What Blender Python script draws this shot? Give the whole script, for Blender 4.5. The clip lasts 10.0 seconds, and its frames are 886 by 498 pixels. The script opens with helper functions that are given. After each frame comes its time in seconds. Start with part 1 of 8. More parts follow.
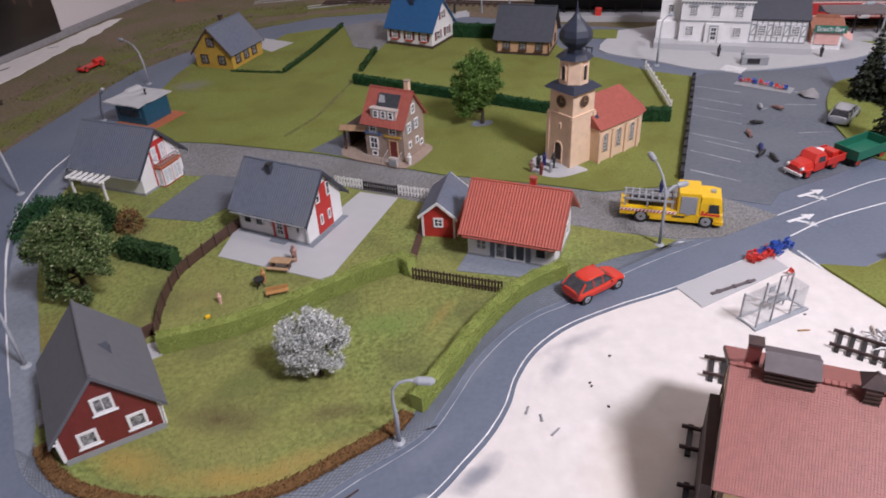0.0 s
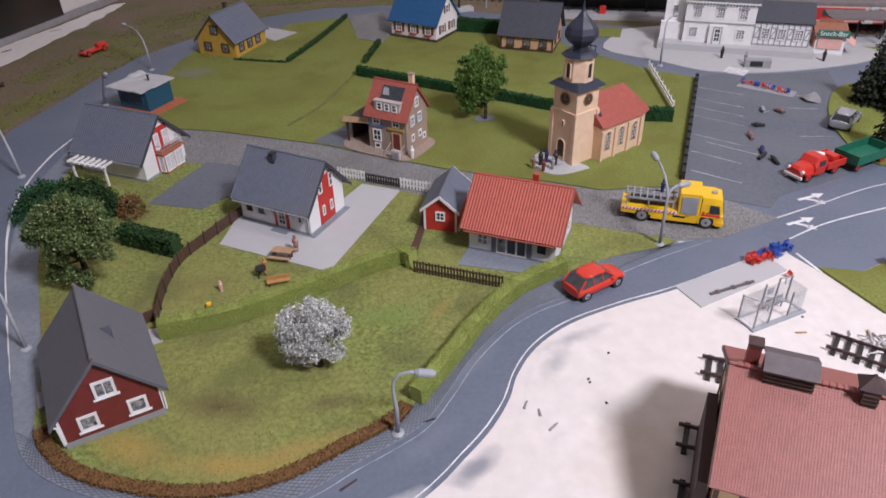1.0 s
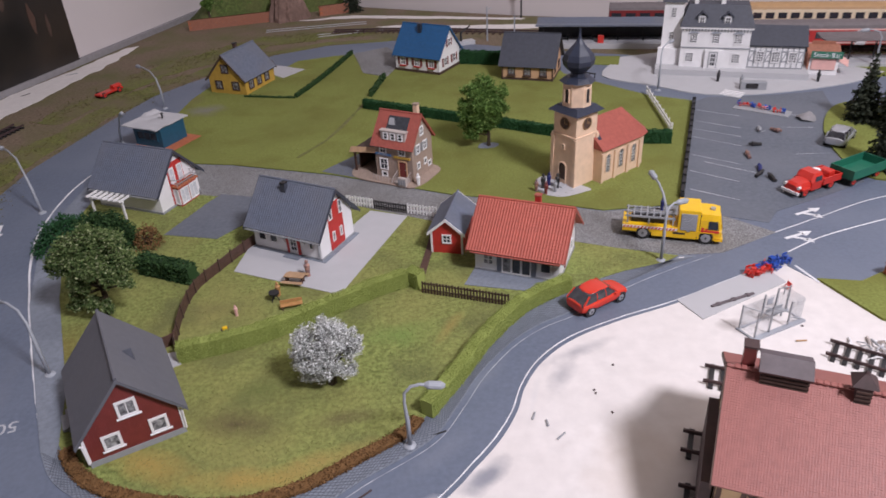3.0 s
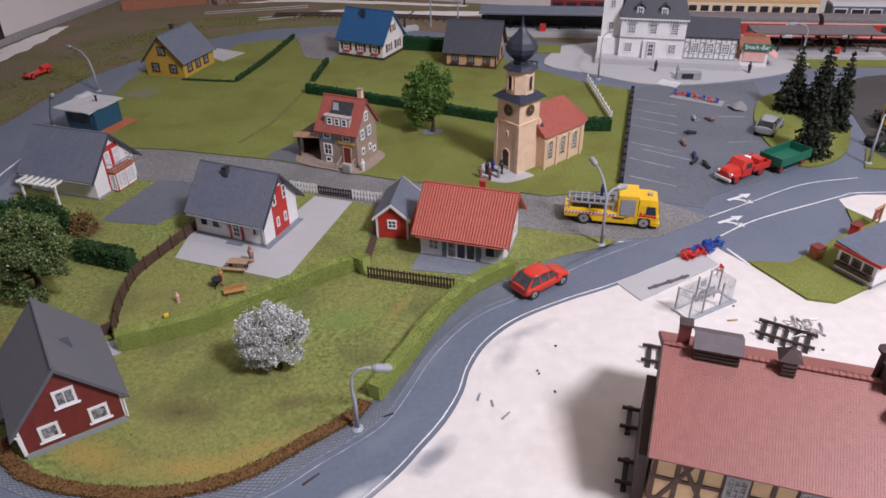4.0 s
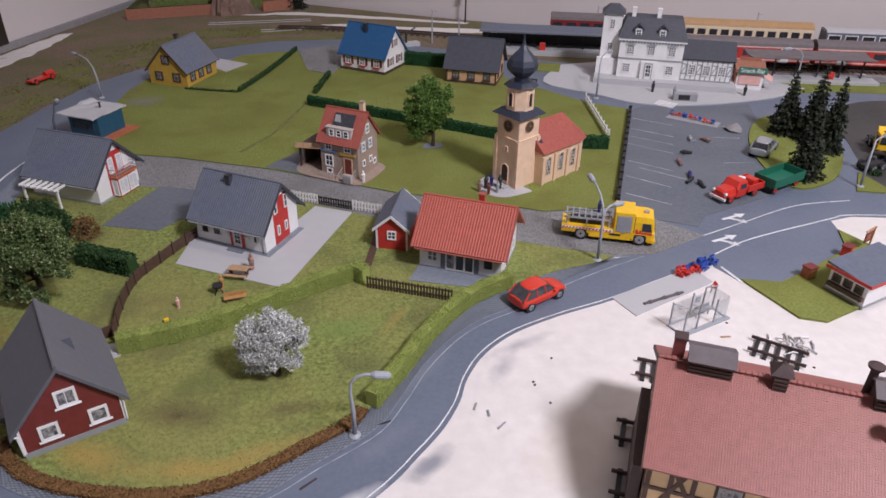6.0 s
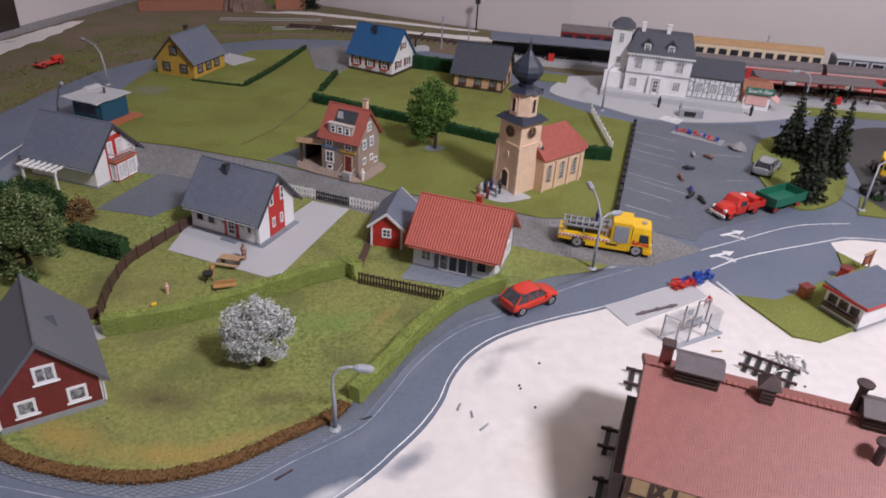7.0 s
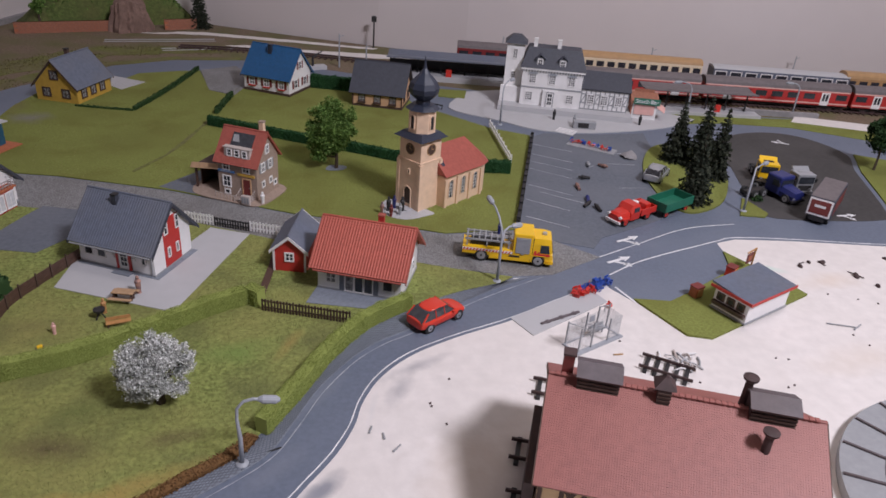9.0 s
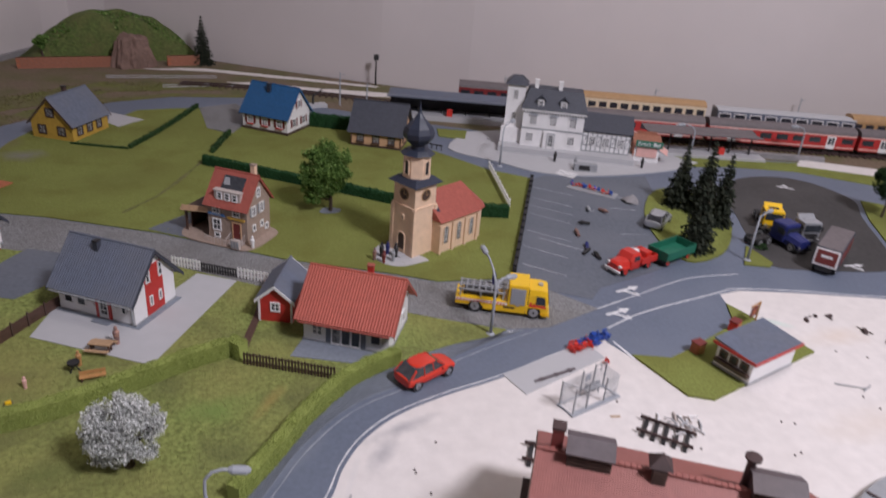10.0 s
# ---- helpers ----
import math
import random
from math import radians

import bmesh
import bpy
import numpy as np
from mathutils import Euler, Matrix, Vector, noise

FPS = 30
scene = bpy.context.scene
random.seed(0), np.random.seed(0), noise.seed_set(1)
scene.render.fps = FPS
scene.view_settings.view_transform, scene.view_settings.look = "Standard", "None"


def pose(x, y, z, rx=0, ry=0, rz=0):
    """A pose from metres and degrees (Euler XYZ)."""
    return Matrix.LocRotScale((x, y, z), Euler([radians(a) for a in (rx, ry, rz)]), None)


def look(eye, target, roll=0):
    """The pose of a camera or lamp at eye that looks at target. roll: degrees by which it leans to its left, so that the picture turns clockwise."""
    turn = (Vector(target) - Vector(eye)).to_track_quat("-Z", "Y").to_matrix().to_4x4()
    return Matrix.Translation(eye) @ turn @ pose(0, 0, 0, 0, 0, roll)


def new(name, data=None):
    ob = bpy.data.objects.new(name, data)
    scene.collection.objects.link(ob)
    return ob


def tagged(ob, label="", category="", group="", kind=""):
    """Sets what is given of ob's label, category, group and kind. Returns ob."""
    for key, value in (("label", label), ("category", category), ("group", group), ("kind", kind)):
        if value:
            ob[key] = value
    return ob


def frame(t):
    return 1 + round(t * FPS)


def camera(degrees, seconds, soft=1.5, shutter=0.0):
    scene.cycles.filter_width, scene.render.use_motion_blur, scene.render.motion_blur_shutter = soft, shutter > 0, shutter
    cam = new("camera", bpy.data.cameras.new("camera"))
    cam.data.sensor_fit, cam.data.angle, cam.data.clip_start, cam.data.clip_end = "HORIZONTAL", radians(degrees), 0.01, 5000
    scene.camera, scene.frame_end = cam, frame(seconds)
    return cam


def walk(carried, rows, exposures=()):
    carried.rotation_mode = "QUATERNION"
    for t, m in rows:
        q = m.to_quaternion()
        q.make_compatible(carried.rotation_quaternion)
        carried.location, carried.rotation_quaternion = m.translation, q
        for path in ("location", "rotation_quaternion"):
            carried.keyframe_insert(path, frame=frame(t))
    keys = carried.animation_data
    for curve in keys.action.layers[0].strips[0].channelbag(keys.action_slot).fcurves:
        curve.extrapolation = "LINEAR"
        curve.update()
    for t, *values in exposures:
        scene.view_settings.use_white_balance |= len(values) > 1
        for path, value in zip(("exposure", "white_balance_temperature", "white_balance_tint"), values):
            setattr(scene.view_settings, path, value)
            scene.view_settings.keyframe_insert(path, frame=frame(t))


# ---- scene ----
cam = camera(63.95, 10.0, soft=1.6, shutter=0.5)
PATH = [
    (0.0, (0.0000, -0.0000, 0.3346), (0.0000, 0.5029, 0.0074), -3.08),
    (0.5, (-0.0066, -0.0007, 0.3325), (-0.0174, 0.4952, -0.0051), -2.80),
    (1.0, (-0.0051, -0.0020, 0.3355), (-0.0013, 0.4982, 0.0042), -1.36),
    (1.5, (-0.0078, -0.0036, 0.3355), (-0.0152, 0.5086, 0.0232), -2.30),
    (2.0, (-0.0119, -0.0018, 0.3347), (-0.0254, 0.5097, 0.0214), -1.65),
    (2.5, (-0.0096, -0.0165, 0.3347), (-0.0295, 0.4997, 0.0296), -1.92),
    (2.7, (-0.0025, -0.0188, 0.3351), (-0.0178, 0.4947, 0.0251), -2.73),
    (3.8, (-0.0075, -0.0342, 0.3427), (0.0292, 0.4866, 0.0471), -1.05),
    (4.0, (-0.0052, -0.0277, 0.3373), (0.0387, 0.4794, 0.0196), -0.73),
    (4.5, (-0.0119, -0.0353, 0.3392), (0.0313, 0.4717, 0.0213), -0.76),
    (5.0, (-0.0084, -0.0343, 0.3441), (0.0315, 0.4759, 0.0309), -1.37),
    (6.5, (-0.0110, -0.0362, 0.3332), (0.0383, 0.4777, 0.0276), 2.44),
    (7.0, (-0.0025, -0.0370, 0.3285), (0.0450, 0.4813, 0.0299), 3.70),
    (7.5, (-0.0012, -0.0430, 0.3273), (0.0856, 0.4913, 0.0684), 6.10),
    (8.0, (-0.0069, -0.0482, 0.3248), (0.0975, 0.4822, 0.0645), 7.75),
    (8.5, (0.0056, -0.0438, 0.3289), (0.1250, 0.4773, 0.0564), 4.84),
    (9.0, (0.0037, -0.0358, 0.3320), (0.1249, 0.4790, 0.0486), 4.52),
    (9.5, (0.0162, -0.0278, 0.3317), (0.1444, 0.4861, 0.0497), 4.43),
    (10.0, (0.0206, -0.0115, 0.3389), (0.1373, 0.5161, 0.0781), 4.85),
]
walk(cam, [(t, look(eye, target, roll)) for t, eye, target, roll in PATH], exposures=[(0.0, 0.18), (2.5, 0.22), (5.0, 0.1), (6.5, 0.1), (8.0, -0.06), (10.0, -0.16)])

# ---- light: one large ceiling lamp over the right of the layout, a weaker one behind it; a closed room, pale in view, darkened out of view ----
U = 0.01      # plans are written in centimetres


def area(name, x, y, z, tx, ty, tz, size, power, colour):
    d = bpy.data.lights.new(name, "AREA")
    d.shape, d.size, d.energy, d.color = "DISK", size, power, colour
    ob = new(name, d)
    ob.matrix_world = look((x, y, z), (tx, ty, tz))
    return ob


area("ceiling_light", 0.79, -0.40, 1.38, 0.25, 0.5, 0.0, 0.32, 30.0, (0.965, 0.922, 1.02))
area("room_light", 0.56, 0.66, 1.36, 0.5, 0.75, 0.0, 0.45, 3.4, (1.0, 0.91, 0.88))
world = bpy.data.worlds.new("room_air")
scene.world = world
world.use_nodes = True
world.node_tree.nodes["Background"].inputs[0].default_value = (0.9, 0.86, 0.88, 1)
world.node_tree.nodes["Background"].inputs[1].default_value = 0.0


# ---- materials ----
def mat(name, base, rough=0.6, var=0.18, scale=150.0, coarse=18.0, bump=0.15, bscale=500.0, metal=0.0, second=None, amount=0.5, spec=0.5, rnd=0.0, setts=0.0, third=None, spots=()):
    """A painted, moulded or natural surface: base colour with fine grain and coarse patches, towards a second colour, and a bump."""
    m = bpy.data.materials.new(name)
    m.use_nodes = True
    nt = m.node_tree
    n, l = nt.nodes, nt.links
    b = n["Principled BSDF"]
    co = n.new("ShaderNodeTexCoord")

    def noise_tex(sc, detail):
        t = n.new("ShaderNodeTexNoise")
        t.inputs["Scale"].default_value, t.inputs["Detail"].default_value = sc, detail
        l.new(co.outputs["Object"], t.inputs["Vector"])
        return t

    fine, big = noise_tex(scale, 5), noise_tex(coarse, 4)
    ramp = n.new("ShaderNodeValToRGB")
    c = base
    ramp.color_ramp.elements[0].position, ramp.color_ramp.elements[1].position = 0.3, 0.7
    ramp.color_ramp.elements[0].color = (*[v * (1 - var) for v in c], 1)
    ramp.color_ramp.elements[1].color = (*[min(1, v * (1 + var)) for v in c], 1)
    l.new(fine.outputs["Fac"], ramp.inputs["Fac"])
    sec = second or tuple(v * (1 - 0.6 * var) for v in c)
    mix = n.new("ShaderNodeMixRGB")
    mr = n.new("ShaderNodeMapRange")
    mr.inputs["From Min"].default_value, mr.inputs["From Max"].default_value, mr.inputs["To Max"].default_value = 0.42, 0.68, amount
    l.new(big.outputs["Fac"], mr.inputs["Value"])
    l.new(mr.outputs["Result"], mix.inputs["Fac"])
    l.new(ramp.outputs["Color"], mix.inputs["Color1"])
    mix.inputs["Color2"].default_value = (*sec, 1)
    out = mix.outputs["Color"]
    if third:
        t3, r3, m3 = noise_tex(coarse * 2.3, 3), n.new("ShaderNodeMapRange"), n.new("ShaderNodeMixRGB")
        r3.inputs["From Min"].default_value, r3.inputs["From Max"].default_value, r3.inputs["To Max"].default_value = 0.5, 0.72, 0.75
        l.new(t3.outputs["Fac"], r3.inputs["Value"])
        l.new(r3.outputs["Result"], m3.inputs["Fac"])
        l.new(out, m3.inputs["Color1"])
        m3.inputs["Color2"].default_value = (*third, 1)
        out = m3.outputs["Color"]
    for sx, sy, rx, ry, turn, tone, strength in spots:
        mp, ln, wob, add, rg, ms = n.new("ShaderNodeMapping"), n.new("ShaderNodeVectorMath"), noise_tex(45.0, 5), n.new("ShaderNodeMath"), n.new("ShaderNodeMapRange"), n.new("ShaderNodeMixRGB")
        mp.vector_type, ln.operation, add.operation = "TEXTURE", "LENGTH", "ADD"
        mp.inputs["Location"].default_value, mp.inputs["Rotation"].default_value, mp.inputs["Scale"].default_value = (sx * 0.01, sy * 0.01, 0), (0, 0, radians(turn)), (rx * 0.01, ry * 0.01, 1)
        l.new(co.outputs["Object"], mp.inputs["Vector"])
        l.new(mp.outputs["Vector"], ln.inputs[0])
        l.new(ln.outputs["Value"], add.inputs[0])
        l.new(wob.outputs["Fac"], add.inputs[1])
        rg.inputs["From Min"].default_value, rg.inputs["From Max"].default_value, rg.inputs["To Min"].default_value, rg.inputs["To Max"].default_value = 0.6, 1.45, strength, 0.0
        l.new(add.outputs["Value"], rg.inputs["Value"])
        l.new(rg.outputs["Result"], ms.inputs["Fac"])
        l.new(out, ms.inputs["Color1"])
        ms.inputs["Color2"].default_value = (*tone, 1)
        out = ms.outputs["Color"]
    if setts:
        vo, edge, mul = n.new("ShaderNodeTexVoronoi"), n.new("ShaderNodeMapRange"), n.new("ShaderNodeMixRGB")
        vo.feature = "DISTANCE_TO_EDGE"
        vo.inputs["Scale"].default_value = setts
        l.new(co.outputs["Object"], vo.inputs["Vector"])
        edge.inputs["From Max"].default_value, edge.inputs["To Min"].default_value, edge.inputs["To Max"].default_value = 0.2, 0.45, 1.06
        l.new(vo.outputs["Distance"], edge.inputs["Value"])
        mul.blend_type = "MULTIPLY"
        mul.inputs["Fac"].default_value = 1.0
        l.new(out, mul.inputs["Color1"])
        l.new(edge.outputs["Result"], mul.inputs["Color2"])
        out = mul.outputs["Color"]
    if rnd:
        oi, hsv = n.new("ShaderNodeObjectInfo"), n.new("ShaderNodeHueSaturation")
        m2 = n.new("ShaderNodeMapRange")
        m2.inputs["To Min"].default_value, m2.inputs["To Max"].default_value = 1 - rnd, 1 + rnd
        l.new(oi.outputs["Random"], m2.inputs["Value"])
        l.new(m2.outputs["Result"], hsv.inputs["Value"])
        l.new(out, hsv.inputs["Color"])
        out = hsv.outputs["Color"]
    l.new(out, b.inputs["Base Color"])
    b.inputs["Roughness"].default_value, b.inputs["Metallic"].default_value = rough, metal
    b.inputs["Specular IOR Level"].default_value = spec
    if bump:
        bn, bt = n.new("ShaderNodeBump"), noise_tex(bscale, 4)
        bn.inputs["Strength"].default_value, bn.inputs["Distance"].default_value = bump, 0.0006
        l.new(bt.outputs["Fac"], bn.inputs["Height"])
        l.new(bn.outputs["Normal"], b.inputs["Normal"])
    return m


def foliage(name, a, c, rough=0.75, fleck=None):
    """Flock and leaf foam: each clump has its own shade."""
    m = bpy.data.materials.new(name)
    m.use_nodes = True
    n, l = m.node_tree.nodes, m.node_tree.links
    g, r = n.new("ShaderNodeNewGeometry"), n.new("ShaderNodeValToRGB")
    r.color_ramp.elements[0].color, r.color_ramp.elements[1].color = (*a, 1), (*c, 1)
    if fleck:
        e = r.color_ramp.elements.new(0.86)
        e.color = (*c, 1)
        r.color_ramp.elements[-1].color = (*fleck, 1)
    l.new(g.outputs["Random Per Island"], r.inputs["Fac"])
    l.new(r.outputs["Color"], n["Principled BSDF"].inputs["Base Color"])
    n["Principled BSDF"].inputs["Roughness"].default_value = rough
    n["Principled BSDF"].inputs["Specular IOR Level"].default_value = 0.25
    return m


M = dict(
    dirt=mat("trackbed_dirt", (0.17, 0.125, 0.085), 0.95, 0.35, 260, 14, 0.5, 700, second=(0.11, 0.115, 0.035), amount=0.8),
    # among the smudges, spot (11.3, 27.7) paints the engine shed's brownish cast shade
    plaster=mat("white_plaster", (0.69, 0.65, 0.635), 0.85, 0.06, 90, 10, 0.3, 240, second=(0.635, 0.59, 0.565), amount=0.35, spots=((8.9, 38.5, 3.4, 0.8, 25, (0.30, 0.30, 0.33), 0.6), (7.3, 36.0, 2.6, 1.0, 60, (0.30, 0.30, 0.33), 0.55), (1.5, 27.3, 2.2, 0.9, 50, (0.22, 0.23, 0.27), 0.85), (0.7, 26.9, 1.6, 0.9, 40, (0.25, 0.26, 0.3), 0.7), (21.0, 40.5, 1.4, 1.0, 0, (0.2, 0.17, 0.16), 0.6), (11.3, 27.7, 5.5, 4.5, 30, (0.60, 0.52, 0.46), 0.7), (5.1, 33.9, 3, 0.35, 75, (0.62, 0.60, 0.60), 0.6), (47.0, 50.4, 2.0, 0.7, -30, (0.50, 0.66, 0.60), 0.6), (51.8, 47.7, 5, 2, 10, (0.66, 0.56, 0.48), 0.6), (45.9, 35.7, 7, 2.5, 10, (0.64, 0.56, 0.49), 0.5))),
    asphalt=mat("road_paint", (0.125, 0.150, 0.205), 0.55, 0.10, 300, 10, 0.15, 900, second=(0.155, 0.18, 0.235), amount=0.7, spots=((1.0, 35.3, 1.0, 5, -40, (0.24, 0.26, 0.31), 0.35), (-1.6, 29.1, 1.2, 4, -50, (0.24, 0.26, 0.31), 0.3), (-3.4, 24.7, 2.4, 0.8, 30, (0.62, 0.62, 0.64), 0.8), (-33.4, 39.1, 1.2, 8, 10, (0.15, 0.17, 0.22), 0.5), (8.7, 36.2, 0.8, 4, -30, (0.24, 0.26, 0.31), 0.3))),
    parking=mat("parking_paint", (0.115, 0.130, 0.160), 0.7, 0.14, 260, 9, 0.15, 900, second=(0.15, 0.162, 0.19), amount=0.7),
    lot=mat("dark_lot_paint", (0.046, 0.043, 0.043), 0.75, 0.2, 200, 9, 0.2, 800, second=(0.075, 0.07, 0.07), amount=0.6),
    paving=mat("grey_paving_card", (0.25, 0.25, 0.255), 0.75, 0.18, 320, 15, 0.3, 700, second=(0.185, 0.175, 0.17), amount=0.6, setts=400.0),
    kerb=mat("pavement_grey", (0.20, 0.225, 0.27), 0.7, 0.15, 300, 15, 0.3, 800, second=(0.16, 0.18, 0.215), amount=0.6),
    concrete=mat("concrete_card", (0.45, 0.45, 0.47), 0.75, 0.025, 90, 7, 0.04, 700, second=(0.42, 0.42, 0.435), amount=0.5),
    grass=mat("grass_flock", (0.195, 0.22, 0.062), 0.95, 0.22, 420, 9, 0.5, 900, third=(0.15, 0.15, 0.04), second=(0.165, 0.175, 0.05), amount=0.8, spec=0.1, spots=((-33.8, 96.0, 3.2, 3.0, 0, (0.21, 0.20, 0.19), 0.8), (-37.3, 101.6, 2.6, 4.5, 20, (0.17, 0.15, 0.07), 0.7), (-20.3, 87.7, 5, 9, -20, (0.16, 0.17, 0.05), 0.5), (0.4, 82.0, 4, 3, 0, (0.15, 0.19, 0.045), 0.5), (-24.0, 114.3, 4, 5, 0, (0.22, 0.215, 0.07), 0.5))),
    lawn=mat("lawn_flock", (0.205, 0.24, 0.075), 0.95, 0.4, 330, 8, 0.6, 700, third=(0.125, 0.13, 0.055), second=(0.27, 0.245, 0.09), amount=0.7, spec=0.1, spots=((-19.7, 29.4, 4.5, 1.5, -22, (0.36, 0.26, 0.08), 0.9), (-12.9, 27.8, 5.5, 1.3, 0, (0.36, 0.26, 0.08), 0.95), (-8.3, 29.1, 4, 1.3, 20, (0.34, 0.25, 0.085), 0.75), (-14.9, 32.5, 3.6, 1.6, -8, (0.105, 0.08, 0.045), 0.95), (-7.7, 32.7, 2.8, 1.0, 10, (0.12, 0.095, 0.05), 0.65), (-0.4, 42.0, 2.6, 0.7, 60, (0.33, 0.25, 0.085), 0.6), (-14.0, 35.8, 3.0, 1.6, 0, (0.115, 0.14, 0.045), 0.6), (-3.9, 41.4, 3.4, 2.0, 10, (0.17, 0.255, 0.07), 0.7), (-30.4, 41.8, 2.2, 4.0, 10, (0.20, 0.15, 0.05), 0.7), (-44.6, 76.1, 2.5, 6, 20, (0.22, 0.19, 0.05), 0.7), (-19.5, 46.2, 3, 1.4, 0, (0.13, 0.105, 0.055), 0.35))),
    wall=mat("room_wall_paint", (0.60, 0.55, 0.55), 0.8, 0.03, 6, 1.2, 0.05, 60),
    wallgrey=mat("room_floor_grey", (0.22, 0.21, 0.2), 0.8, 0.1, 12, 2, 0.1, 60),
    board=mat("grey_board_edge", (0.26, 0.25, 0.26), 0.7, 0.15, 120, 10),
    white=mat("white_plastic", (0.80, 0.79, 0.80), 0.5, 0.04, 120, 25, 0.08, 500, second=(0.66, 0.65, 0.64), amount=0.35),
    line=mat("white_road_paint", (0.74, 0.74, 0.76), 0.7, 0.1, 300, 40, 0.2, second=(0.52, 0.53, 0.56), amount=0.6),
    line_faint=mat("worn_road_paint", (0.46, 0.47, 0.50), 0.7, 0.15, 300, 60, 0.2, second=(0.20, 0.22, 0.27), amount=0.9),
    verge=mat("verge_flock", (0.135, 0.145, 0.035), 0.95, 0.35, 260, 16, 0.7, 600, second=(0.155, 0.115, 0.075), amount=0.85, third=(0.12, 0.105, 0.05)),
    red=mat("red_plastic_wall", (0.50, 0.035, 0.03), 0.5, 0.1, 160, 30, 0.08, second=(0.40, 0.03, 0.025)),
    maroon=mat("maroon_planked_wall", (0.175, 0.03, 0.027), 0.55, 0.12, 160, 30, 0.1),
    slate=mat("slate_grey_roof", (0.115, 0.135, 0.185), 0.6, 0.12, 220, 20, 0.2, 600, second=(0.145, 0.15, 0.172), amount=0.6),
    felt=mat("smooth_grey_roof", (0.118, 0.122, 0.142), 0.6, 0.06, 220, 14, 0.08, 600, second=(0.135, 0.135, 0.148), amount=0.6),
    slate_dk=mat("dark_slate_roof", (0.05, 0.055, 0.075), 0.6, 0.14, 220, 20, 0.2, 600),
    navy=mat("navy_roof", (0.025, 0.032, 0.055), 0.45, 0.15, 200, 30, 0.15),
    blue=mat("blue_roof_tiles", (0.012, 0.085, 0.22), 0.5, 0.14, 260, 25, 0.2),
    tile=mat("orange_red_roof_tiles", (0.42, 0.092, 0.062), 0.6, 0.12, 260, 22, 0.15, second=(0.36, 0.075, 0.052), amount=0.6),
    tile2=mat("brick_red_roof_tiles", (0.34, 0.082, 0.06), 0.62, 0.14, 260, 22, 0.25),
    pale=mat("pale_pinkish_stone", (0.50, 0.44, 0.41), 0.7, 0.12, 300, 40, 0.2, second=(0.38, 0.33, 0.31), amount=0.6),
    sand=mat("sandstone_wall", (0.78, 0.57, 0.41), 0.65, 0.08, 160, 18, 0.12, second=(0.70, 0.50, 0.35), amount=0.5),
    peach=mat("peach_wall", (0.60, 0.37, 0.22), 0.65, 0.1, 160, 18, 0.12),
    yellow=mat("ochre_yellow_wall", (0.50, 0.31, 0.055), 0.6, 0.1, 160, 18, 0.12),
    brick=mat("grey_brown_brick", (0.35, 0.265, 0.215), 0.8, 0.16, 420, 30, 0.3, 900, second=(0.27, 0.21, 0.18)),
    depot=mat("dusty_red_shingles", (0.295, 0.104, 0.09), 0.5, 0.1, 260, 12, 0.2, 700, second=(0.35, 0.125, 0.105), amount=0.6),
    cream=mat("cream_infill", (0.70, 0.50, 0.28), 0.7, 0.08, 160, 20, 0.1),
    timber=mat("dark_timber", (0.085, 0.045, 0.032), 0.65, 0.25, 260, 40, 0.3),
    brown=mat("brown_plastic", (0.075, 0.045, 0.035), 0.6, 0.2, 260, 40, 0.2),
    dark=mat("black_plastic", (0.022, 0.021, 0.023), 0.55, 0.2, 200, 40, 0.1),
    grey=mat("grey_plastic", (0.30, 0.31, 0.33), 0.5, 0.08, 200, 40, 0.1),
    lampgrey=mat("lamp_grey", (0.33, 0.35, 0.39), 0.45, 0.06, 200, 40, 0.05),
    smoked=mat("smoked_car_glass", (0.05, 0.05, 0.057), 0.15, 0.3, 200, 60, 0.0),
    pane=mat("dark_window_pane", (0.035, 0.04, 0.05), 0.12, 0.3, 300, 120, 0.0),
    veil=mat("white_curtain_pane", (0.62, 0.62, 0.66), 0.25, 0.12, 600, 300, 0.0, second=(0.45, 0.46, 0.5), amount=0.8),
    curtain=mat("curtained_window_pane", (0.30, 0.30, 0.31), 0.2, 0.5, 500, 320, 0.0, second=(0.05, 0.05, 0.06), amount=1.0),
    orange_base=mat("terracotta_base", (0.42, 0.13, 0.06), 0.7, 0.12, 200, 30),
    teal=mat("teal_blue_wall", (0.015, 0.08, 0.14), 0.5, 0.12, 200, 30),
    carred=mat("red_car_paint", (0.62, 0.045, 0.025), 0.22, 0.04, 120, 20, 0.0),
    trkyel=mat("yellow_truck_paint", (0.82, 0.50, 0.015), 0.32, 0.04, 120, 20, 0.0),
    trkred=mat("red_truck_paint", (0.55, 0.03, 0.02), 0.35, 0.06, 120, 20, 0.0),
    green=mat("green_trailer_plastic", (0.015, 0.14, 0.085), 0.5, 0.08, 120, 20, 0.05),
    silver=mat("silver_car_paint", (0.42, 0.43, 0.46), 0.3, 0.05, 120, 20, 0.0, metal=0.4),
    royal=mat("blue_truck_paint", (0.018, 0.025, 0.13), 0.4, 0.08, 120, 20, 0.0),
    tyre=mat("tyre_rubber", (0.02, 0.02, 0.021), 0.8, 0.1, 200, 40),
    rim=mat("rim_silver", (0.5, 0.5, 0.52), 0.35, 0.05, 200, 40, 0.0, metal=0.7),
    trainred=mat("train_red", (0.46, 0.035, 0.035), 0.4, 0.08, 120, 20, 0.05),
    trainroof=mat("train_roof_grey", (0.145, 0.125, 0.13), 0.6, 0.15, 160, 20, 0.1),
    tan=mat("tan_coach", (0.42, 0.255, 0.12), 0.5, 0.1, 120, 20, 0.05),
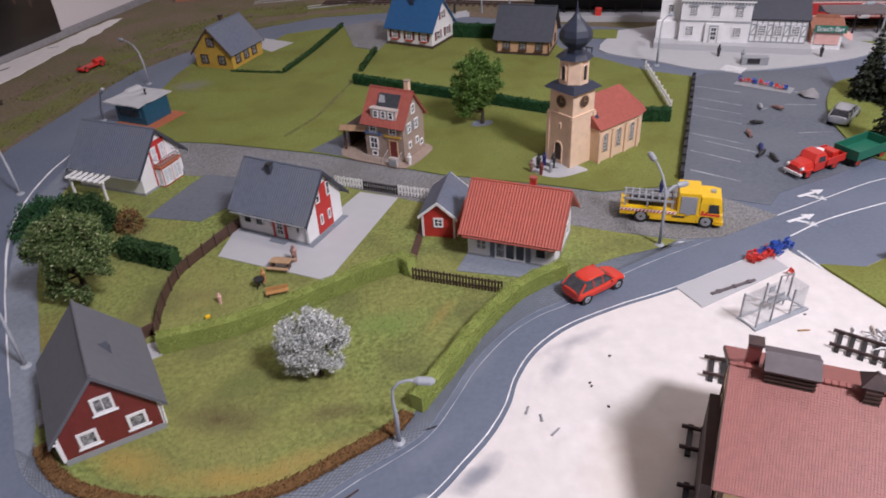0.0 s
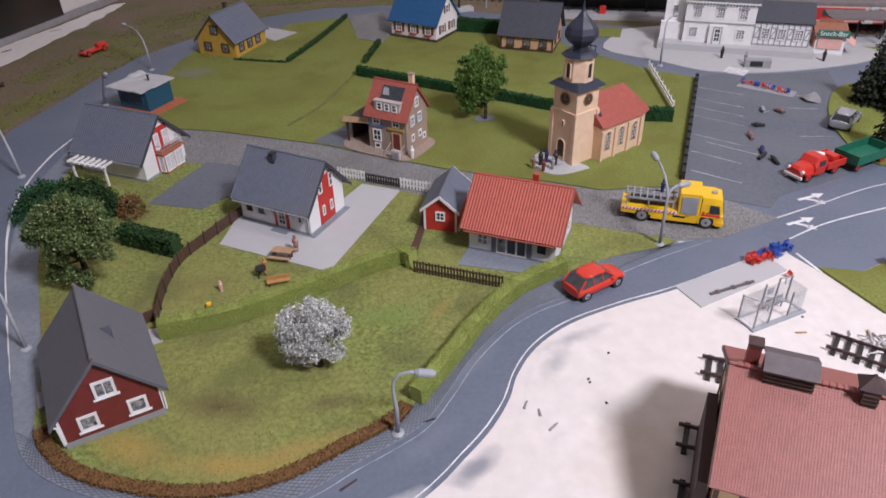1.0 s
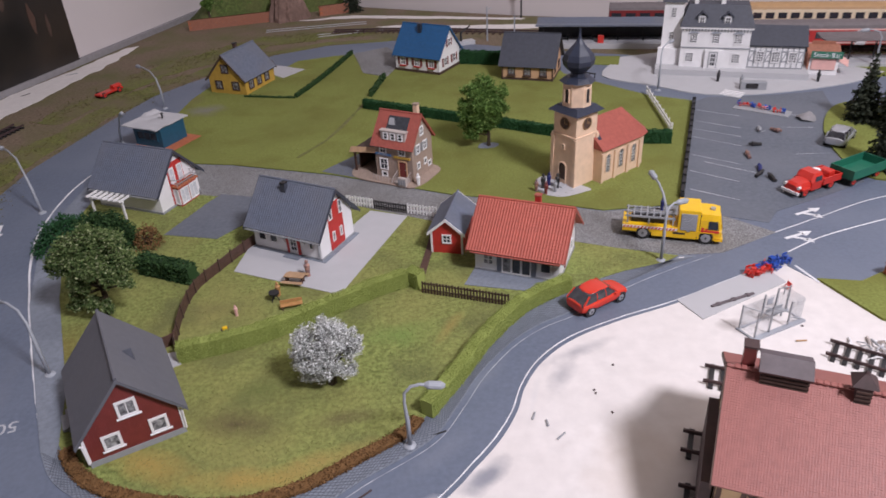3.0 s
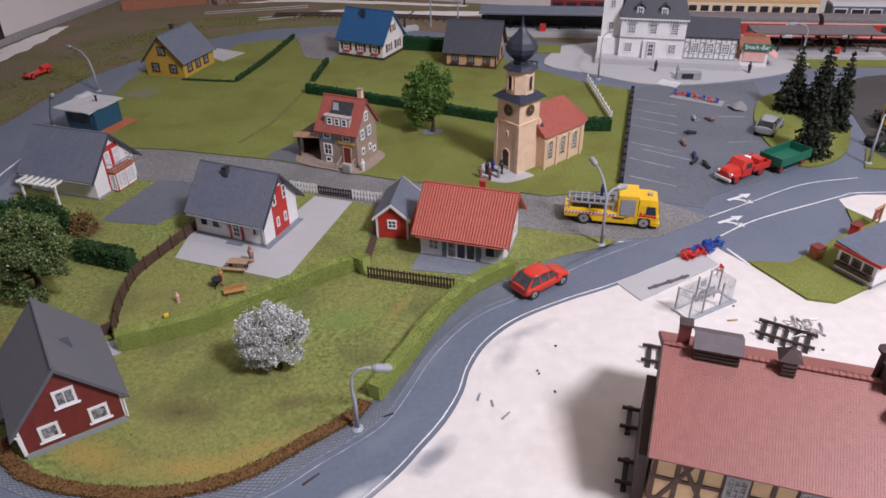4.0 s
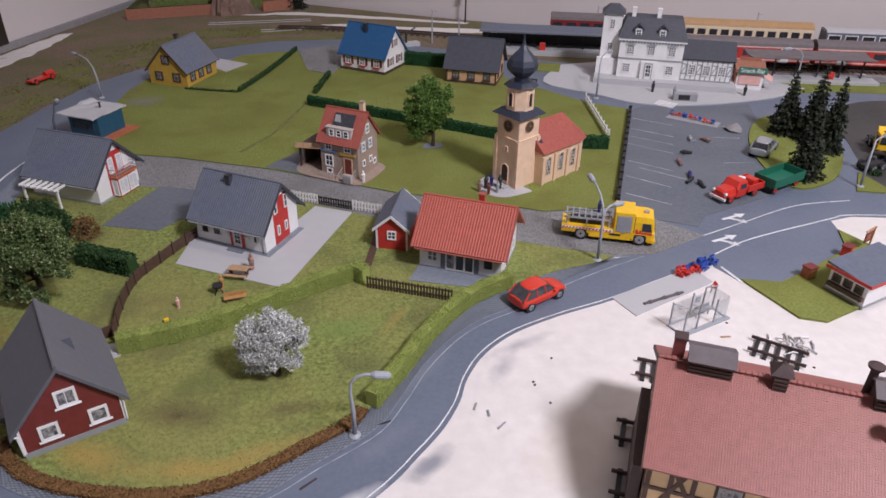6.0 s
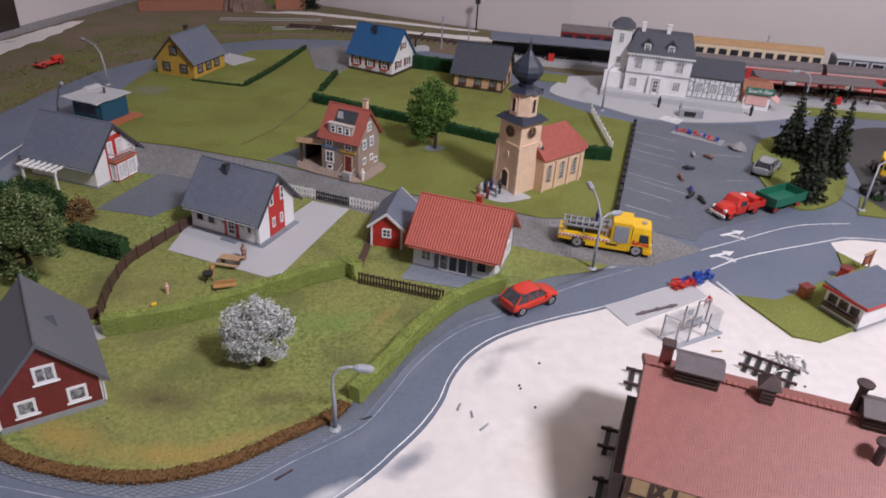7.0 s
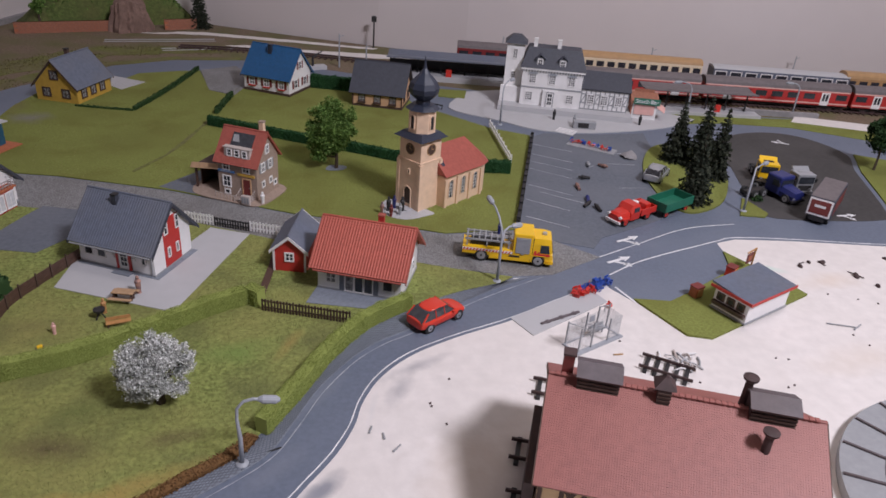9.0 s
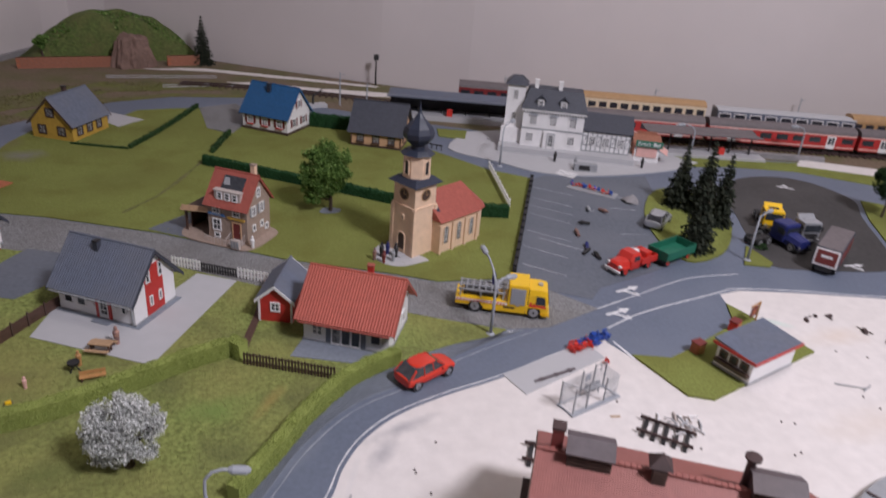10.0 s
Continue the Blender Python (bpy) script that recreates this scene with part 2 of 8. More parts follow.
    locored=mat("loco_dark_red", (0.20, 0.022, 0.025), 0.45, 0.15, 120, 20, 0.05),
    bench=mat("brown_wood", (0.42, 0.27, 0.16), 0.6, 0.2, 200, 60, 0.1),
    # grey for the surfaces out of view, chosen to weaken the fill light
    roomgrey=mat("bounce_cut_grey", (0.26, 0.24, 0.23), 0.85, 0.05, 6, 1.2, 0.05, 60),
    wood=mat("orange_wood", (0.46, 0.24, 0.09), 0.6, 0.2, 200, 60, 0.1),
    bark=mat("bark_brown", (0.07, 0.05, 0.035), 0.9, 0.3, 300, 60, 0.5),
    rock=mat("painted_rock", (0.22, 0.14, 0.115), 0.85, 0.3, 120, 30, 0.8, 160, second=(0.16, 0.10, 0.08), amount=0.8),
    brickwall=mat("red_brick_card", (0.33, 0.14, 0.09), 0.8, 0.2, 300, 30, 0.3),
    hillgreen=mat("hill_flock", (0.085, 0.115, 0.03), 0.95, 0.4, 200, 30, 0.9, 400, second=(0.13, 0.125, 0.045)),
    sign_green=mat("sign_green", (0.02, 0.13, 0.085), 0.5, 0.06, 120, 20),
    pink=mat("pale_pink_plastic", (0.72, 0.42, 0.38), 0.5, 0.08, 120, 20),
    chair_red=mat("red_chair_plastic", (0.62, 0.04, 0.03), 0.4, 0.08, 120, 20),
    chair_blue=mat("blue_chair_plastic", (0.03, 0.09, 0.42), 0.4, 0.08, 120, 20),
    poster=mat("black_picture", (0.012, 0.011, 0.011), 0.3, 0.5, 10, 4.5, 0.0, second=(0.05, 0.035, 0.025), amount=0.9),
    soot=mat("sooty_brown", (0.06, 0.035, 0.035), 0.65, 0.2, 200, 30, 0.15),
    figure=mat("painted_figure", (0.40, 0.22, 0.17), 0.6, 0.5, 300, 180, 0.0, second=(0.06, 0.07, 0.12), amount=0.9, rnd=0.4),
    leaf=foliage("leaf_foam_green", (0.03, 0.065, 0.016), (0.15, 0.20, 0.07), fleck=(0.42, 0.45, 0.26)),
    leaf_dk=foliage("leaf_foam_dark", (0.012, 0.035, 0.012), (0.04, 0.085, 0.025)),
    leaf_mid=foliage("leaf_foam_fresh", (0.04, 0.10, 0.018), (0.15, 0.25, 0.055), fleck=(0.30, 0.42, 0.14)),
    hedge=foliage("hedge_light_green", (0.21, 0.265, 0.055), (0.37, 0.42, 0.13)),
    hedge_dk=foliage("hedge_dark_green", (0.012, 0.05, 0.018), (0.03, 0.10, 0.035)),
    needle=foliage("needle_dark_green", (0.016, 0.024, 0.016), (0.055, 0.062, 0.042)),
    blossom=foliage("white_blossom_flock", (0.16, 0.18, 0.15), (0.95, 0.95, 0.95)),
    creamcoach=mat("cream_coach_paint", (0.74, 0.62, 0.45), 0.45, 0.06, 120, 20, 0.05),
    signblue=mat("faded_blue_sign", (0.06, 0.16, 0.36), 0.6, 0.12, 200, 60),
    ventroof=mat("sooty_grey_roof", (0.115, 0.095, 0.105), 0.55, 0.18, 200, 25, 0.2, second=(0.085, 0.06, 0.06), amount=0.7),
    brush=foliage("rust_brown_flock", (0.085, 0.045, 0.018), (0.235, 0.125, 0.05)),
    scatter=foliage("strewn_flock", (0.12, 0.10, 0.05), (0.165, 0.155, 0.05)),
    flock=foliage("short_grass_fibres", (0.11, 0.135, 0.035), (0.35, 0.335, 0.13)),
)


def clear_glass():
    """Thin acrylic: mostly clear, with a faint gloss."""
    m = bpy.data.materials.new("clear_acrylic")
    m.use_nodes = True
    n, l = m.node_tree.nodes, m.node_tree.links
    tr, gl, mx = n.new("ShaderNodeBsdfTransparent"), n.new("ShaderNodeBsdfGlossy"), n.new("ShaderNodeMixShader")
    tr.inputs["Color"].default_value = (0.93, 0.94, 0.95, 1)
    gl.inputs["Roughness"].default_value = 0.12
    mx.inputs["Fac"].default_value = 0.14
    l.new(tr.outputs["BSDF"], mx.inputs[1])
    l.new(gl.outputs["BSDF"], mx.inputs[2])
    l.new(mx.outputs["Shader"], n["Material Output"].inputs["Surface"])
    return m


M["glass"] = clear_glass()


# ---- building helpers: meshes are drawn in centimetres ----
def thing(name, x, y, ang=0.0, z=0.0, label="", category="", group="", kind=""):
    ob = new(name)
    ob.empty_display_size = 0.01
    ob.matrix_world = pose(x * U, y * U, z * U, 0, 0, ang)
    return tagged(ob, label, category, group, kind)


def part(name, bm, material, parent=None, label="", smooth=False):
    me = bpy.data.meshes.new(name)
    bmesh.ops.scale(bm, vec=(U, U, U), verts=bm.verts)
    bm.to_mesh(me)
    bm.free()
    if smooth:
        for p in me.polygons:
            p.use_smooth = True
    me.materials.append(M[material] if isinstance(material, str) else material)
    ob = new(name, me)
    ob.parent = parent
    if label:
        ob["label"] = label
    return ob


def box(bm, x0, x1, y0, y1, z0, z1, m=None, bevel=0.0):
    vs = [Vector((x, y, z)) for z in (z0, z1) for x, y in ((x0, y0), (x1, y0), (x1, y1), (x0, y1))]
    if m is not None:
        vs = [m @ v for v in vs]
    v = [bm.verts.new(p) for p in vs]
    fs = [bm.faces.new([v[i] for i in f]) for f in ((3, 2, 1, 0), (4, 5, 6, 7), (0, 1, 5, 4), (1, 2, 6, 5), (2, 3, 7, 6), (3, 0, 4, 7))]
    if bevel:
        bmesh.ops.bevel(bm, geom=list({e for f in fs for e in f.edges}), offset=bevel, segments=2, affect="EDGES", profile=0.5)
    return bm


def boxes(*args, bevel=0.0):
    bm = bmesh.new()
    for a in args:
        box(bm, *a, bevel=bevel)
    return bm


def tube(bm, pts, radii, n=8, cap=True):
    pts = [Vector(p) for p in pts]
    rings = []
    for i, p in enumerate(pts):
        d = (pts[min(i + 1, len(pts) - 1)] - pts[max(i - 1, 0)]).normalized()
        a = d.orthogonal().normalized() if i == 0 else (rings_a - d * rings_a.dot(d)).normalized()
        rings_a = a
        b = d.cross(a)
        r = radii[i] if hasattr(radii, "__len__") else radii
        rings.append([bm.verts.new(p + r * (math.cos(2 * math.pi * k / n) * a + math.sin(2 * math.pi * k / n) * b)) for k in range(n)])
    for r0, r1 in zip(rings, rings[1:]):
        for k in range(n):
            bm.faces.new((r0[k], r0[(k + 1) % n], r1[(k + 1) % n], r1[k]))
    if cap:
        bm.faces.new(rings[0][::-1])
        bm.faces.new(rings[-1])
    return bm


def prism(bm, poly, z0, z1):
    """An upright slab over a polygon in the plan (anticlockwise)."""
    area2 = sum(a[0] * b[1] - b[0] * a[1] for a, b in zip(poly, poly[1:] + poly[:1]))
    if area2 < 0:
        poly = poly[::-1]
    lo, hi = [bm.verts.new((x, y, z0)) for x, y in poly], [bm.verts.new((x, y, z1)) for x, y in poly]
    bm.faces.new(lo[::-1])
    bm.faces.new(hi)
    for i in range(len(poly)):
        j = (i + 1) % len(poly)
        bm.faces.new((lo[i], lo[j], hi[j], hi[i]))
    return bm


def slab(bm, a, b, c, d, t):
    """A sloping plate with corners a b c d, its upper side, t thick."""
    a, b, c, d = map(Vector, (a, b, c, d))
    nrm = (b - a).cross(d - a).normalized() * t
    up = [bm.verts.new(p) for p in (a, b, c, d)]
    lo = [bm.verts.new(p - nrm) for p in (a, b, c, d)]
    bm.faces.new(up)
    bm.faces.new(lo[::-1])
    for i in range(4):
        j = (i + 1) % 4
        bm.faces.new((lo[i], lo[j], up[j], up[i]))
    return bm


def smoothed(pts, steps=6, closed=False):
    """A soft curve through plan points."""
    P, out = [Vector((*p, 0)) for p in pts], []
    k = len(P)
    for i in range(k if closed else k - 1):
        p0, p1, p2, p3 = (P[(i + j) % k] if closed else P[min(max(i + j, 0), k - 1)] for j in (-1, 0, 1, 2))
        for s in range(steps):
            t = s / steps
            q = 0.5 * (2 * p1 + (p2 - p0) * t + (2 * p0 - 5 * p1 + 4 * p2 - p3) * t * t + (3 * p1 - p0 - 3 * p2 + p3) * t ** 3)
            out.append((q.x, q.y))
    if not closed:
        out.append(tuple(pts[-1]))
    return out


def ribbon(bm, pts, w, z, h=0.02, rough=0.0, rng=random):
    """A flat painted strip along plan points."""
    P = [Vector((*p, 0)) for p in pts]
    L, R = [], []
    for i, p in enumerate(P):
        d = (P[min(i + 1, len(P) - 1)] - P[max(i - 1, 0)]).normalized()
        s = Vector((-d.y, d.x, 0))
        a, b = w / 2 * (1 + rng.uniform(-rough, rough)), w / 2 * (1 + rng.uniform(-rough, rough))
        L.append((bm.verts.new((p + s * a).to_tuple()[:2] + (z,)), bm.verts.new((p + s * a).to_tuple()[:2] + (z + h,))))
        R.append((bm.verts.new((p - s * b).to_tuple()[:2] + (z,)), bm.verts.new((p - s * b).to_tuple()[:2] + (z + h,))))
    for i in range(len(P) - 1):
        bm.faces.new((L[i][1], R[i][1], R[i + 1][1], L[i + 1][1])[::-1])
        bm.faces.new((L[i][0], L[i][1], L[i + 1][1], L[i + 1][0])[::-1])
        bm.faces.new((R[i][0], R[i + 1][0], R[i + 1][1], R[i][1])[::-1])
    for i in (0, len(P) - 1):
        bm.faces.new((L[i][0], R[i][0], R[i][1], L[i][1]))
    return bm

# ---- the setting: room, table top, roads, lawns ----
def sheet(name, poly, z0, z1, material, label, category="ground"):
    return tagged(part(name, prism(bmesh.new(), poly, z0, z1), material), label, category, "", "structure")


room = random.Random(3)
wall_line = [(-125, -60), (-94.5, 30), (-72, 102), (-60, 140), (-51.5, 167), (-48, 174.5), (-40, 172.8), (-20, 163), (0, 153), (18, 144.5), (35, 138), (60, 131.5), (95, 124), (150, 112.5), (190, 104)]
bm = bmesh.new()
ring = [[bm.verts.new((x + dx, y + dy, z)) for x, y in wall_line] for z, dx, dy in ((-90, 0, 0), (150, 0, 0), (150, -4, 6), (-90, -4, 6))]
for r0, r1 in zip(ring, ring[1:] + ring[:1]):
    for i in range(len(wall_line) - 1):
        bm.faces.new((r0[i], r0[i + 1], r1[i + 1], r1[i]))
tagged(part("wall_north", bm, "wall"), "pale pinkish grey painted room wall behind the layout", "wall", "", "structure")
# unseen walls and ceiling: dark only to hold down the bounce
tagged(part("wall_east", boxes((190, 194, -160, 112, -90, 150)), "roomgrey"), "unseen room wall, darkened to cut bounced light", "wall", "", "structure")
tagged(part("wall_south", boxes((-129, 194, -164, -160, -90, 150)), "roomgrey"), "unseen room wall, darkened to cut bounced light", "wall", "", "structure")
tagged(part("wall_west", boxes((-129, -125, -160, -60, -90, 150)), "roomgrey"), "unseen room wall, darkened to cut bounced light", "wall", "", "structure")
tagged(part("ceiling", boxes((-135, 200, -170, 190, 150, 154)), "roomgrey"), "unseen ceiling, darkened to cut bounced light", "ceiling", "", "structure")
tagged(part("floor", boxes((-135, 200, -170, 190, -94, -90)), "wallgrey"), "grey floor under the layout table", "floor", "", "structure")

table_poly = [(-95, 18), (-93.6, 30), (-71, 102), (-59.2, 140), (-50.8, 166.5), (-47.5, 173.4), (-40, 172), (-20, 162.2), (0, 152.2), (18, 143.8), (35, 137.2), (60, 130.7), (95, 123.2), (150, 111.7), (150, -16), (-95, -16)]
sheet("ground", table_poly, -3, 0, "dirt", "brown gritty trackbed ground of the model layout")
sheet("plaster_ground", [(-16, -14), (148, -14), (148, 57), (66, 56.5), (53, 58), (40, 58), (20, 49), (6, 43), (-4, 30), (-12, 18)], 0, 0.05, "plaster", "bare white plaster ground with grey smudges and painted brown shed shade", "ground")

road_outer = [(-36, 12), (-37.5, 30), (-43.5, 52.1), (-48, 62), (-50.6, 70.2), (-50.4, 78), (-46.8, 94.2), (-44, 104.2), (-40, 110.5), (-29, 124), (-20, 128.6), (-8, 129.5), (8, 123.5), (20, 117), (30, 113),
              (60, 101.5), (84, 98), (91, 86), (99, 78), (112, 72), (125, 70), (125, 52), (63.7, 54), (53.2, 55.9), (46.8, 56.7), (44.2, 56), (43.8, 53.7), (42.3, 50.3), (35.7, 46.6), (33.3, 45.4), (29.9, 45.7), (28.6, 48.2)]
road_edge = [(28.6, 48.6), (24.4, 46.9), (17.9, 43.8), (12.9, 41.9), (8.9, 39.9), (6.2, 37.5), (4.6, 34.9), (3.8, 32.6), (2.5, 30.2), (0.7, 27.9), (-1.6, 25.3), (-8, 19.8), (-14, 14)]
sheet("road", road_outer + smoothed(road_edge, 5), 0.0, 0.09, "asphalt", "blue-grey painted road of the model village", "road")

parking_poly = [(23.4, 59.6), (24.4, 62.7), (34.1, 89.2), (36.3, 90.6), (44.8, 90.0), (52, 90.6), (50.2, 84), (45, 76), (43, 63), (38, 60.5), (31.8, 57.8), (30.1, 55.6), (26.6, 57.3)]
sheet("parking_lot", parking_poly, 0.09, 0.13, "parking", "worn dark grey car park with faded white bays", "car park")
sheet("truck_yard", smoothed([(58.5, 77), (61, 85), (67.1, 90.1), (74, 91), (78.6, 88), (80.2, 81.4), (76.8, 75.4), (72.6, 66), (69.8, 60.6), (69.0, 60.2), (62.9, 60.2), (53.5, 62.2), (56, 70)], 4, True), 0.09, 0.13, "lot", "nearly black paved yard for trucks", "yard")

street_near = [(20.5, 50.8), (15, 52.6), (11.5, 54.1), (4, 57.2), (-1, 59.2), (-10.4, 64.2), (-18, 66.3), (-25.5, 67.9), (-30, 69.2), (-37, 71)]
street_far = [(-38.5, 79.6), (-31.5, 77.2), (-25.4, 75.9), (-13, 71.6), (0.2, 65), (10.5, 61.6), (15.4, 59.6), (23.3, 60)]
sheet("street", street_near[::-1] + [(24, 50.8), (30, 53.8), (26.6, 57.3)] + street_far[::-1], 0.09, 0.12, "paving", "grey cobbled village street", "street")

lawn_edge = [(-26.3, 31.5), (-24.3, 29.2), (-21, 27.5), (-15, 26.2), (-10.3, 27.0), (-6.7, 29.2), (-3.3, 31.2), (-1.3, 34), (0.7, 37.2), (3.2, 41), (6, 43.6), (9.5, 46), (13.9, 48.3), (18.2, 49.6), (20, 50.6)]
lawn_left = [(-37.5, 70.8), (-38.8, 68), (-38.7, 61), (-34, 49), (-28.2, 37)]
sheet("lawn", smoothed(lawn_edge, 4) + [(15, 52.4), (11.5, 53.9), (4, 57.0), (-1, 59.0), (-10.4, 64.0), (-18, 66.1), (-25.5, 67.7), (-30, 69.0)] + lawn_left, 0.09, 0.22, "lawn", "green and straw-yellow static grass lawn", "lawn")
pave_edge = [(-27.3, 31), (-25.2, 28.3), (-21.4, 26.2), (-15, 24.6), (-9.4, 25.2), (-5.8, 27.6), (-2.0, 30.3), (-0.2, 33.2), (1.4, 36.2), (4.0, 39.6), (6.6, 41.8), (9.6, 43.4), (14, 46.6), (18.4, 49.0), (21.5, 50.4)]
pave_left = [(-41.2, 76.1), (-41, 60.6), (-36.3, 48.3), (-29.7, 35.5)]
sheet("pavement", smoothed(pave_edge, 4) + [(15, 52.2), (-20, 60)] + pave_left, 0.088, 0.16, "kerb", "blue-grey pavement card with scored slabs", "pavement")

field = [(-38.2, 82), (-37.5, 80), (-31.5, 77.4), (-25.4, 76.1), (-13, 71.8), (0.2, 65.2), (10.5, 61.8), (15.4, 59.8), (23.2, 60.2), (24.2, 63), (33.8, 89.4), (28.6, 92.6), (19, 104.2), (18.6, 107), (12.8, 109.3), (10, 113.2), (3, 115.6), (-6, 116.6), (-8.6, 112), (-8.4, 107.4),
         (-12, 110), (-14.7, 121.6), (-18, 121), (-24, 119.2), (-27, 112.5), (-35.6, 109), (-37.3, 101.4), (-37.6, 95), (-36.2, 90.6)]
sheet("meadow", field, 0.09, 0.22, "grass", "bright green static grass meadow of the village", "meadow")
sheet("brick_house_drive", [(-14.2, 72.6), (-9.0, 69.9), (-4, 67.9), (-3, 68.2), (-8.6, 74), (-9.6, 78)], 0.2, 0.25, "parking", "dark grey tarmac yard", "driveway")
drive_poly = [(-28.2, 59.4), (-22.6, 58.0), (-19.6, 62.0), (-19.4, 66.4), (-24.6, 68.0), (-25.6, 66)]
sheet("driveway", drive_poly, 0.2, 0.26, "parking", "dark grey driveway card", "driveway")
sheet("blue_house_drive", [(-14.6, 121.8), (-12.2, 110.2), (-8.2, 107.6), (-6.6, 113), (-6, 118), (-9, 125)], 0.0, 0.24, "paving", "dusty grey gravel drive", "driveway")
sheet("farm_yard", [(-27.8, 117.5), (-22.1, 113.9), (-24.9, 109.7), (-26.8, 111.7)], 0.2, 0.25, "concrete", "pale grey yard card", "yard")
patio_poly = [(-19.5, 51.8), (-9.5, 47.2), (-4.1, 60.6), (-7.9, 62.2), (-9.9, 58.4), (-18.4, 61.0)]
sheet("patio", patio_poly, 0.2, 0.27, "concrete", "pale grey concrete terrace and drive", "patio")
terrace_poly = [(1.0, 47.7), (8.6, 45.6), (9.9, 48.0), (2.2, 50.6)]
sheet("terrace", terrace_poly, 0.2, 0.27, "kerb", "blue-grey terrace slab", "terrace")
sheet("church_forecourt", smoothed([(9.4, 66.2), (10.6, 68.2), (12.6, 67), (15, 64.6), (14.4, 63.9), (11.9, 63.0), (10, 64)], 4, True), 0.2, 0.26, "concrete", "pale grey stone forecourt before the church", "forecourt")
sheet("station_pavement", smoothed([(29.4, 111.2), (24.4, 102.2), (30.7, 96.3), (36.3, 91.6), (44.8, 90.6), (56.9, 93), (64, 97)], 4) + [(60, 101), (54, 108), (38, 113)], 0.09, 0.24, "concrete", "pale concrete station forecourt", "pavement")
sheet("station_green", [(24.4, 112.5), (29.4, 111.6), (28.0, 107), (24.0, 108.4)], 0.09, 0.27, "grass", "small patch of green grass", "lawn")
sheet("tree_island", smoothed([(50.3, 84.3), (46.5, 79), (44.2, 73), (43.4, 66), (45, 63.0), (50, 65.2), (54.2, 70.5), (57, 76.5), (57, 82), (54, 85.5)], 4, True), 0.09, 0.3, "grass", "green and yellow grass island under conifers", "lawn")
sheet("yard_corner_green", [(50.8, 62.2), (53.6, 61.5), (54.6, 62.4), (54.0, 67.0)], 0.09, 0.26, "grass", "small green grass corner", "lawn")
sheet("roadside_green", [(70.3, 60.2), (72.9, 65.2), (77.2, 74.6), (81.2, 81.2), (86, 78), (96, 72), (100, 64), (82, 60.5)], 0.09, 0.26, "grass", "green and yellow roadside grass", "lawn")
sheet("trackside_green", [(57.6, 95), (60, 100.4), (66, 99.3), (84, 97.4), (96, 92), (104, 84), (100, 79), (91, 86), (79, 93.4), (68, 95.4)], 0.03, 0.16, "grass", "green grass strip beside the railway", "lawn")
sheet("sand_strip", [(81.2, 96.2), (95, 90.4), (98.4, 93.6), (84, 99.2)], 0.12, 0.22, "plaster", "bare pale sand strip", "ground")
sheet("hut_green", [(30.0, 45.9), (32.2, 40.1), (34.2, 39.4), (47.4, 45.2), (46.6, 47.7), (43.7, 53.9), (42.4, 50.2), (35.7, 46.4), (33.3, 45.2)], 0.05, 0.26, "grass", "grass base board with brown edge", "lawn")
def ragged(pts, amp, seed):
    """A closed outline with a torn, crumbling edge."""
    rg = random.Random(seed)
    out = []
    for (ax, ay), (bx, by) in zip(pts, pts[1:] + pts[:1]):
        n = max(2, int(math.hypot(bx - ax, by - ay) / 1.2))
        for k in range(n):
            x, y = ax + (bx - ax) * k / n, ay + (by - ay) * k / n
            d = noise.noise(Vector((x * 0.35, y * 0.35, seed))) * amp * 1.4
            out.append((x + d + rg.uniform(-0.2, 0.2) * amp, y - d + rg.uniform(-0.2, 0.2) * amp))
    return out


sheet("bare_strip_left", ragged([(-80, 60), (-71.6, 100), (-63.4, 122.9), (-59.4, 135), (-57.2, 136), (-58.2, 126), (-65.6, 89.7), (-71, 60)], 0.5, 3), 0, 0.06, "plaster", "bare white plaster strip at the table's edge", "ground")
sheet("bare_strip_back", ragged([(-8, 141.6), (4, 138.8), (19, 136.6), (24, 134.0), (16, 133.4), (5, 136), (-7, 139.6), (-12, 141.2)], 0.45, 7), 0, 0.06, "plaster", "bare white plaster strip beside the tracks", "ground")
sheet("bare_strip_mid", ragged([(-30, 150), (-18, 152.5), (2, 147), (18, 141.6), (17, 140.6), (0, 145.4), (-18, 150.2)], 0.4, 8), 0, 0.05, "plaster", "bare white plaster strip beside the tracks", "ground")
sheet("verge_left", ragged([(-47, 50), (-56, 66), (-57, 78), (-52.5, 94), (-48, 108), (-36, 123), (-22, 131), (-8, 132), (-9, 130), (-20, 129), (-30, 124.6), (-41, 111), (-45.2, 104), (-47.8, 94), (-51.6, 78), (-51.6, 70), (-44.2, 52)], 0.7, 5), 0, 0.07, "verge", "patchy green verge", "verge")
sheet("verge_bank", ragged([(-58, 95), (-50, 121), (-34, 138), (-10, 140), (-12, 135), (-32, 131), (-46, 115), (-54, 94)], 0.9, 6), 0, 0.05, "verge", "patchy green and brown bank", "verge")


def road_line(pts, w, name="road_line", rough=0.35, z=0.09, h=0.015, curved=True, paint="line"):
    p = smoothed(pts, 6) if curved else pts
    return tagged(part(name, ribbon(bmesh.new(), p, w, z, h, rough, room), paint), "hand-painted white road line", "road marking", "", "structure")


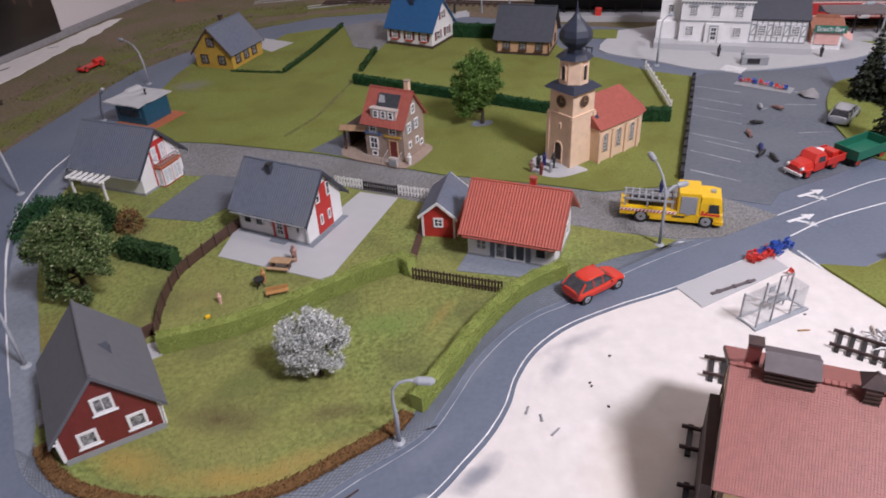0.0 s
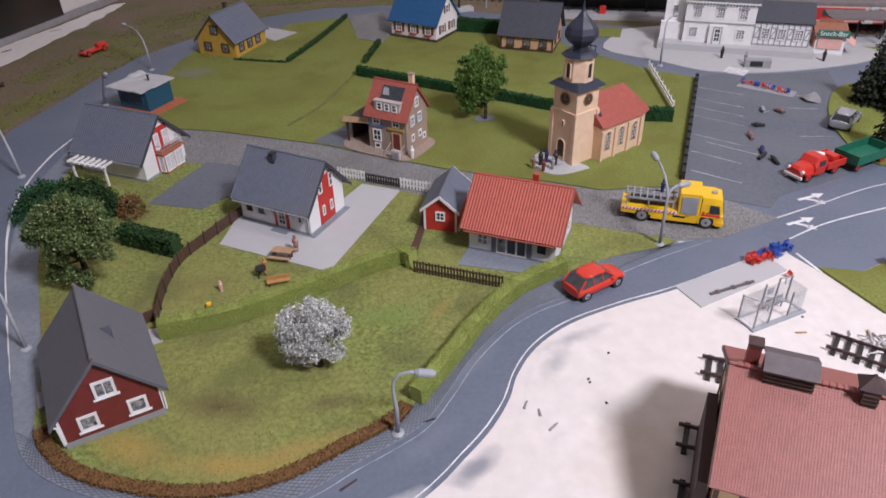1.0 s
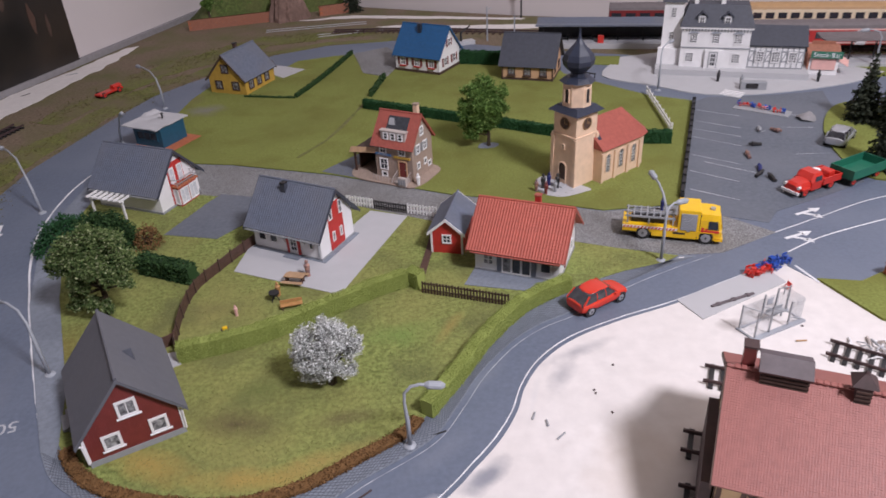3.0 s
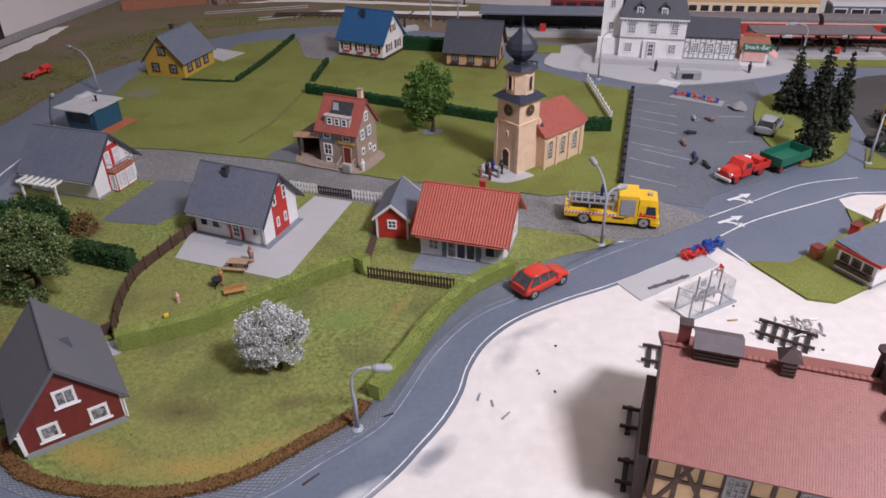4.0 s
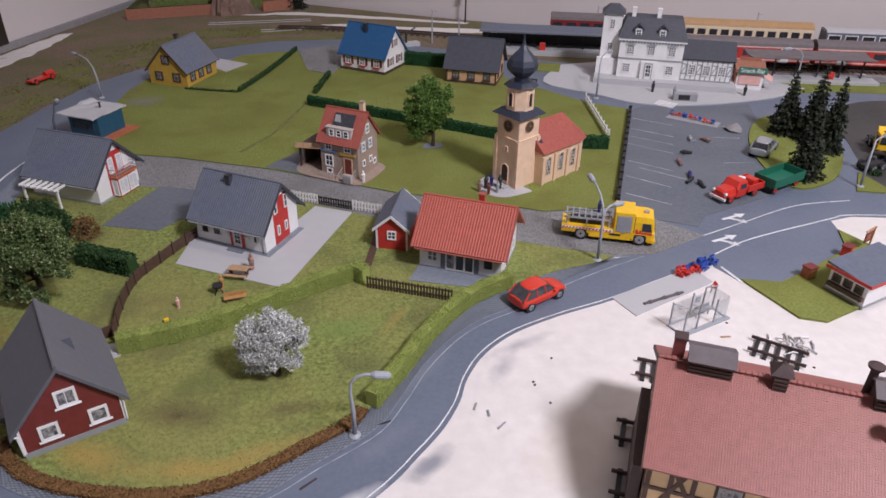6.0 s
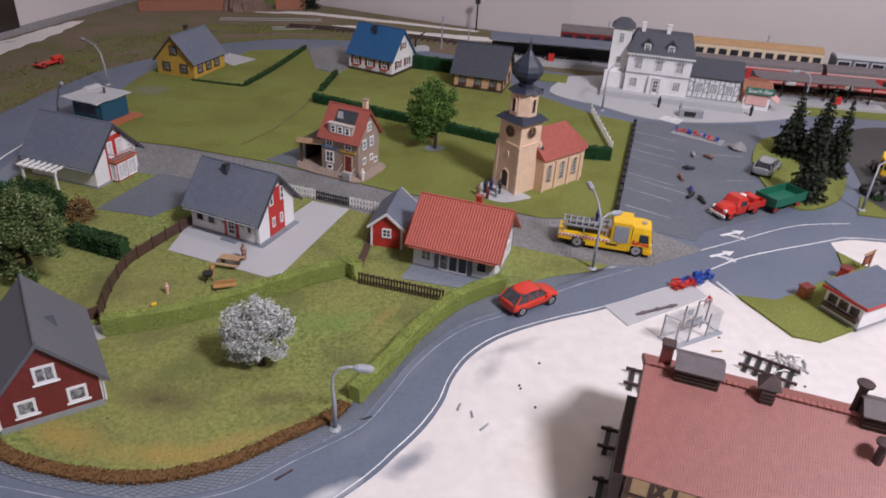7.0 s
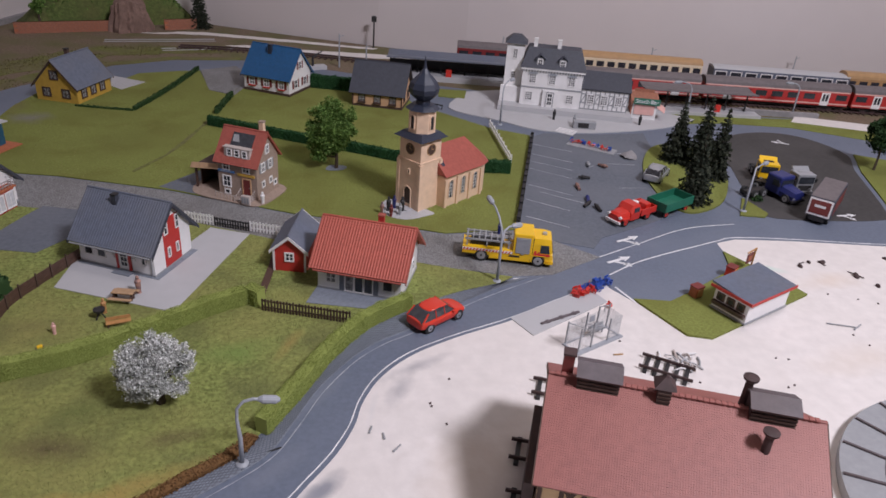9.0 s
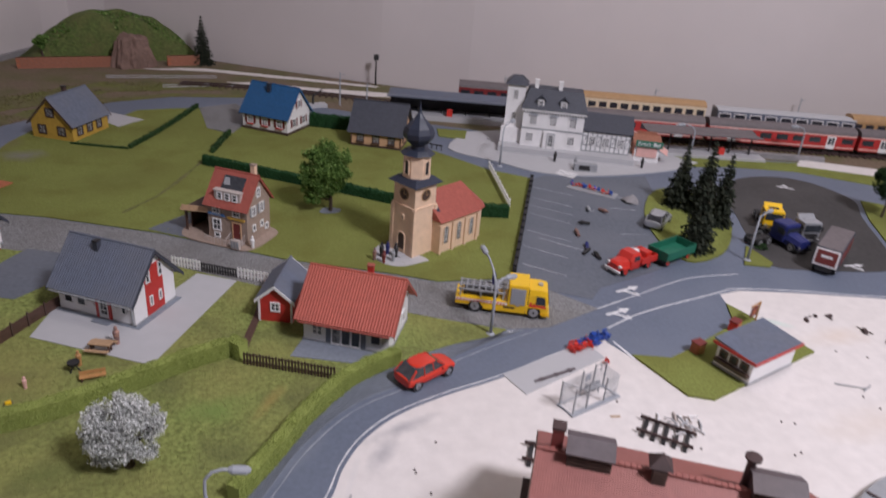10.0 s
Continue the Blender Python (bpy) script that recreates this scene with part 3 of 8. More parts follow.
road_line([(28.3, 48.9), (24.2, 47.15), (17.7, 44.05), (12.7, 42.15), (8.65, 40.15), (5.9, 37.7), (4.3, 35.0), (3.5, 32.75), (2.2, 30.4), (0.4, 28.1), (-1.9, 25.5), (-8.2, 20.0)], 0.09)
road_line([(-24.2, 27.8), (-26.1, 29.6), (-27.7, 32.1), (-29.9, 36.0), (-33.0, 41.8), (-36.7, 49.1), (-39.8, 55.9), (-41.8, 62.3), (-42.5, 70.5), (-41.5, 78.5)], 0.19)
road_line([(-22, 25.6), (-15, 24.2), (-9.2, 24.9), (-5.4, 27.4), (-1.7, 30.1), (0.2, 33.0), (1.8, 36.0), (4.3, 39.3), (6.8, 41.4), (9.8, 43.0), (14.2, 46.1), (18.6, 48.5), (22.9, 50.5)], 0.05, paint="line_faint")
road_line([(23.5, 50.9), (27, 52.5), (34.6, 56.0), (42.3, 59.4), (48.8, 60.2)], 0.1)
road_line([(29.6, 50.4), (34.5, 53.0), (44.2, 56.3), (46.8, 57.0), (53.2, 56.3), (63.7, 54.4), (80, 52.6)], 0.13)
road_line([(29.2, 48.2), (30.0, 45.5)], 0.2, curved=False)
road_line([(-36.5, 34), (-37.5, 44), (-39.4, 49)], 0.08, paint="line_faint")
for a, b in (((31.9, 82.2), (36.4, 79.0)), ((29.9, 77.2), (34.4, 73.7)), ((28.2, 72.0), (32.6, 68.6)), ((26.6, 67.8), (30.7, 64.5)), ((33.2, 86), (37.8, 83)), ((25.2, 63.4), (29.2, 60.4)), ((44.8, 78), (41.2, 78.6)), ((43.2, 70.4), (39.4, 70.6)), ((42.6, 66.6), (38.8, 67)), ((46, 82), (42.6, 82.6)),
             ((28.9, 69.9), (33.4, 66.2)), ((30.8, 79.7), (35.4, 76.4))):
    road_line([a, b], 0.085, "parking_line", 0.5, 0.13, 0.012, False, "line_faint")


def arrow(x, y, ang, s=1.0, z=0.09):
    t = thing("road_arrow", x, y, ang, z, "white painted road arrow pointing two ways", "road marking", "", "structure")
    bm = ribbon(bmesh.new(), [(-1.9 * s, 0), (0.6 * s, 0)], 0.42 * s, 0, 0.015)
    prism(bm, [(0.5 * s, 0.62 * s), (0.5 * s, -0.62 * s), (1.9 * s, 0)], 0, 0.015)
    part("arrow_straight", bm, "line", t)
    bm = ribbon(bmesh.new(), [(-0.9 * s, -0.1 * s), (-0.2 * s, -0.9 * s), (0.1 * s, -1.3 * s)], 0.4 * s, 0, 0.0152)
    prism(bm, [(-0.5 * s, -1.2 * s), (0.6 * s, -1.1 * s), (0.25 * s, -2.1 * s)], 0, 0.0152)
    part("arrow_turn", bm, "line", t)


arrow(-46.1, 62.0, -73, 0.9)
arrow(31.8, 53.2, 20, 0.8)
arrow(34.6, 57.4, 20, 0.8, 0.13)
arrow(64.6, 61.6, 3, 0.7, 0.13)
arrow(72.4, 86.4, 150, 0.7, 0.13)

# scored slabs of the pavement: two sets of crossing joints
pe, le = smoothed(pave_edge, 10), smoothed(lawn_edge, 10)
bm = bmesh.new()
for i in range(0, len(pe) - 9):
    for a, b in ((i, i + 8), (i + 8, i)):
        p, q = Vector(pe[a]), Vector(le[b])
        ribbon(bm, [tuple(p.lerp(q, 0.04)), tuple(p.lerp(q, 0.98))], 0.05, 0.16, 0.018)
tagged(part("pavement_joints", bm, "parking"), "raised crossing joints of the pavement slabs", "pavement", "", "structure")

# ---- houses ----
FACE = {"front": ((1, 0, 0), (0, -1, 0)), "back": ((-1, 0, 0), (0, 1, 0)), "right": ((0, 1, 0), (1, 0, 0)), "left": ((0, -1, 0), (-1, 0, 0))}


def facing(side, x, y, z):
    """A frame on a wall: u to the right, v up, n outwards."""
    r, o = map(Vector, FACE[side])
    m = Matrix((r, Vector((0, 0, 1)), o)).transposed().to_4x4()
    m.translation = (x, y, z)
    return m


def window(parent, side, x, y, z, w, h, frame="white", pane="pane", cols=2, rows=2, bar=0.07, rim=0.13, shutter="", sill=True, name="window"):
    m = facing(side, x, y, z)
    bm = bmesh.new()
    box(bm, -w / 2, w / 2, -h / 2, h / 2, 0.005, 0.03, m)
    wn = part(name, bm, pane, parent)
    bm = bmesh.new()
    for a in ((-w / 2 - rim, -w / 2, -h / 2 - rim, h / 2 + rim), (w / 2, w / 2 + rim, -h / 2 - rim, h / 2 + rim), (-w / 2, w / 2, h / 2, h / 2 + rim), (-w / 2, w / 2, -h / 2 - rim, -h / 2)):
        box(bm, *a, 0.0, 0.1, m)
    part("window_frame", bm, frame, wn)
    bm = bmesh.new()
    for i in range(1, cols):
        u = -w / 2 + w * i / cols
        box(bm, u - bar / 2, u + bar / 2, -h / 2, h / 2, 0.03, 0.06, m)
    for i in range(1, rows):
        v = -h / 2 + h * i / rows
        box(bm, -w / 2, w / 2, v - bar / 2, v + bar / 2, 0.03, 0.058, m)
    if cols > 1 or rows > 1:
        part("glazing_bar", bm, "white" if frame == "white" else frame, wn)
    else:
        bm.free()
    if shutter:
        for s in (-1, 1):
            u = s * (w / 2 + rim + w * 0.27)
            bm = box(bmesh.new(), u - w * 0.25, u + w * 0.25, -h / 2 - rim * 0.6, h / 2 + rim * 0.6, 0.0, 0.08, m)
            for k in range(5):
                v = -h / 2 + h * (k + 0.5) / 5
                box(bm, u - w * 0.19, u + w * 0.19, v - h * 0.05, v + h * 0.05, 0.08, 0.1, m)
            part("shutter", bm, shutter, wn)
    return wn


def door(parent, side, x, y, z, w, h, leaf="brown", frame="white", glazed=False):
    m = facing(side, x, y, z)
    d = part("door", box(bmesh.new(), -w / 2, w / 2, 0, h, 0.0, 0.05, m), leaf, parent)
    bm = bmesh.new()
    for a in ((-w / 2 - 0.12, -w / 2, 0, h + 0.12), (w / 2, w / 2 + 0.12, 0, h + 0.12), (-w / 2, w / 2, h, h + 0.12)):
        box(bm, *a, 0.0, 0.1, m)
    part("door_frame", bm, frame, d)
    if glazed:
        bm = bmesh.new()
        for k in range(3):
            v = h * (0.2 + 0.26 * k)
            box(bm, -w * 0.32, -w * 0.04, v, v + h * 0.2, 0.05, 0.07, m)
            box(bm, w * 0.04, w * 0.32, v, v + h * 0.2, 0.05, 0.07, m)
        part("door_pane", bm, "pane", d)
    part("door_handle", box(bmesh.new(), w * 0.36, w * 0.42, h * 0.45, h * 0.5, 0.05, 0.1, m), "rim", d)
    return d


def tiled(bm, o, along, up, cols, rows, amp, step):
    """A roof slope with rounded tile columns and stepped courses; o is its lower corner."""
    o, along, up = Vector(o), Vector(along), Vector(up)
    nrm = along.cross(up).normalized()
    per = 4
    prev = None
    for r in range(rows):
        for e in (0.0, 1.0):
            row = []
            for c in range(cols * per + 1):
                ph = math.sin(2 * math.pi * c / per * 1.0 + 0.4)
                hgt = amp * (0.5 + 0.5 * ph) + step * (1 - e)
                row.append(bm.verts.new(o + along * (c / (cols * per)) + up * ((r + e) / rows) + nrm * hgt))
            if prev:
                for c in range(len(row) - 1):
                    bm.faces.new((prev[c], prev[c + 1], row[c + 1], row[c]))
            prev = row
    return bm


def gable_roof(parent, L, W, he, hr, oe, og, roof, thick=0.16, tiles=0, ridge="", barge="", name="roof", amp=0.045):
    """Two slopes over a body L long (x) and W wide; eave and gable overhangs oe, og."""
    k = (hr - he) / (W / 2)
    ze, y, x = he - k * oe, W / 2 + oe, L / 2 + og
    top = thick * 0.8
    rf = None
    for s in (-1, 1):
        bm = bmesh.new()
        if s < 0:
            slab(bm, (-x, -y, ze + top), (x, -y, ze + top), (x, 0, hr + top), (-x, 0, hr + top), thick)
        else:
            slab(bm, (x, y, ze + top), (-x, y, ze + top), (-x, 0, hr + top), (x, 0, hr + top), thick)
        sl = part(name if s < 0 else "roof_slope", bm, roof, parent)
        if tiles:
            bm = bmesh.new()
            lift = 0.012
            if s < 0:
                tiled(bm, (-x, -y, ze + top + lift), (2 * x, 0, 0), (0, y, hr - ze), tiles, int(tiles * 0.55), amp, amp * 0.6)
            else:
                tiled(bm, (x, y, ze + top + lift), (-2 * x, 0, 0), (0, -y, hr - ze), tiles, int(tiles * 0.55), amp, amp * 0.6)
            tagged(part("roof_tiles", bm, roof, sl), kind="stuff")
        rf = rf or sl
    bm = tube(bmesh.new(), [(-x, 0, hr + top + 0.02), (x, 0, hr + top + 0.02)], 0.11, 6)
    part("ridge_cap", bm, ridge or roof, rf)
    if barge:
        for sx in (-1, 1):
            bm = bmesh.new()
            for s in (-1, 1):
                a, b = Vector((sx * (x + 0.004), s * y, ze + top)), Vector((sx * (x + 0.004), 0, hr + top))
                d = Vector((sx * 0.07, 0, 0))
                vs = [bm.verts.new(p) for p in (a, b, b - Vector((0, 0, 0.3)), a - Vector((0, 0, 0.3)))]
                vo = [bm.verts.new(v.co + d) for v in vs]
                bm.faces.new(vs), bm.faces.new(vo[::-1])
                for i in range(4):
                    j = (i + 1) % 4
                    bm.faces.new((vs[j], vs[i], vo[i], vo[j]))
            bmesh.ops.recalc_face_normals(bm, faces=bm.faces)
            part("bargeboard", bm, barge, rf)
    return rf


def gable_body(parent, L, W, he, hr, wall, z0=0.0, name="wall"):
    bm = bmesh.new()
    prof = [(-W / 2, z0), (W / 2, z0), (W / 2, he), (0, hr), (-W / 2, he)]
    a, b = [bm.verts.new((-L / 2, y, z)) for y, z in prof], [bm.verts.new((L / 2, y, z)) for y, z in prof]
    bm.faces.new(a[::-1]), bm.faces.new(b)
    for i in range(5):
        j = (i + 1) % 5
        bm.faces.new((a[i], a[j], b[j], b[i]))
    bmesh.ops.recalc_face_normals(bm, faces=bm.faces)
    return part(name, bm, wall, parent)


def chimney(parent, x, y, z0, z1, w, d, material="brick", cap="dark"):
    c = part("chimney", boxes((x - w / 2, x + w / 2, y - d / 2, y + d / 2, z0, z1)), material, parent)
    part("chimney_cap", boxes((x - w * 0.6, x + w * 0.6, y - d * 0.6, y + d * 0.6, z1, z1 + 0.12)), cap, c)
    return c


def gutter(parent, L, W, he, oe, hr, material="grey"):
    k = (hr - he) / (W / 2)
    part("gutter", tube(bmesh.new(), [(-L / 2 - 0.2, -W / 2 - oe - 0.05, he - k * oe), (L / 2 + 0.2, -W / 2 - oe - 0.05, he - k * oe)], 0.08, 6), material, parent)


def plinth(parent, L, W, h, material="grey", out=0.06):
    part("plinth", boxes((-L / 2 - out, L / 2 + out, -W / 2 - out, W / 2 + out, 0, h)), material, parent)


G0 = 0.2     # the flock's upper face


# white house with a red gable stripe, grey tiled roof
def white_red_gable(name, x, y, ang, L, W, he, hr, label):
    h = thing(name, x, y, ang, G0, label, "house")
    gable_body(h, L, W, he, hr, "white")
    gable_roof(h, L, W, he, hr, 0.75, 0.45, "slate", tiles=34, barge="slate_dk")
    plinth(h, L, W, 0.25)
    gutter(h, L, W, he, 0.75, hr)
    part("red_panel", boxes((L / 2, L / 2 + 0.05, -1.15, 1.15, 0.26, he + (hr - he) * (1 - 1.15 / (W / 2)))), "red", h, "red panelled gable stripe")
    return h


gh = white_red_gable("family_house", -13.75, 56.9, -27.0, 7.5, 5.4, 3.1, 6.0, "white model house with red gable stripe and grey tiled roof")
for u in (-2.75, -1.45):
    window(gh, "front", u, -2.7, 1.45, 0.72, 0.75, cols=1, rows=1, rim=0.07)
window(gh, "front", 2.75, -2.7, 1.5, 0.3, 0.7, cols=1, rows=1, rim=0.06)
door(gh, "front", 0.75, -2.7, 0.26, 0.85, 1.75, "white", "white", True)
for u in (0.14, 1.36):
    part("red_panel", boxes((u - 0.13, u + 0.13, -2.82, -2.7, 0.26, 2.25)), "red", gh)
for u in (-0.25, 1.85):
    part("wall_lamp", boxes((u - 0.13, u + 0.13, -2.86, -2.7, 1.25, 1.6), bevel=0.04), "white", gh)
part("door_step", boxes((-0.1, 1.6, -3.5, -2.76, 0, 0.16)), "kerb", gh)
for u, v, w, hh in ((-0.8, 4.0, 0.34, 1.15), (0.85, 4.0, 0.34, 1.15), (-0.6, 1.55, 0.2, 0.75), (0.6, 1.55, 0.2, 0.75)):
    window(gh, "right", 3.8, u, v, w, hh, cols=1, rows=2 if v > 3 else 1, rim=0.1)
part("downpipe", tube(bmesh.new(), [(3.55, -2.78, 0.3), (3.55, -2.78, 2.3), (3.55, -3.35, 2.5)], 0.06, 6), "grey", gh)
part("paved_edge", boxes((-3.9, 4.25, -3.0, -2.77, 0, 0.1), (3.81, 4.25, -2.77, 2.9, 0, 0.1)), "kerb", gh)
chimney(gh, -1.0, -0.6, 4.9, 6.15, 0.42, 0.5, "slate_dk")

wr = white_red_gable("country_house", -32.35, 68.25, -22.8, 8.4, 6.0, 2.9, 5.95, "white model house with red gable, balcony bay and pergola")
window(wr, "front", 2.2, -2.9, 1.25, 0.9, 0.9, cols=2, rows=1)
window(wr, "front", -0.3, -2.9, 1.2, 1.1, 1.5, pane="curtain")
bay = part("bay", boxes((4.2, 5.0, -0.9, 1.9, 0, 2.2), bevel=0.06), "red", wr, "red bay with white glazed doors")
for u in (-0.2, 1.2):
    window(bay, "right", 5.0, u, 1.1, 1.0, 1.5, frame="white", pane="veil", cols=2, rows=1)
window(bay, "front", 4.6, -0.9, 1.1, 0.45, 1.5, pane="veil", cols=1, rows=1)
part("balcony_floor", boxes((4.2, 5.2, -1.1, 2.1, 2.2, 2.36)), "orange_base", wr)
bm = bmesh.new()
for z in (2.65, 3.1):
    tube(bm, [(4.25, -1.0, z), (5.1, -1.0, z), (5.1, 2.0, z), (4.25, 2.0, z)], 0.05, 5)
for i in range(9):
    tube(bm, [(5.1, -1.0 + i * 0.375, 2.36), (5.1, -1.0 + i * 0.375, 3.1)], 0.03, 4)
part("balcony_rail", bm, "rim", wr)
for u in (-0.62, 0.62):
    window(wr, "right", 4.26, u, 3.4, 0.5, 1.5, pane="veil", cols=1, rows=2, rim=0.12)
perg = part("pergola_beam", boxes((-3.4, 1.2, -5.0, -4.8, 1.85, 2.05)), "white", wr)
for i in range(7):
    u = -3.3 + i * 0.72
    part("rafter", boxes((u - 0.08, u + 0.08, -5.3, -2.9, 2.05, 2.25)), "white", perg)
for u in (-3.2, 1.0):
    part("pergola_post", boxes((u - 0.09, u + 0.09, -4.99, -4.81, 0, 1.85)), "white", perg)

# house with the orange tiled roof
oh = thing("garden_house", 6.67, 51.5, -22.5, G0, "white model house with orange-red pantile roof and terrace doors", "house")
gable_body(oh, 7.4, 6.0, 2.85, 5.5, "white")
gable_roof(oh, 7.4, 6.0, 2.85, 5.5, 0.75, 0.55, "tile", tiles=34, barge="tile2")
plinth(oh, 7.4, 6.0, 0.22)
gutter(oh, 7.4, 6.0, 2.85, 0.75, 5.5, "tile2")
window(oh, "front", -2.5, -3.0, 1.25, 0.75, 0.85, pane="curtain")
window(oh, "front", 2.55, -3.0, 1.25, 0.75, 0.85, cols=1, rows=1)
for i, u in enumerate((-0.85, 0.0, 0.85)):
    window(oh, "front", u, -3.0, 1.05, 0.68, 1.6, cols=1, rows=1, name="terrace_door", pane="pane" if i else "curtain")
for u in (-1.5, 1.5):
    part("terrace_shutter", boxes((u - 0.22, u + 0.22, -3.1, -3.0, 0.22, 1.95)), "slate", oh)
for u in (-1.2, 1.2):
    window(oh, "right", 3.7, u, 1.3, 0.7, 0.9)
chimney(oh, 0.9, 0.55, 4.6, 6.1, 0.5, 0.45, "red", "tile2")

# red shed
sh = thing("garden_shed", 0.35, 55.6, -14.0, G0, "small red shed with white trim and dark slate roof", "shed")
for_shed = Matrix.Rotation(radians(90), 4, "Z")
sh.matrix_world = sh.matrix_world @ for_shed
gable_body(sh, 5.2, 2.8, 2.35, 3.55, "red")
gable_roof(sh, 5.2, 2.8, 2.35, 3.55, 0.35, 0.25, "slate", barge="white")
window(sh, "left", -2.6, 0, 1.5, 0.6, 0.65)
for s in (-1, 1):
    part("corner_board", boxes((-2.66, -2.6, s * 1.4 - 0.09, s * 1.4 + 0.09, 0, 2.3)), "white", sh)

# maroon gabled house in the front garden
rh = thing("swedish_house", -22.5, 34.15, 118.5, G0, "maroon gabled house with white windows and slate roof", "house")
RL, RW, RE, RR = 7.7, 5.8, 2.75, 6.05
gable_body(rh, RL, RW, RE, RR, "maroon", 0.0)
gable_roof(rh, RL, RW, RE, RR, 0.5, 0.35, "felt", thick=0.1, barge="felt")
plinth(rh, RL, RW, 0.45, "grey", 0.05)
for u, v, w, hh in ((-0.05, 3.6, 0.9, 0.95), (-1.5, 1.5, 0.8, 0.85), (1.35, 1.5, 0.8, 0.85)):
    wn = window(rh, "left", -RL / 2, u, v, w, hh, pane="curtain", cols=2 if v > 3 else 1, rows=1, bar=0.05, rim=0.17)
    part("window_sill", box(bmesh.new(), -w / 2 - 0.3, w / 2 + 0.3, -hh / 2 - 0.22, -hh / 2 - 0.15, 0.0, 0.16, facing("left", -RL / 2, u, v)), "white", wn)
bm = bmesh.new()
for k in range(22):
    y = -RW / 2 + 0.14 + k * (RW - 0.28) / 21
    zt = RE + (RR - RE) * (1 - abs(y) / (RW / 2)) - 0.12
    box(bm, -RL / 2 - 0.018, -RL / 2, y - 0.02, y + 0.02, 0.46, max(zt, 0.6))
part("board_joint", bm, "maroon", rh)
for s in (-1, 1):
    part("corner_board", boxes((-RL / 2 - 0.07, -RL / 2, s * RW / 2 - 0.08, s * RW / 2 + 0.08, 0.45, RE - 0.3)), "white", rh)
    part("gutter_pipe", tube(bmesh.new(), [(-RL / 2 - 0.2, s * (RW / 2 + 0.42), RE - 0.55), (-RL / 2 - 0.16, s * (RW / 2 + 0.12), RE - 0.75), (-RL / 2 - 0.12, s * (RW / 2 + 0.08), 0.45)], 0.07, 6), "white", rh)
    for u in (-2.2, 0, 2.2):
        window(rh, "front" if s < 0 else "back", u, s * RW / 2, 1.5, 0.8, 0.75, pane="curtain", cols=1, rows=1)
bm = bmesh.new()
k = (RR - RE) / (RW / 2)
hatch = [bm.verts.new(p) for p in ((-0.75, -1.35, RR - k * 1.35 + 0.1), (0.15, -1.35, RR - k * 1.35 + 0.1), (-0.25, -0.75, RR - k * 0.75 + 0.1), (-0.3, -1.3, RR - k * 1.3 + 0.75))]
for f in ((0, 1, 3), (1, 2, 3), (2, 0, 3)):
    bm.faces.new([hatch[i] for i in f])
bm.faces.new((hatch[0], hatch[2], hatch[1]))
part("roof_vent", bm, "slate_dk", rh, "small pointed slate roof vent")
part("porch", boxes((0.3, 2.3, RW / 2 + 0.05, RW / 2 + 0.95, 0, 0.5), (0.5, 2.1, RW / 2 + 0.95, RW / 2 + 1.3, 0, 0.25)), "grey", rh)

# ochre house
yh = thing("ochre_house", -30.6, 106.9, 68.0, G0, "ochre yellow house with brown window frames and slate roof", "house")
gable_body(yh, 7.8, 6.4, 2.4, 5.8, "yellow")
gable_roof(yh, 7.8, 6.4, 2.4, 5.8, 0.4, 0.35, "slate", barge="brown")
for u, v in ((-1.5, 1.3), (1.5, 1.3), (0, 3.8)):
    window(yh, "left", -3.9, u, v, 0.95, 1.0, frame="brown", pane="curtain", rim=0.18)
for u in (-2.4, -0.3, 1.8):
    window(yh, "front", u, -3.2, 1.3, 0.9, 1.1, frame="brown", pane="curtain", rim=0.18)
chimney(yh, 0.6, 0.8, 5.0, 6.4, 0.5, 0.5, "brown")

# white house with the blue roof
bh = thing("blue_roofed_house", -1.7, 111.8, -31.0, G0, "white house with vivid blue tiled roof and red shutters", "house")
gable_body(bh, 8.0, 6.6, 2.9, 6.6, "white")
gable_roof(bh, 8.0, 6.6, 2.9, 6.6, 0.5, 0.3, "blue", tiles=40, barge="blue", amp=0.02)
plinth(bh, 8.0, 6.6, 0.4, "brown", 0.12)
for u in (-2.6, 0.0, 2.6):
    window(bh, "front", u, -3.3, 1.6, 0.8, 1.0, shutter="maroon", pane="curtain")
    part("flower_box", boxes((u - 0.6, u + 0.6, -3.55, -3.32, 0.8, 1.0)), "red", bh)
for u in (-1.4, 1.4):
    window(bh, "right", 4.0, u, 1.6, 0.8, 1.1, shutter="maroon")
window(bh, "right", 4.0, 0, 4.3, 0.7, 1.0, shutter="maroon")
chimney(bh, -0.6, -0.9, 5.6, 6.9, 0.55, 0.55, "navy", "navy")

# peach house with the dark roof
ph = thing("dark_roofed_house", 14.2, 105.0, -19.5, G0, "peach timber house with dark slate roof and window boxes", "house")
gable_body(ph, 7.6, 6.6, 2.5, 6.1, "peach")
gable_roof(ph, 7.6, 6.6, 2.5, 6.1, 0.5, 0.55, "slate_dk", tiles=40, amp=0.018)
plinth(ph, 7.6, 6.6, 0.35, "brown", 0.08)
for u in (-2.4, 0.0, 2.4):
    window(ph, "front", u, -3.3, 1.35, 0.85, 1.0, frame="brown", pane="curtain")
    part("window_box", boxes((u - 0.6, u + 0.6, -3.6, -3.32, 0.55, 0.8)), "brown", ph)
for s in (-1, 1):
    part("corner_post", boxes((s * 3.8 - 0.1, s * 3.8 + 0.1, -3.4, -3.3, 0.35, 2.3)), "timber", ph)
for u in (-1.5, 1.5):
    window(ph, "right", 3.8, u, 1.35, 0.8, 1.0, frame="brown")

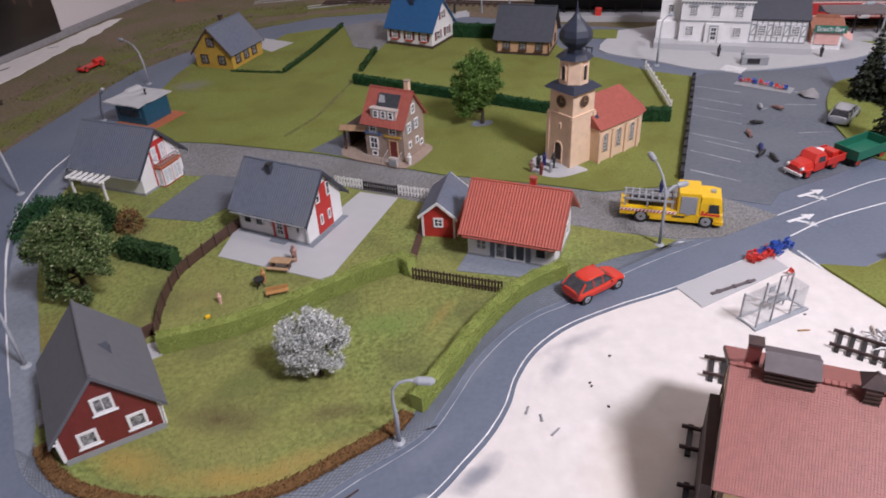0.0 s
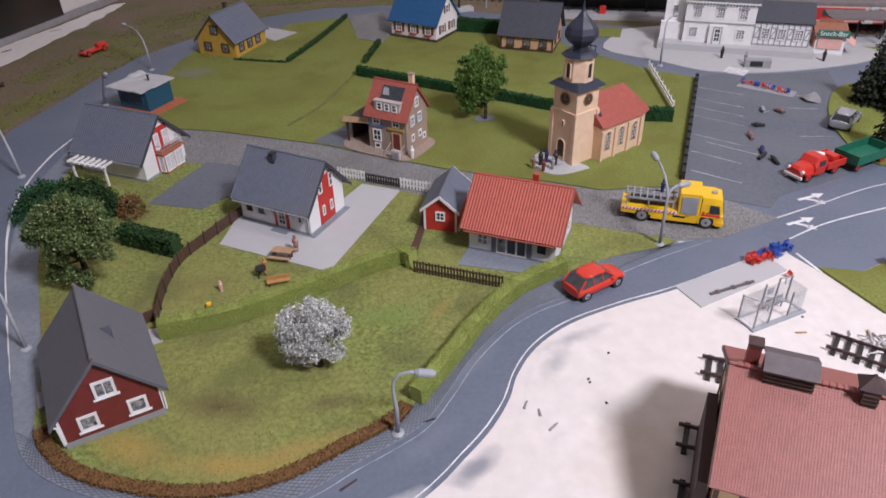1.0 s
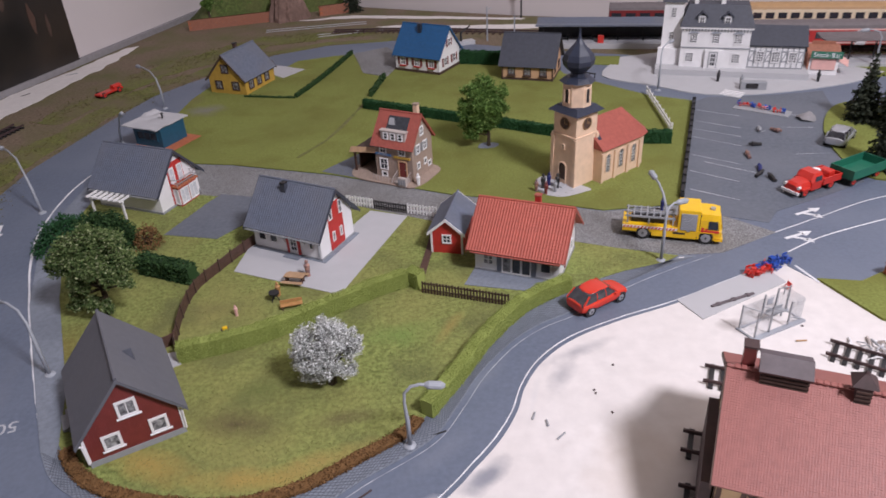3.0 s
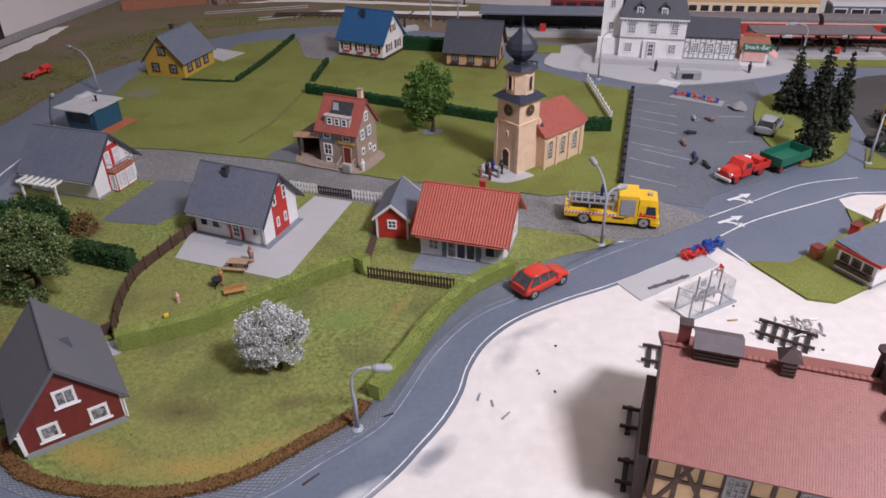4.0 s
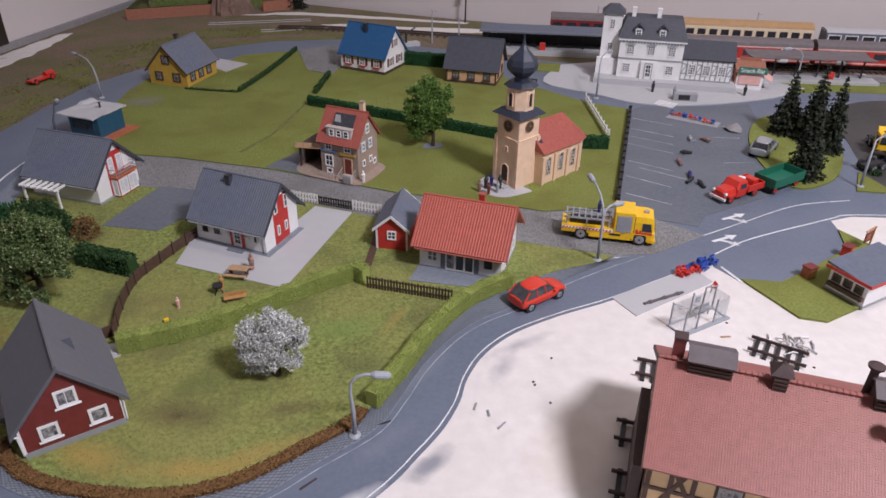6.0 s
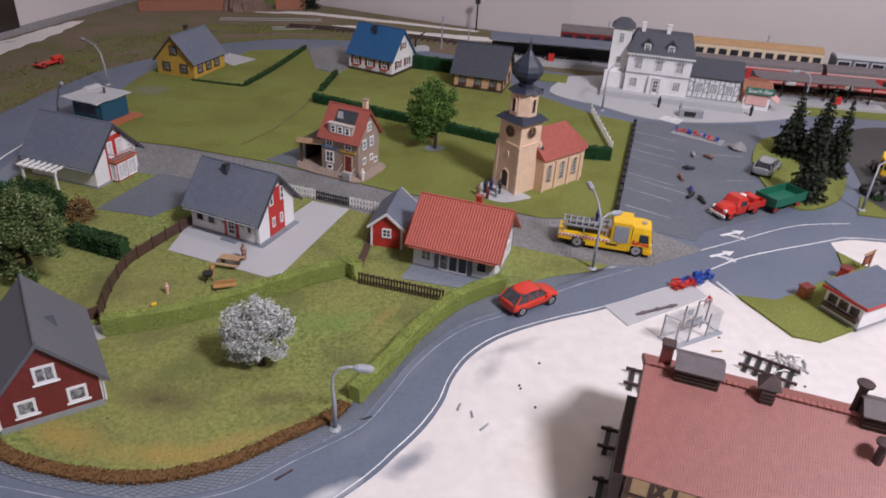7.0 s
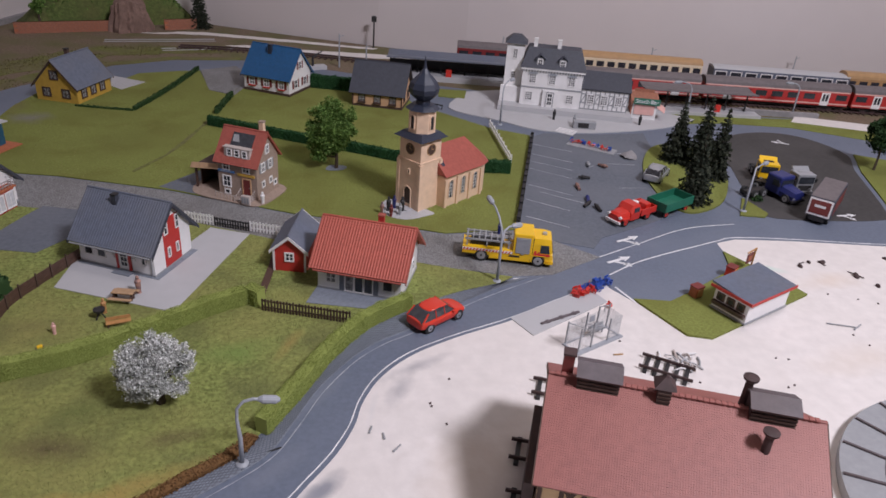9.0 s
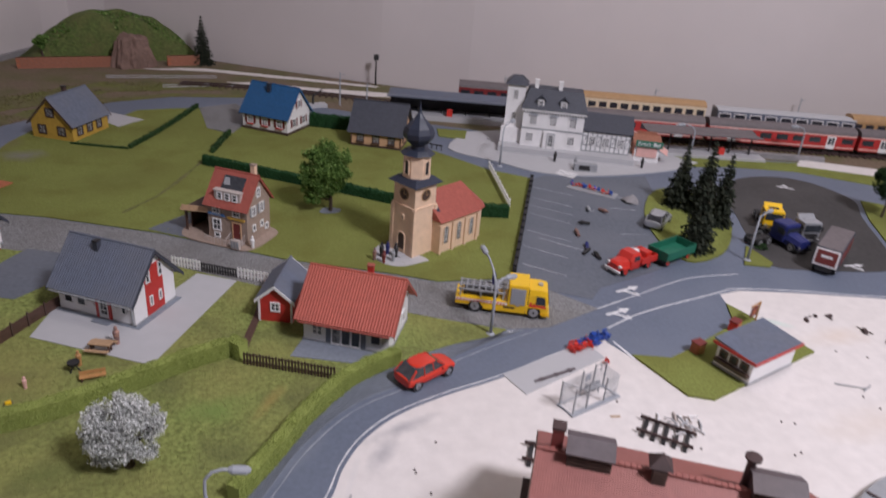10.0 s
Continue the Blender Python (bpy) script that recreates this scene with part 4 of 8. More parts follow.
# brick baker's house
kb = thing("brick_house", -4.5, 71.3, -29.0, G0, "grey-brown brick house with red roof, dormer and blue sign", "house")
prism_pts = [(-6.0, -1.2), (-4.6, -3.4), (0, -3.6), (3.0, -3.3), (3.6, 0), (2.8, 2.6), (-3.0, 3.4), (-5.5, 2.0)]
part("base_plate", prism(bmesh.new(), smoothed(prism_pts, 4, True), 0, 0.12), "brick", kb)
gable_body(kb, 4.7, 4.4, 4.3, 7.0, "brick", 0.1)
gable_roof(kb, 4.7, 4.4, 4.3, 7.0, 0.45, 0.3, "tile2", tiles=26, amp=0.03)
chimney(kb, 1.5, 0.75, 5.6, 7.9, 0.5, 0.5, "sand", "brick")
window(kb, "front", -1.3, -2.2, 1.75, 0.8, 1.1)
window(kb, "front", -1.3, -2.2, 3.5, 0.65, 0.75)
window(kb, "front", 1.1, -2.2, 3.5, 0.65, 0.75)
door(kb, "front", 1.1, -2.2, 0.5, 0.85, 1.8, "maroon", "peach")
window(kb, "front", -1.3, -2.2, 0.55, 0.5, 0.35, cols=1, rows=1)
for u in (-1.0, 0.5):
    window(kb, "right", 2.35, u, 3.5, 0.5, 0.85, shutter="grey")
    window(kb, "right", 2.35, u, 1.6, 0.35, 0.5, cols=1, rows=1)
window(kb, "right", 2.35, 0, 5.3, 0.5, 0.8, cols=2)
window(kb, "right", 2.35, 1.4, 1.0, 0.4, 0.4, cols=1, rows=1)
part("blue_sign", boxes((-2.25, -0.3, -2.34, -2.2, 2.78, 3.02)), "signblue", kb, "blue shop sign board")
part("sign_bars", boxes((-1.9, -0.7, -2.36, -2.34, 2.87, 2.94)), "grey", kb)
part("yellow_sign", boxes((0.1, 2.1, -2.34, -2.2, 2.66, 2.9)), "yellow", kb, "ochre shop sign board")
rec = part("dormer_recess", slab(bmesh.new(), (-1.25, -1.62, 5.3), (1.45, -1.62, 5.3), (1.45, -0.42, 6.76), (-1.25, -0.42, 6.76), 0.1), "pane", kb, "dark open roof cut above the dormer")
for u in (-1.25, 1.45):
    part("recess_cheek", slab(bmesh.new(), (u - 0.05, -1.62, 5.3), (u + 0.05, -1.62, 5.3), (u + 0.05, -0.42, 6.78), (u - 0.05, -0.42, 6.78), 0.16), "tile2", rec)
part("light_patch", slab(bmesh.new(), (-1.0, -1.1, 5.96), (-0.2, -1.1, 5.96), (-0.5, -0.6, 6.57), (-1.1, -0.6, 6.57), 0.02), "grey", rec)
dm = part("dormer", boxes((-1.5, 1.55, -2.1, -1.55, 4.55, 5.55)), "pale", kb, "pale dormer front with three lights")
for u in (-0.85, 0.05, 0.95):
    window(dm, "front", u, -2.1, 5.05, 0.42, 0.62, rim=0.1, cols=1)
part("dormer_cap", boxes((-1.6, 1.65, -2.18, -1.5, 5.55, 5.66)), "pale", dm)
part("steps", boxes((0.5, 1.9, -3.3, -2.2, 0.1, 0.28), (0.6, 1.8, -2.9, -2.2, 0.28, 0.42), (0.7, 1.7, -2.55, -2.2, 0.42, 0.52)), "pale", kb)
for u in (0.35, 2.0):
    bm = tube(bmesh.new(), [(u, -3.35, 0.7), (u, -2.22, 1.2)], 0.04, 5)
    for q in range(5):
        tube(bm, [(u, -3.35 + q * 0.27, 0.1), (u, -3.35 + q * 0.27, 0.7 + q * 0.12)], 0.03, 4)
    part("stair_rail", bm, "pale", kb)
bm = tube(bmesh.new(), [(-2.2, -3.2, 0.75), (0.3, -3.45, 0.75)], 0.035, 5)
for q in range(7):
    tube(bm, [(-2.2 + q * 0.41, -3.2 - q * 0.04, 0.1), (-2.2 + q * 0.41, -3.2 - q * 0.04, 0.75)], 0.025, 4)
part("front_railing", bm, "pale", kb)
part("porch_wall", boxes((1.2, 2.25, -3.7, -3.42, 0.1, 1.1), bevel=0.05), "pale", kb, "pale carved porch parapet")
for q in range(3):
    part("carved_panel", boxes((1.3 + q * 0.32, 1.52 + q * 0.32, -3.75, -3.7, 0.3, 0.95), bevel=0.02), "grey", kb)
sd = part("shed_roof", slab(bmesh.new(), (-5.6, -2.0, 2.7), (-2.35, -2.0, 3.3), (-2.35, 2.0, 3.3), (-5.6, 2.0, 2.7), 0.14), "brown", kb, "dark lean-to roof")
for a, b in ((-5.4, -1.8), (-5.4, 1.8)):
    part("shed_post", boxes((a - 0.1, a + 0.1, b - 0.1, b + 0.1, 0.1, 2.7)), "timber", sd)
part("shed_wall", boxes((-5.3, -2.36, 1.3, 1.5, 0.1, 2.7), (-5.45, -5.3, -1.0, 1.5, 0.1, 2.6)), "timber", sd)
part("shed_ridge", slab(bmesh.new(), (-5.8, -2.3, 2.5), (-2.36, -2.3, 2.9), (-2.36, -1.9, 3.4), (-5.8, -1.9, 3.0), 0.1), "bench", sd, "tan fascia board")

# blue kiosk with a white flat roof
ki = thing("roadside_kiosk", -36.6, 85.0, -25.5, 0.2, "teal blue kiosk with white overhanging flat roof", "kiosk")
part("base_plate", boxes((-2.2, 4.0, -2.8, 3.0, 0, 0.12)), "orange_base", ki)
part("wall", boxes((-2.2, 2.4, -2.0, 2.2, 0.12, 2.7)), "teal", ki)
bm = bmesh.new()
deck = [[bm.verts.new((-3.1 + i * 0.52, -2.9 + j * 0.58, 2.86 + 0.14 * noise.noise(Vector((i * 0.4, j * 0.4, 3))) + (0.22 if i < 2 and j > 6 else 0))) for i in range(12)] for j in range(11)]
for j in range(10):
    for i in range(11):
        bm.faces.new((deck[j][i], deck[j][i + 1], deck[j + 1][i + 1], deck[j + 1][i]))
lower = bmesh.ops.extrude_face_region(bm, geom=bm.faces[:])["geom"]
bmesh.ops.translate(bm, verts=[v for v in lower if isinstance(v, bmesh.types.BMVert)], vec=(0, 0, -0.14))
bmesh.ops.recalc_face_normals(bm, faces=bm.faces)
part("roof", bm, "concrete", ki, "warped pale grey flat roof")
window(ki, "front", 0, -2.0, 1.5, 3.2, 1.0, frame="teal", cols=3, rows=1)
part("roof_vent", tube(bmesh.new(), [(0.6, 0.6, 3.0), (0.6, 0.6, 3.6), (0.6, 0.6, 3.65)], [0.12, 0.12, 0.25], 8), "dark", ki)

# church
ch = thing("church", 13.7, 67.2, 36.5, G0, "sandstone church with navy onion spire and red nave roof", "church")


def square_stage(bm, r, z0, z1, r1=None):
    r1 = r1 or r
    a = [bm.verts.new((x * r, y * r, z0)) for x, y in ((-1, -1), (1, -1), (1, 1), (-1, 1))]
    b = [bm.verts.new((x * r1, y * r1, z1)) for x, y in ((-1, -1), (1, -1), (1, 1), (-1, 1))]
    bm.faces.new(a[::-1]), bm.faces.new(b)
    for i in range(4):
        j = (i + 1) % 4
        bm.faces.new((a[i], a[j], b[j], b[i]))
    return bm


tw = part("tower", square_stage(square_stage(bmesh.new(), 1.72, 0, 5.4, 1.62), 1.55, 5.4, 8.0), "sand", ch)
part("string_course", square_stage(bmesh.new(), 1.68, 5.35, 5.5), "sand", tw)
for sx in (-1, 1):
    for sy in (-1, 1):
        part("corner_pilaster", boxes((sx * 1.55 - 0.2, sx * 1.55 + 0.2, sy * 1.55 - 0.2, sy * 1.55 + 0.2, 0, 5.3)), "sand", tw)
sk = part("tower_skirt", square_stage(bmesh.new(), 2.05, 7.9, 8.5, 1.35), "navy", tw)


def octa(bm, r, z0, z1, r1=None, n=8):
    tube(bm, [(0, 0, z0), (0, 0, z1)], [r, r1 or r], n)
    return bm


bm = octa(bmesh.new(), 1.52, 8.3, 11.0)
bmesh.ops.rotate(bm, verts=bm.verts, matrix=Matrix.Rotation(radians(22.5), 3, "Z"))
part("belfry", bm, "sand", tw)
part("belfry_skirt", octa(bmesh.new(), 1.85, 10.9, 11.35, 1.2), "navy", tw)
on = [(0.75, 11.3), (0.72, 11.75), (1.15, 12.05), (1.55, 12.55), (1.62, 13.05), (1.4, 13.6), (0.95, 14.1), (0.5, 14.55), (0.22, 15.0), (0.1, 15.5), (0.03, 16.2)]
part("onion_spire", tube(bmesh.new(), [(0, 0, z) for r, z in on], [r for r, z in on], 8), "navy", tw, "navy blue onion dome")


def arched(parent, side, x, y, z, w, h, pane="pane", frame="sand", name="arched_window", bars=True):
    m = facing(side, x, y, z)
    pts = [(-w / 2, 0), (w / 2, 0)] + [(w / 2 * math.cos(a), h - w / 2 + w / 2 * math.sin(a)) for a in [math.pi * i / 8 for i in range(9)]]
    bm = bmesh.new()
    lo, hi = [bm.verts.new(m @ Vector((u, v, 0.0))) for u, v in pts], [bm.verts.new(m @ Vector((u, v, 0.03))) for u, v in pts]
    bm.faces.new(hi)
    for i in range(len(pts)):
        j = (i + 1) % len(pts)
        bm.faces.new((lo[i], lo[j], hi[j], hi[i]))
    wn = part(name, bm, pane, parent)
    bm = tube(bmesh.new(), [m @ Vector((u, v, 0.03)) for u, v in pts[1:]] + [m @ Vector((pts[0][0], 0, 0.03))], 0.09, 5)
    part("stone_surround", bm, frame, wn)
    if bars:
        bm = bmesh.new()
        for i in (-1, 1):
            box(bm, i * w / 6 - 0.025, i * w / 6 + 0.025, 0.02, h - w * 0.2, 0.03, 0.05, m)
        for k in range(1, 5):
            box(bm, -w / 2, w / 2, h * k / 5.5 - 0.025, h * k / 5.5 + 0.025, 0.03, 0.048, m)
        part("leading", bm, "white", wn)
    return wn


for side, x, y in (("left", -1.42, 0), ("front", 0, -1.42), ("right", 1.42, 0), ("back", 0, 1.42)):
    arched(tw, side, x, y, 8.9, 0.6, 1.5, "dark", "sand", "belfry_opening", False)
for side, x, y in (("left", -1.56, 0), ("front", 0, -1.56)):
    m = facing(side, x, y, 6.75)
    ck = part("clock_face", tube(bmesh.new(), [m @ Vector((0, 0, 0)), m @ Vector((0, 0, 0.06))], 0.62, 20), "brown", tw, "round brown clock face")
    bm = tube(bmesh.new(), [m @ Vector((0.62 * math.cos(a), 0.62 * math.sin(a), 0.05)) for a in [2 * math.pi * i / 20 for i in range(21)]], 0.05, 5)
    part("clock_rim", bm, "tan", ck)
    part("clock_pointer", box(box(bmesh.new(), -0.03, 0.03, 0, 0.5, 0.06, 0.08, m), 0, 0.36, -0.03, 0.03, 0.06, 0.081, m), "tan", ck)
arched(tw, "left", -1.68, 0, 0.1, 1.05, 2.4, "brown", "sand", "church_door", False)
arched(tw, "left", -1.62, 0, 3.9, 0.32, 0.6, "dark", "sand", "slit_window", False)
part("church_step", boxes((-2.6, -1.72, -0.9, 0.9, 0, 0.15)), "concrete", ch)
# nave with a rounded east end
NW, NE, NR, x0, x1 = 2.72, 3.75, 6.3, 1.2, 7.4
foot = [(x0, -NW), (x1, -NW)] + [(x1 + 2.2 * math.sin(a), -NW * math.cos(a)) for a in [math.pi * i / 6 for i in range(1, 6)]] + [(x1, NW), (x0, NW)]
nv = part("nave", prism(bmesh.new(), foot, 0, NE), "sand", ch)
part("cornice", prism(bmesh.new(), [(x, y * 1.04) for x, y in foot], NE - 0.25, NE), "sand", nv)
bm = bmesh.new()
e = [(x0 - 0.1, -NW - 0.35)] + [(x1, -NW - 0.35)] + [(x1 + 2.6 * math.sin(a), -(NW + 0.35) * math.cos(a)) for a in [math.pi * i / 6 for i in range(1, 6)]] + [(x1, NW + 0.35), (x0 - 0.1, NW + 0.35)]
ev = [bm.verts.new((x, y, NE - 0.05)) for x, y in e]
r0, r1 = bm.verts.new((x0 - 0.1, 0, NR)), bm.verts.new((x1 - 0.2, 0, NR))
bm.faces.new((ev[0], ev[1], r1, r0))
for i in range(1, len(ev) - 2):
    bm.faces.new((ev[i], ev[i + 1], r1))
bm.faces.new((ev[-2], ev[-1], r0, r1))
bm.faces.new((ev[-1], ev[0], r0))
bm.faces.new(ev[::-1])
part("nave_roof", bm, "tile2", ch, "red tiled nave roof with rounded end")
part("roof_flashing", slab(bmesh.new(), (1.5, -2.2, 4.4), (1.95, -2.2, 4.4), (1.95, 0, 6.7), (1.5, 0, 6.7), 0.2), "navy", ch)
for i, u in enumerate((2.3, 4.35, 6.4)):
    for s in (-1, 1):
        arched(nv, "front" if s < 0 else "back", u, s * NW, 1.0, 0.8, 2.1)
for u in (1.35, 3.32, 5.38, 7.35):
    for s in (-1, 1):
        part("buttress", boxes((u - 0.16, u + 0.16, min(s * NW, s * (NW + 0.2)), max(s * NW, s * (NW + 0.2)), 0, 3.3)), "sand", nv)
part("side_bracket", boxes((-0.4, 0.4, 1.7, 2.3, 4.6, 4.75)), "timber", tw)

# ---- engine shed ----
dp = thing("engine_shed", 21.0, 23.5, -22.9, 0.05, "half-timbered engine shed with dusty red shingle roof", "engine shed")
DL, DW, DE, DR = 14.3, 9.6, 5.4, 8.3
DF, DX = DW / 2, DL / 2
gable_body(dp, DL, DW, DE, DR, "cream")
droof = gable_roof(dp, DL, DW, DE, DR, 0.6, 0.3, "depot", thick=0.2, ridge="depot", barge="timber", name="shingle_roof")
k = (DR - DE) / DF
for s in (-1, 1):
    bm = bmesh.new()
    y, ze, x = DF + 0.6, DE - k * 0.6 + 0.175, DX + 0.3
    o, al, up = ((-x, -y, ze), (2 * x, 0, 0), (0, y, DR - ze + 0.16)) if s < 0 else ((x, y, ze), (-2 * x, 0, 0), (0, -y, DR - ze + 0.16))
    tiled(bm, o, al, up, 110, 46, 0.004, 0.011)
    tagged(part("shingles", bm, "depot", droof), kind="stuff")
for i in range(44):
    u = -DX + 0.2 + i * (DL - 0.4) / 43
    if not (-6.1 < u < -3.6 or -1.6 < u < -0.7 or 3.2 < u < 5.9):
        part("ridge_tile", boxes((u - 0.13, u + 0.13, -0.16, 0.16, DR + 0.2, DR + 0.3), bevel=0.03), "depot", droof)
part("stone_base", boxes((-DX - 0.1, DX + 0.1, -DF - 0.1, DF + 0.1, 0, 1.5)), "sand", dp)
bm = bmesh.new()
for i in range(13):
    u = -DX + 0.14 + i * (DL - 0.28) / 12
    box(bm, u - 0.13, u + 0.13, -DF - 0.06, -DF, 1.5, DE - 0.1)
for z in (1.6, 3.2, 4.75):
    box(bm, -DX, DX, -DF - 0.065, -DF, z, z + 0.24)
for u, turn in ((-6.6, -26), (-4.2, 26), (5.2, -26)):
    box(bm, -0.12, 0.12, 0, 3.3, 0.0, 0.068, facing("front", u, -DF, 1.7) @ Matrix.Rotation(radians(turn), 4, "Z"))
part("timber_frame", bm, "timber", dp)
for i in (3, 6, 9):
    window(dp, "front", -DX + 0.14 + (i + 0.5) * (DL - 0.28) / 12, -DF - 0.06, 3.3, 0.9, 2.4, frame="grey", pane="curtain", cols=3, rows=5, bar=0.08)
bm = bmesh.new()
for u in (-4.5, -2.4, 0, 2.4, 4.5):
    box(bm, -DX - 0.06, -DX, u - 0.13, u + 0.13, 1.5, 5.2 if abs(u) > 3 else 6.6)
for z in (1.6, 3.3, 5.0):
    box(bm, -DX - 0.062, -DX, -DF, DF, z, z + 0.24)
part("gable_frame", bm, "timber", dp)
part("gable_screen", boxes((-DX - 0.75, -DX - 0.15, -4.2, 2.4, 0, 4.0)), "soot", dp, "dark sooty lean-to at the gable")


def ridge_vent(x, w):
    v = part("ridge_vent", boxes((x - w / 2, x + w / 2, -0.5, 1.0, DR - 0.7, DR + 0.85)), "soot", dp, "dark slatted ridge vent")
    e = w / 2 + 0.12
    part("vent_roof", slab(slab(bmesh.new(), (x - e, -0.75, DR + 0.75), (x + e, -0.75, DR + 0.75), (x + e, 0.25, DR + 1.2), (x - e, 0.25, DR + 1.2), 0.1),
                          (x + e, 1.25, DR + 0.75), (x - e, 1.25, DR + 0.75), (x - e, 0.25, DR + 1.2), (x + e, 0.25, DR + 1.2), 0.1), "ventroof", v)
    for j in range(5):
        part("slat", boxes((x - w / 2, x + w / 2, -0.58, -0.5, DR - 0.5 + j * 0.25, DR - 0.38 + j * 0.25)), "brown", v)


ridge_vent(-4.7, 2.3)
ridge_vent(4.6, 2.4)
v = part("ridge_turret", boxes((-1.5, -0.8, -0.55, 0.55, DR - 0.6, DR + 0.8)), "soot", dp, "small dark slatted ridge turret")
part("turret_roof", tube(bmesh.new(), [(-1.15, 0, DR + 0.78), (-1.15, 0, DR + 1.3), (-1.15, 0, DR + 1.45)], [0.85, 0.16, 0.05], 4), "soot", v)
for j in range(5):
    part("slat", boxes((-1.52, -0.78, -0.6, -0.55, DR - 0.5 + j * 0.24, DR - 0.4 + j * 0.24)), "brown", v)
chimney(dp, -6.45, 0.5, 7.4, 9.7, 0.62, 0.62, "maroon", "soot")
for x, y, z0, z1 in ((3.35, 0.9, 7.4, 10.0), (4.25, -1.8, 6.5, 8.7)):
    p = part("smoke_pipe", tube(bmesh.new(), [(x, y, z0), (x, y, z0 + 0.9), (x, y, z1 - 0.4)], [0.3, 0.24, 0.22], 12), "soot", dp)
    part("pipe_cowl", tube(bmesh.new(), [(x, y, z1 - 0.4), (x, y, z1 - 0.2), (x, y, z1 - 0.06), (x, y, z1)], [0.22, 0.42, 0.44, 0.2], 12), "soot", p)


# ---- track pieces on the plaster ----
def track(x, y, ang, length, label="short piece of dark model railway track", z=0.06, group=""):
    t = thing("track_piece", x, y, ang, z, label, "track", group)
    n = max(2, int(length / 0.75))
    for i in range(n):
        u = -length / 2 + (i + 0.5) * length / n
        part("sleeper", boxes((u - 0.16, u + 0.16, -1.25, 1.25, 0, 0.2)), "dark", t)
    for s in (-1, 1):
        part("rail", boxes((-length / 2 - 0.15, length / 2 + 0.15, s * 0.83 - 0.06, s * 0.83 + 0.06, 0.2, 0.45)), "soot", t)
    return t


for tx, ty in [(17.5, 34.7), (14.1, 28.7), (12.5, 24.5)]:
    track(tx + 0.3, ty, 157, 1.5)
track(28.2, 35.9, -36, 3.8)
track(-61.2, 88.5, 74, 11, "dark length of track on the trackbed")

# ---- hut on the grass board ----
hu = thing("flat_roofed_hut", 40.15, 43.7, 23.5, 0.26, "white hut with flat dark roof and red fascia", "hut")
part("wall", boxes((-2.9, 2.9, -1.6, 1.6, 0, 2.0)), "white", hu)
part("roof", slab(bmesh.new(), (-3.2, -1.9, 2.15), (3.2, -1.9, 2.15), (3.2, 1.9, 2.5), (-3.2, 1.9, 2.5), 0.16), "slate", hu, "dark grey felt roof")
for a in ((-3.24, 3.24, -1.96, -1.9, 1.95, 2.2), (-3.26, -3.2, -1.96, 1.9, 1.98, 2.24)):
    part("fascia", boxes(a), "red", hu, "red fascia board")
for u in (-0.95, 0.0, 0.95):
    window(hu, "left", -2.9, u, 1.3, 0.45, 0.42, frame="brown", cols=1, rows=1)
part("counter", boxes((-3.25, -2.9, -1.5, 1.5, 0.55, 0.85)), "brown", hu)
part("plinth", boxes((-2.98, 2.98, -1.68, 1.68, 0, 0.16)), "grey", hu)
hu.matrix_world = hu.matrix_world @ Matrix.Scale(1.07, 4)
for x, y, a, c in ((36.1, 45.9, 20, "orange_base"), (41.6, 49.1, 35, "chair_red")):
    t = thing("vending_box", x, y, a, 0.2, "small red and yellow vending box", "vending box")
    part("body", boxes((-0.5, 0.5, -0.42, 0.42, 0, 1.05), bevel=0.06), c, t)
    part("lid", boxes((-0.54, 0.54, -0.46, 0.46, 1.05, 1.13)), "maroon", t)
    part("side_panel", boxes((-0.3, 0.4, -0.46, -0.42, 0.2, 0.9)), "wood", t)
t = thing("hanging_sign", 44.2, 50.3, 30, 0.2, "small red sign hanging from a wooden bracket post", "sign")
part("post", boxes((0.72, 0.86, -0.07, 0.07, 0, 2.1)), "wood", t)
part("arm", boxes((-0.85, 1.0, -0.06, 0.06, 1.95, 2.07)), "wood", t)
b = part("board", boxes((-0.7, 0.45, -0.05, 0.05, 0.75, 1.8), bevel=0.03), "maroon", t)
part("emblem", boxes((-0.4, 0.15, -0.07, -0.05, 1.0, 1.5)), "orange_base", b)

# ---- station ----
st = thing("railway_station", 35.7, 102.0, -18.0, 0.2, "white two-storey station with dark roofs, tower and timbered wing", "station")
part("plinth", boxes((-3.4, 18.2, -1.8, 8, 0, 0.8)), "concrete", st)
part("main_wall", boxes((0, 9.7, 0, 6.4, 0.8, 6.0)), "white", st)
part("string_course", boxes((-0.08, 9.78, -0.08, 6.48, 3.3, 3.5)), "grey", st)
part("cornice", boxes((-0.3, 10.0, -0.3, 6.7, 5.9, 6.2)), "white", st)
for i in range(22):
    part("bracket", boxes((0.05 + i * 0.45, 0.2 + i * 0.45, -0.2, 0, 5.6, 5.9)), "grey", st)
bm = bmesh.new()
a = [bm.verts.new(p) for p in ((-0.4, -0.4, 6.2), (10.1, -0.4, 6.2), (10.1, 6.8, 6.2), (-0.4, 6.8, 6.2))]
b = [bm.verts.new(p) for p in ((0.6, 1.7, 8.7), (9.1, 1.7, 8.7), (9.1, 4.7, 8.7), (0.6, 4.7, 8.7))]
bm.faces.new(a[::-1]), bm.faces.new(b)
for i in range(4):
    j = (i + 1) % 4
    bm.faces.new((a[i], a[j], b[j], b[i]))
part("mansard_roof", bm, "slate_dk", st, "dark slate mansard roof")
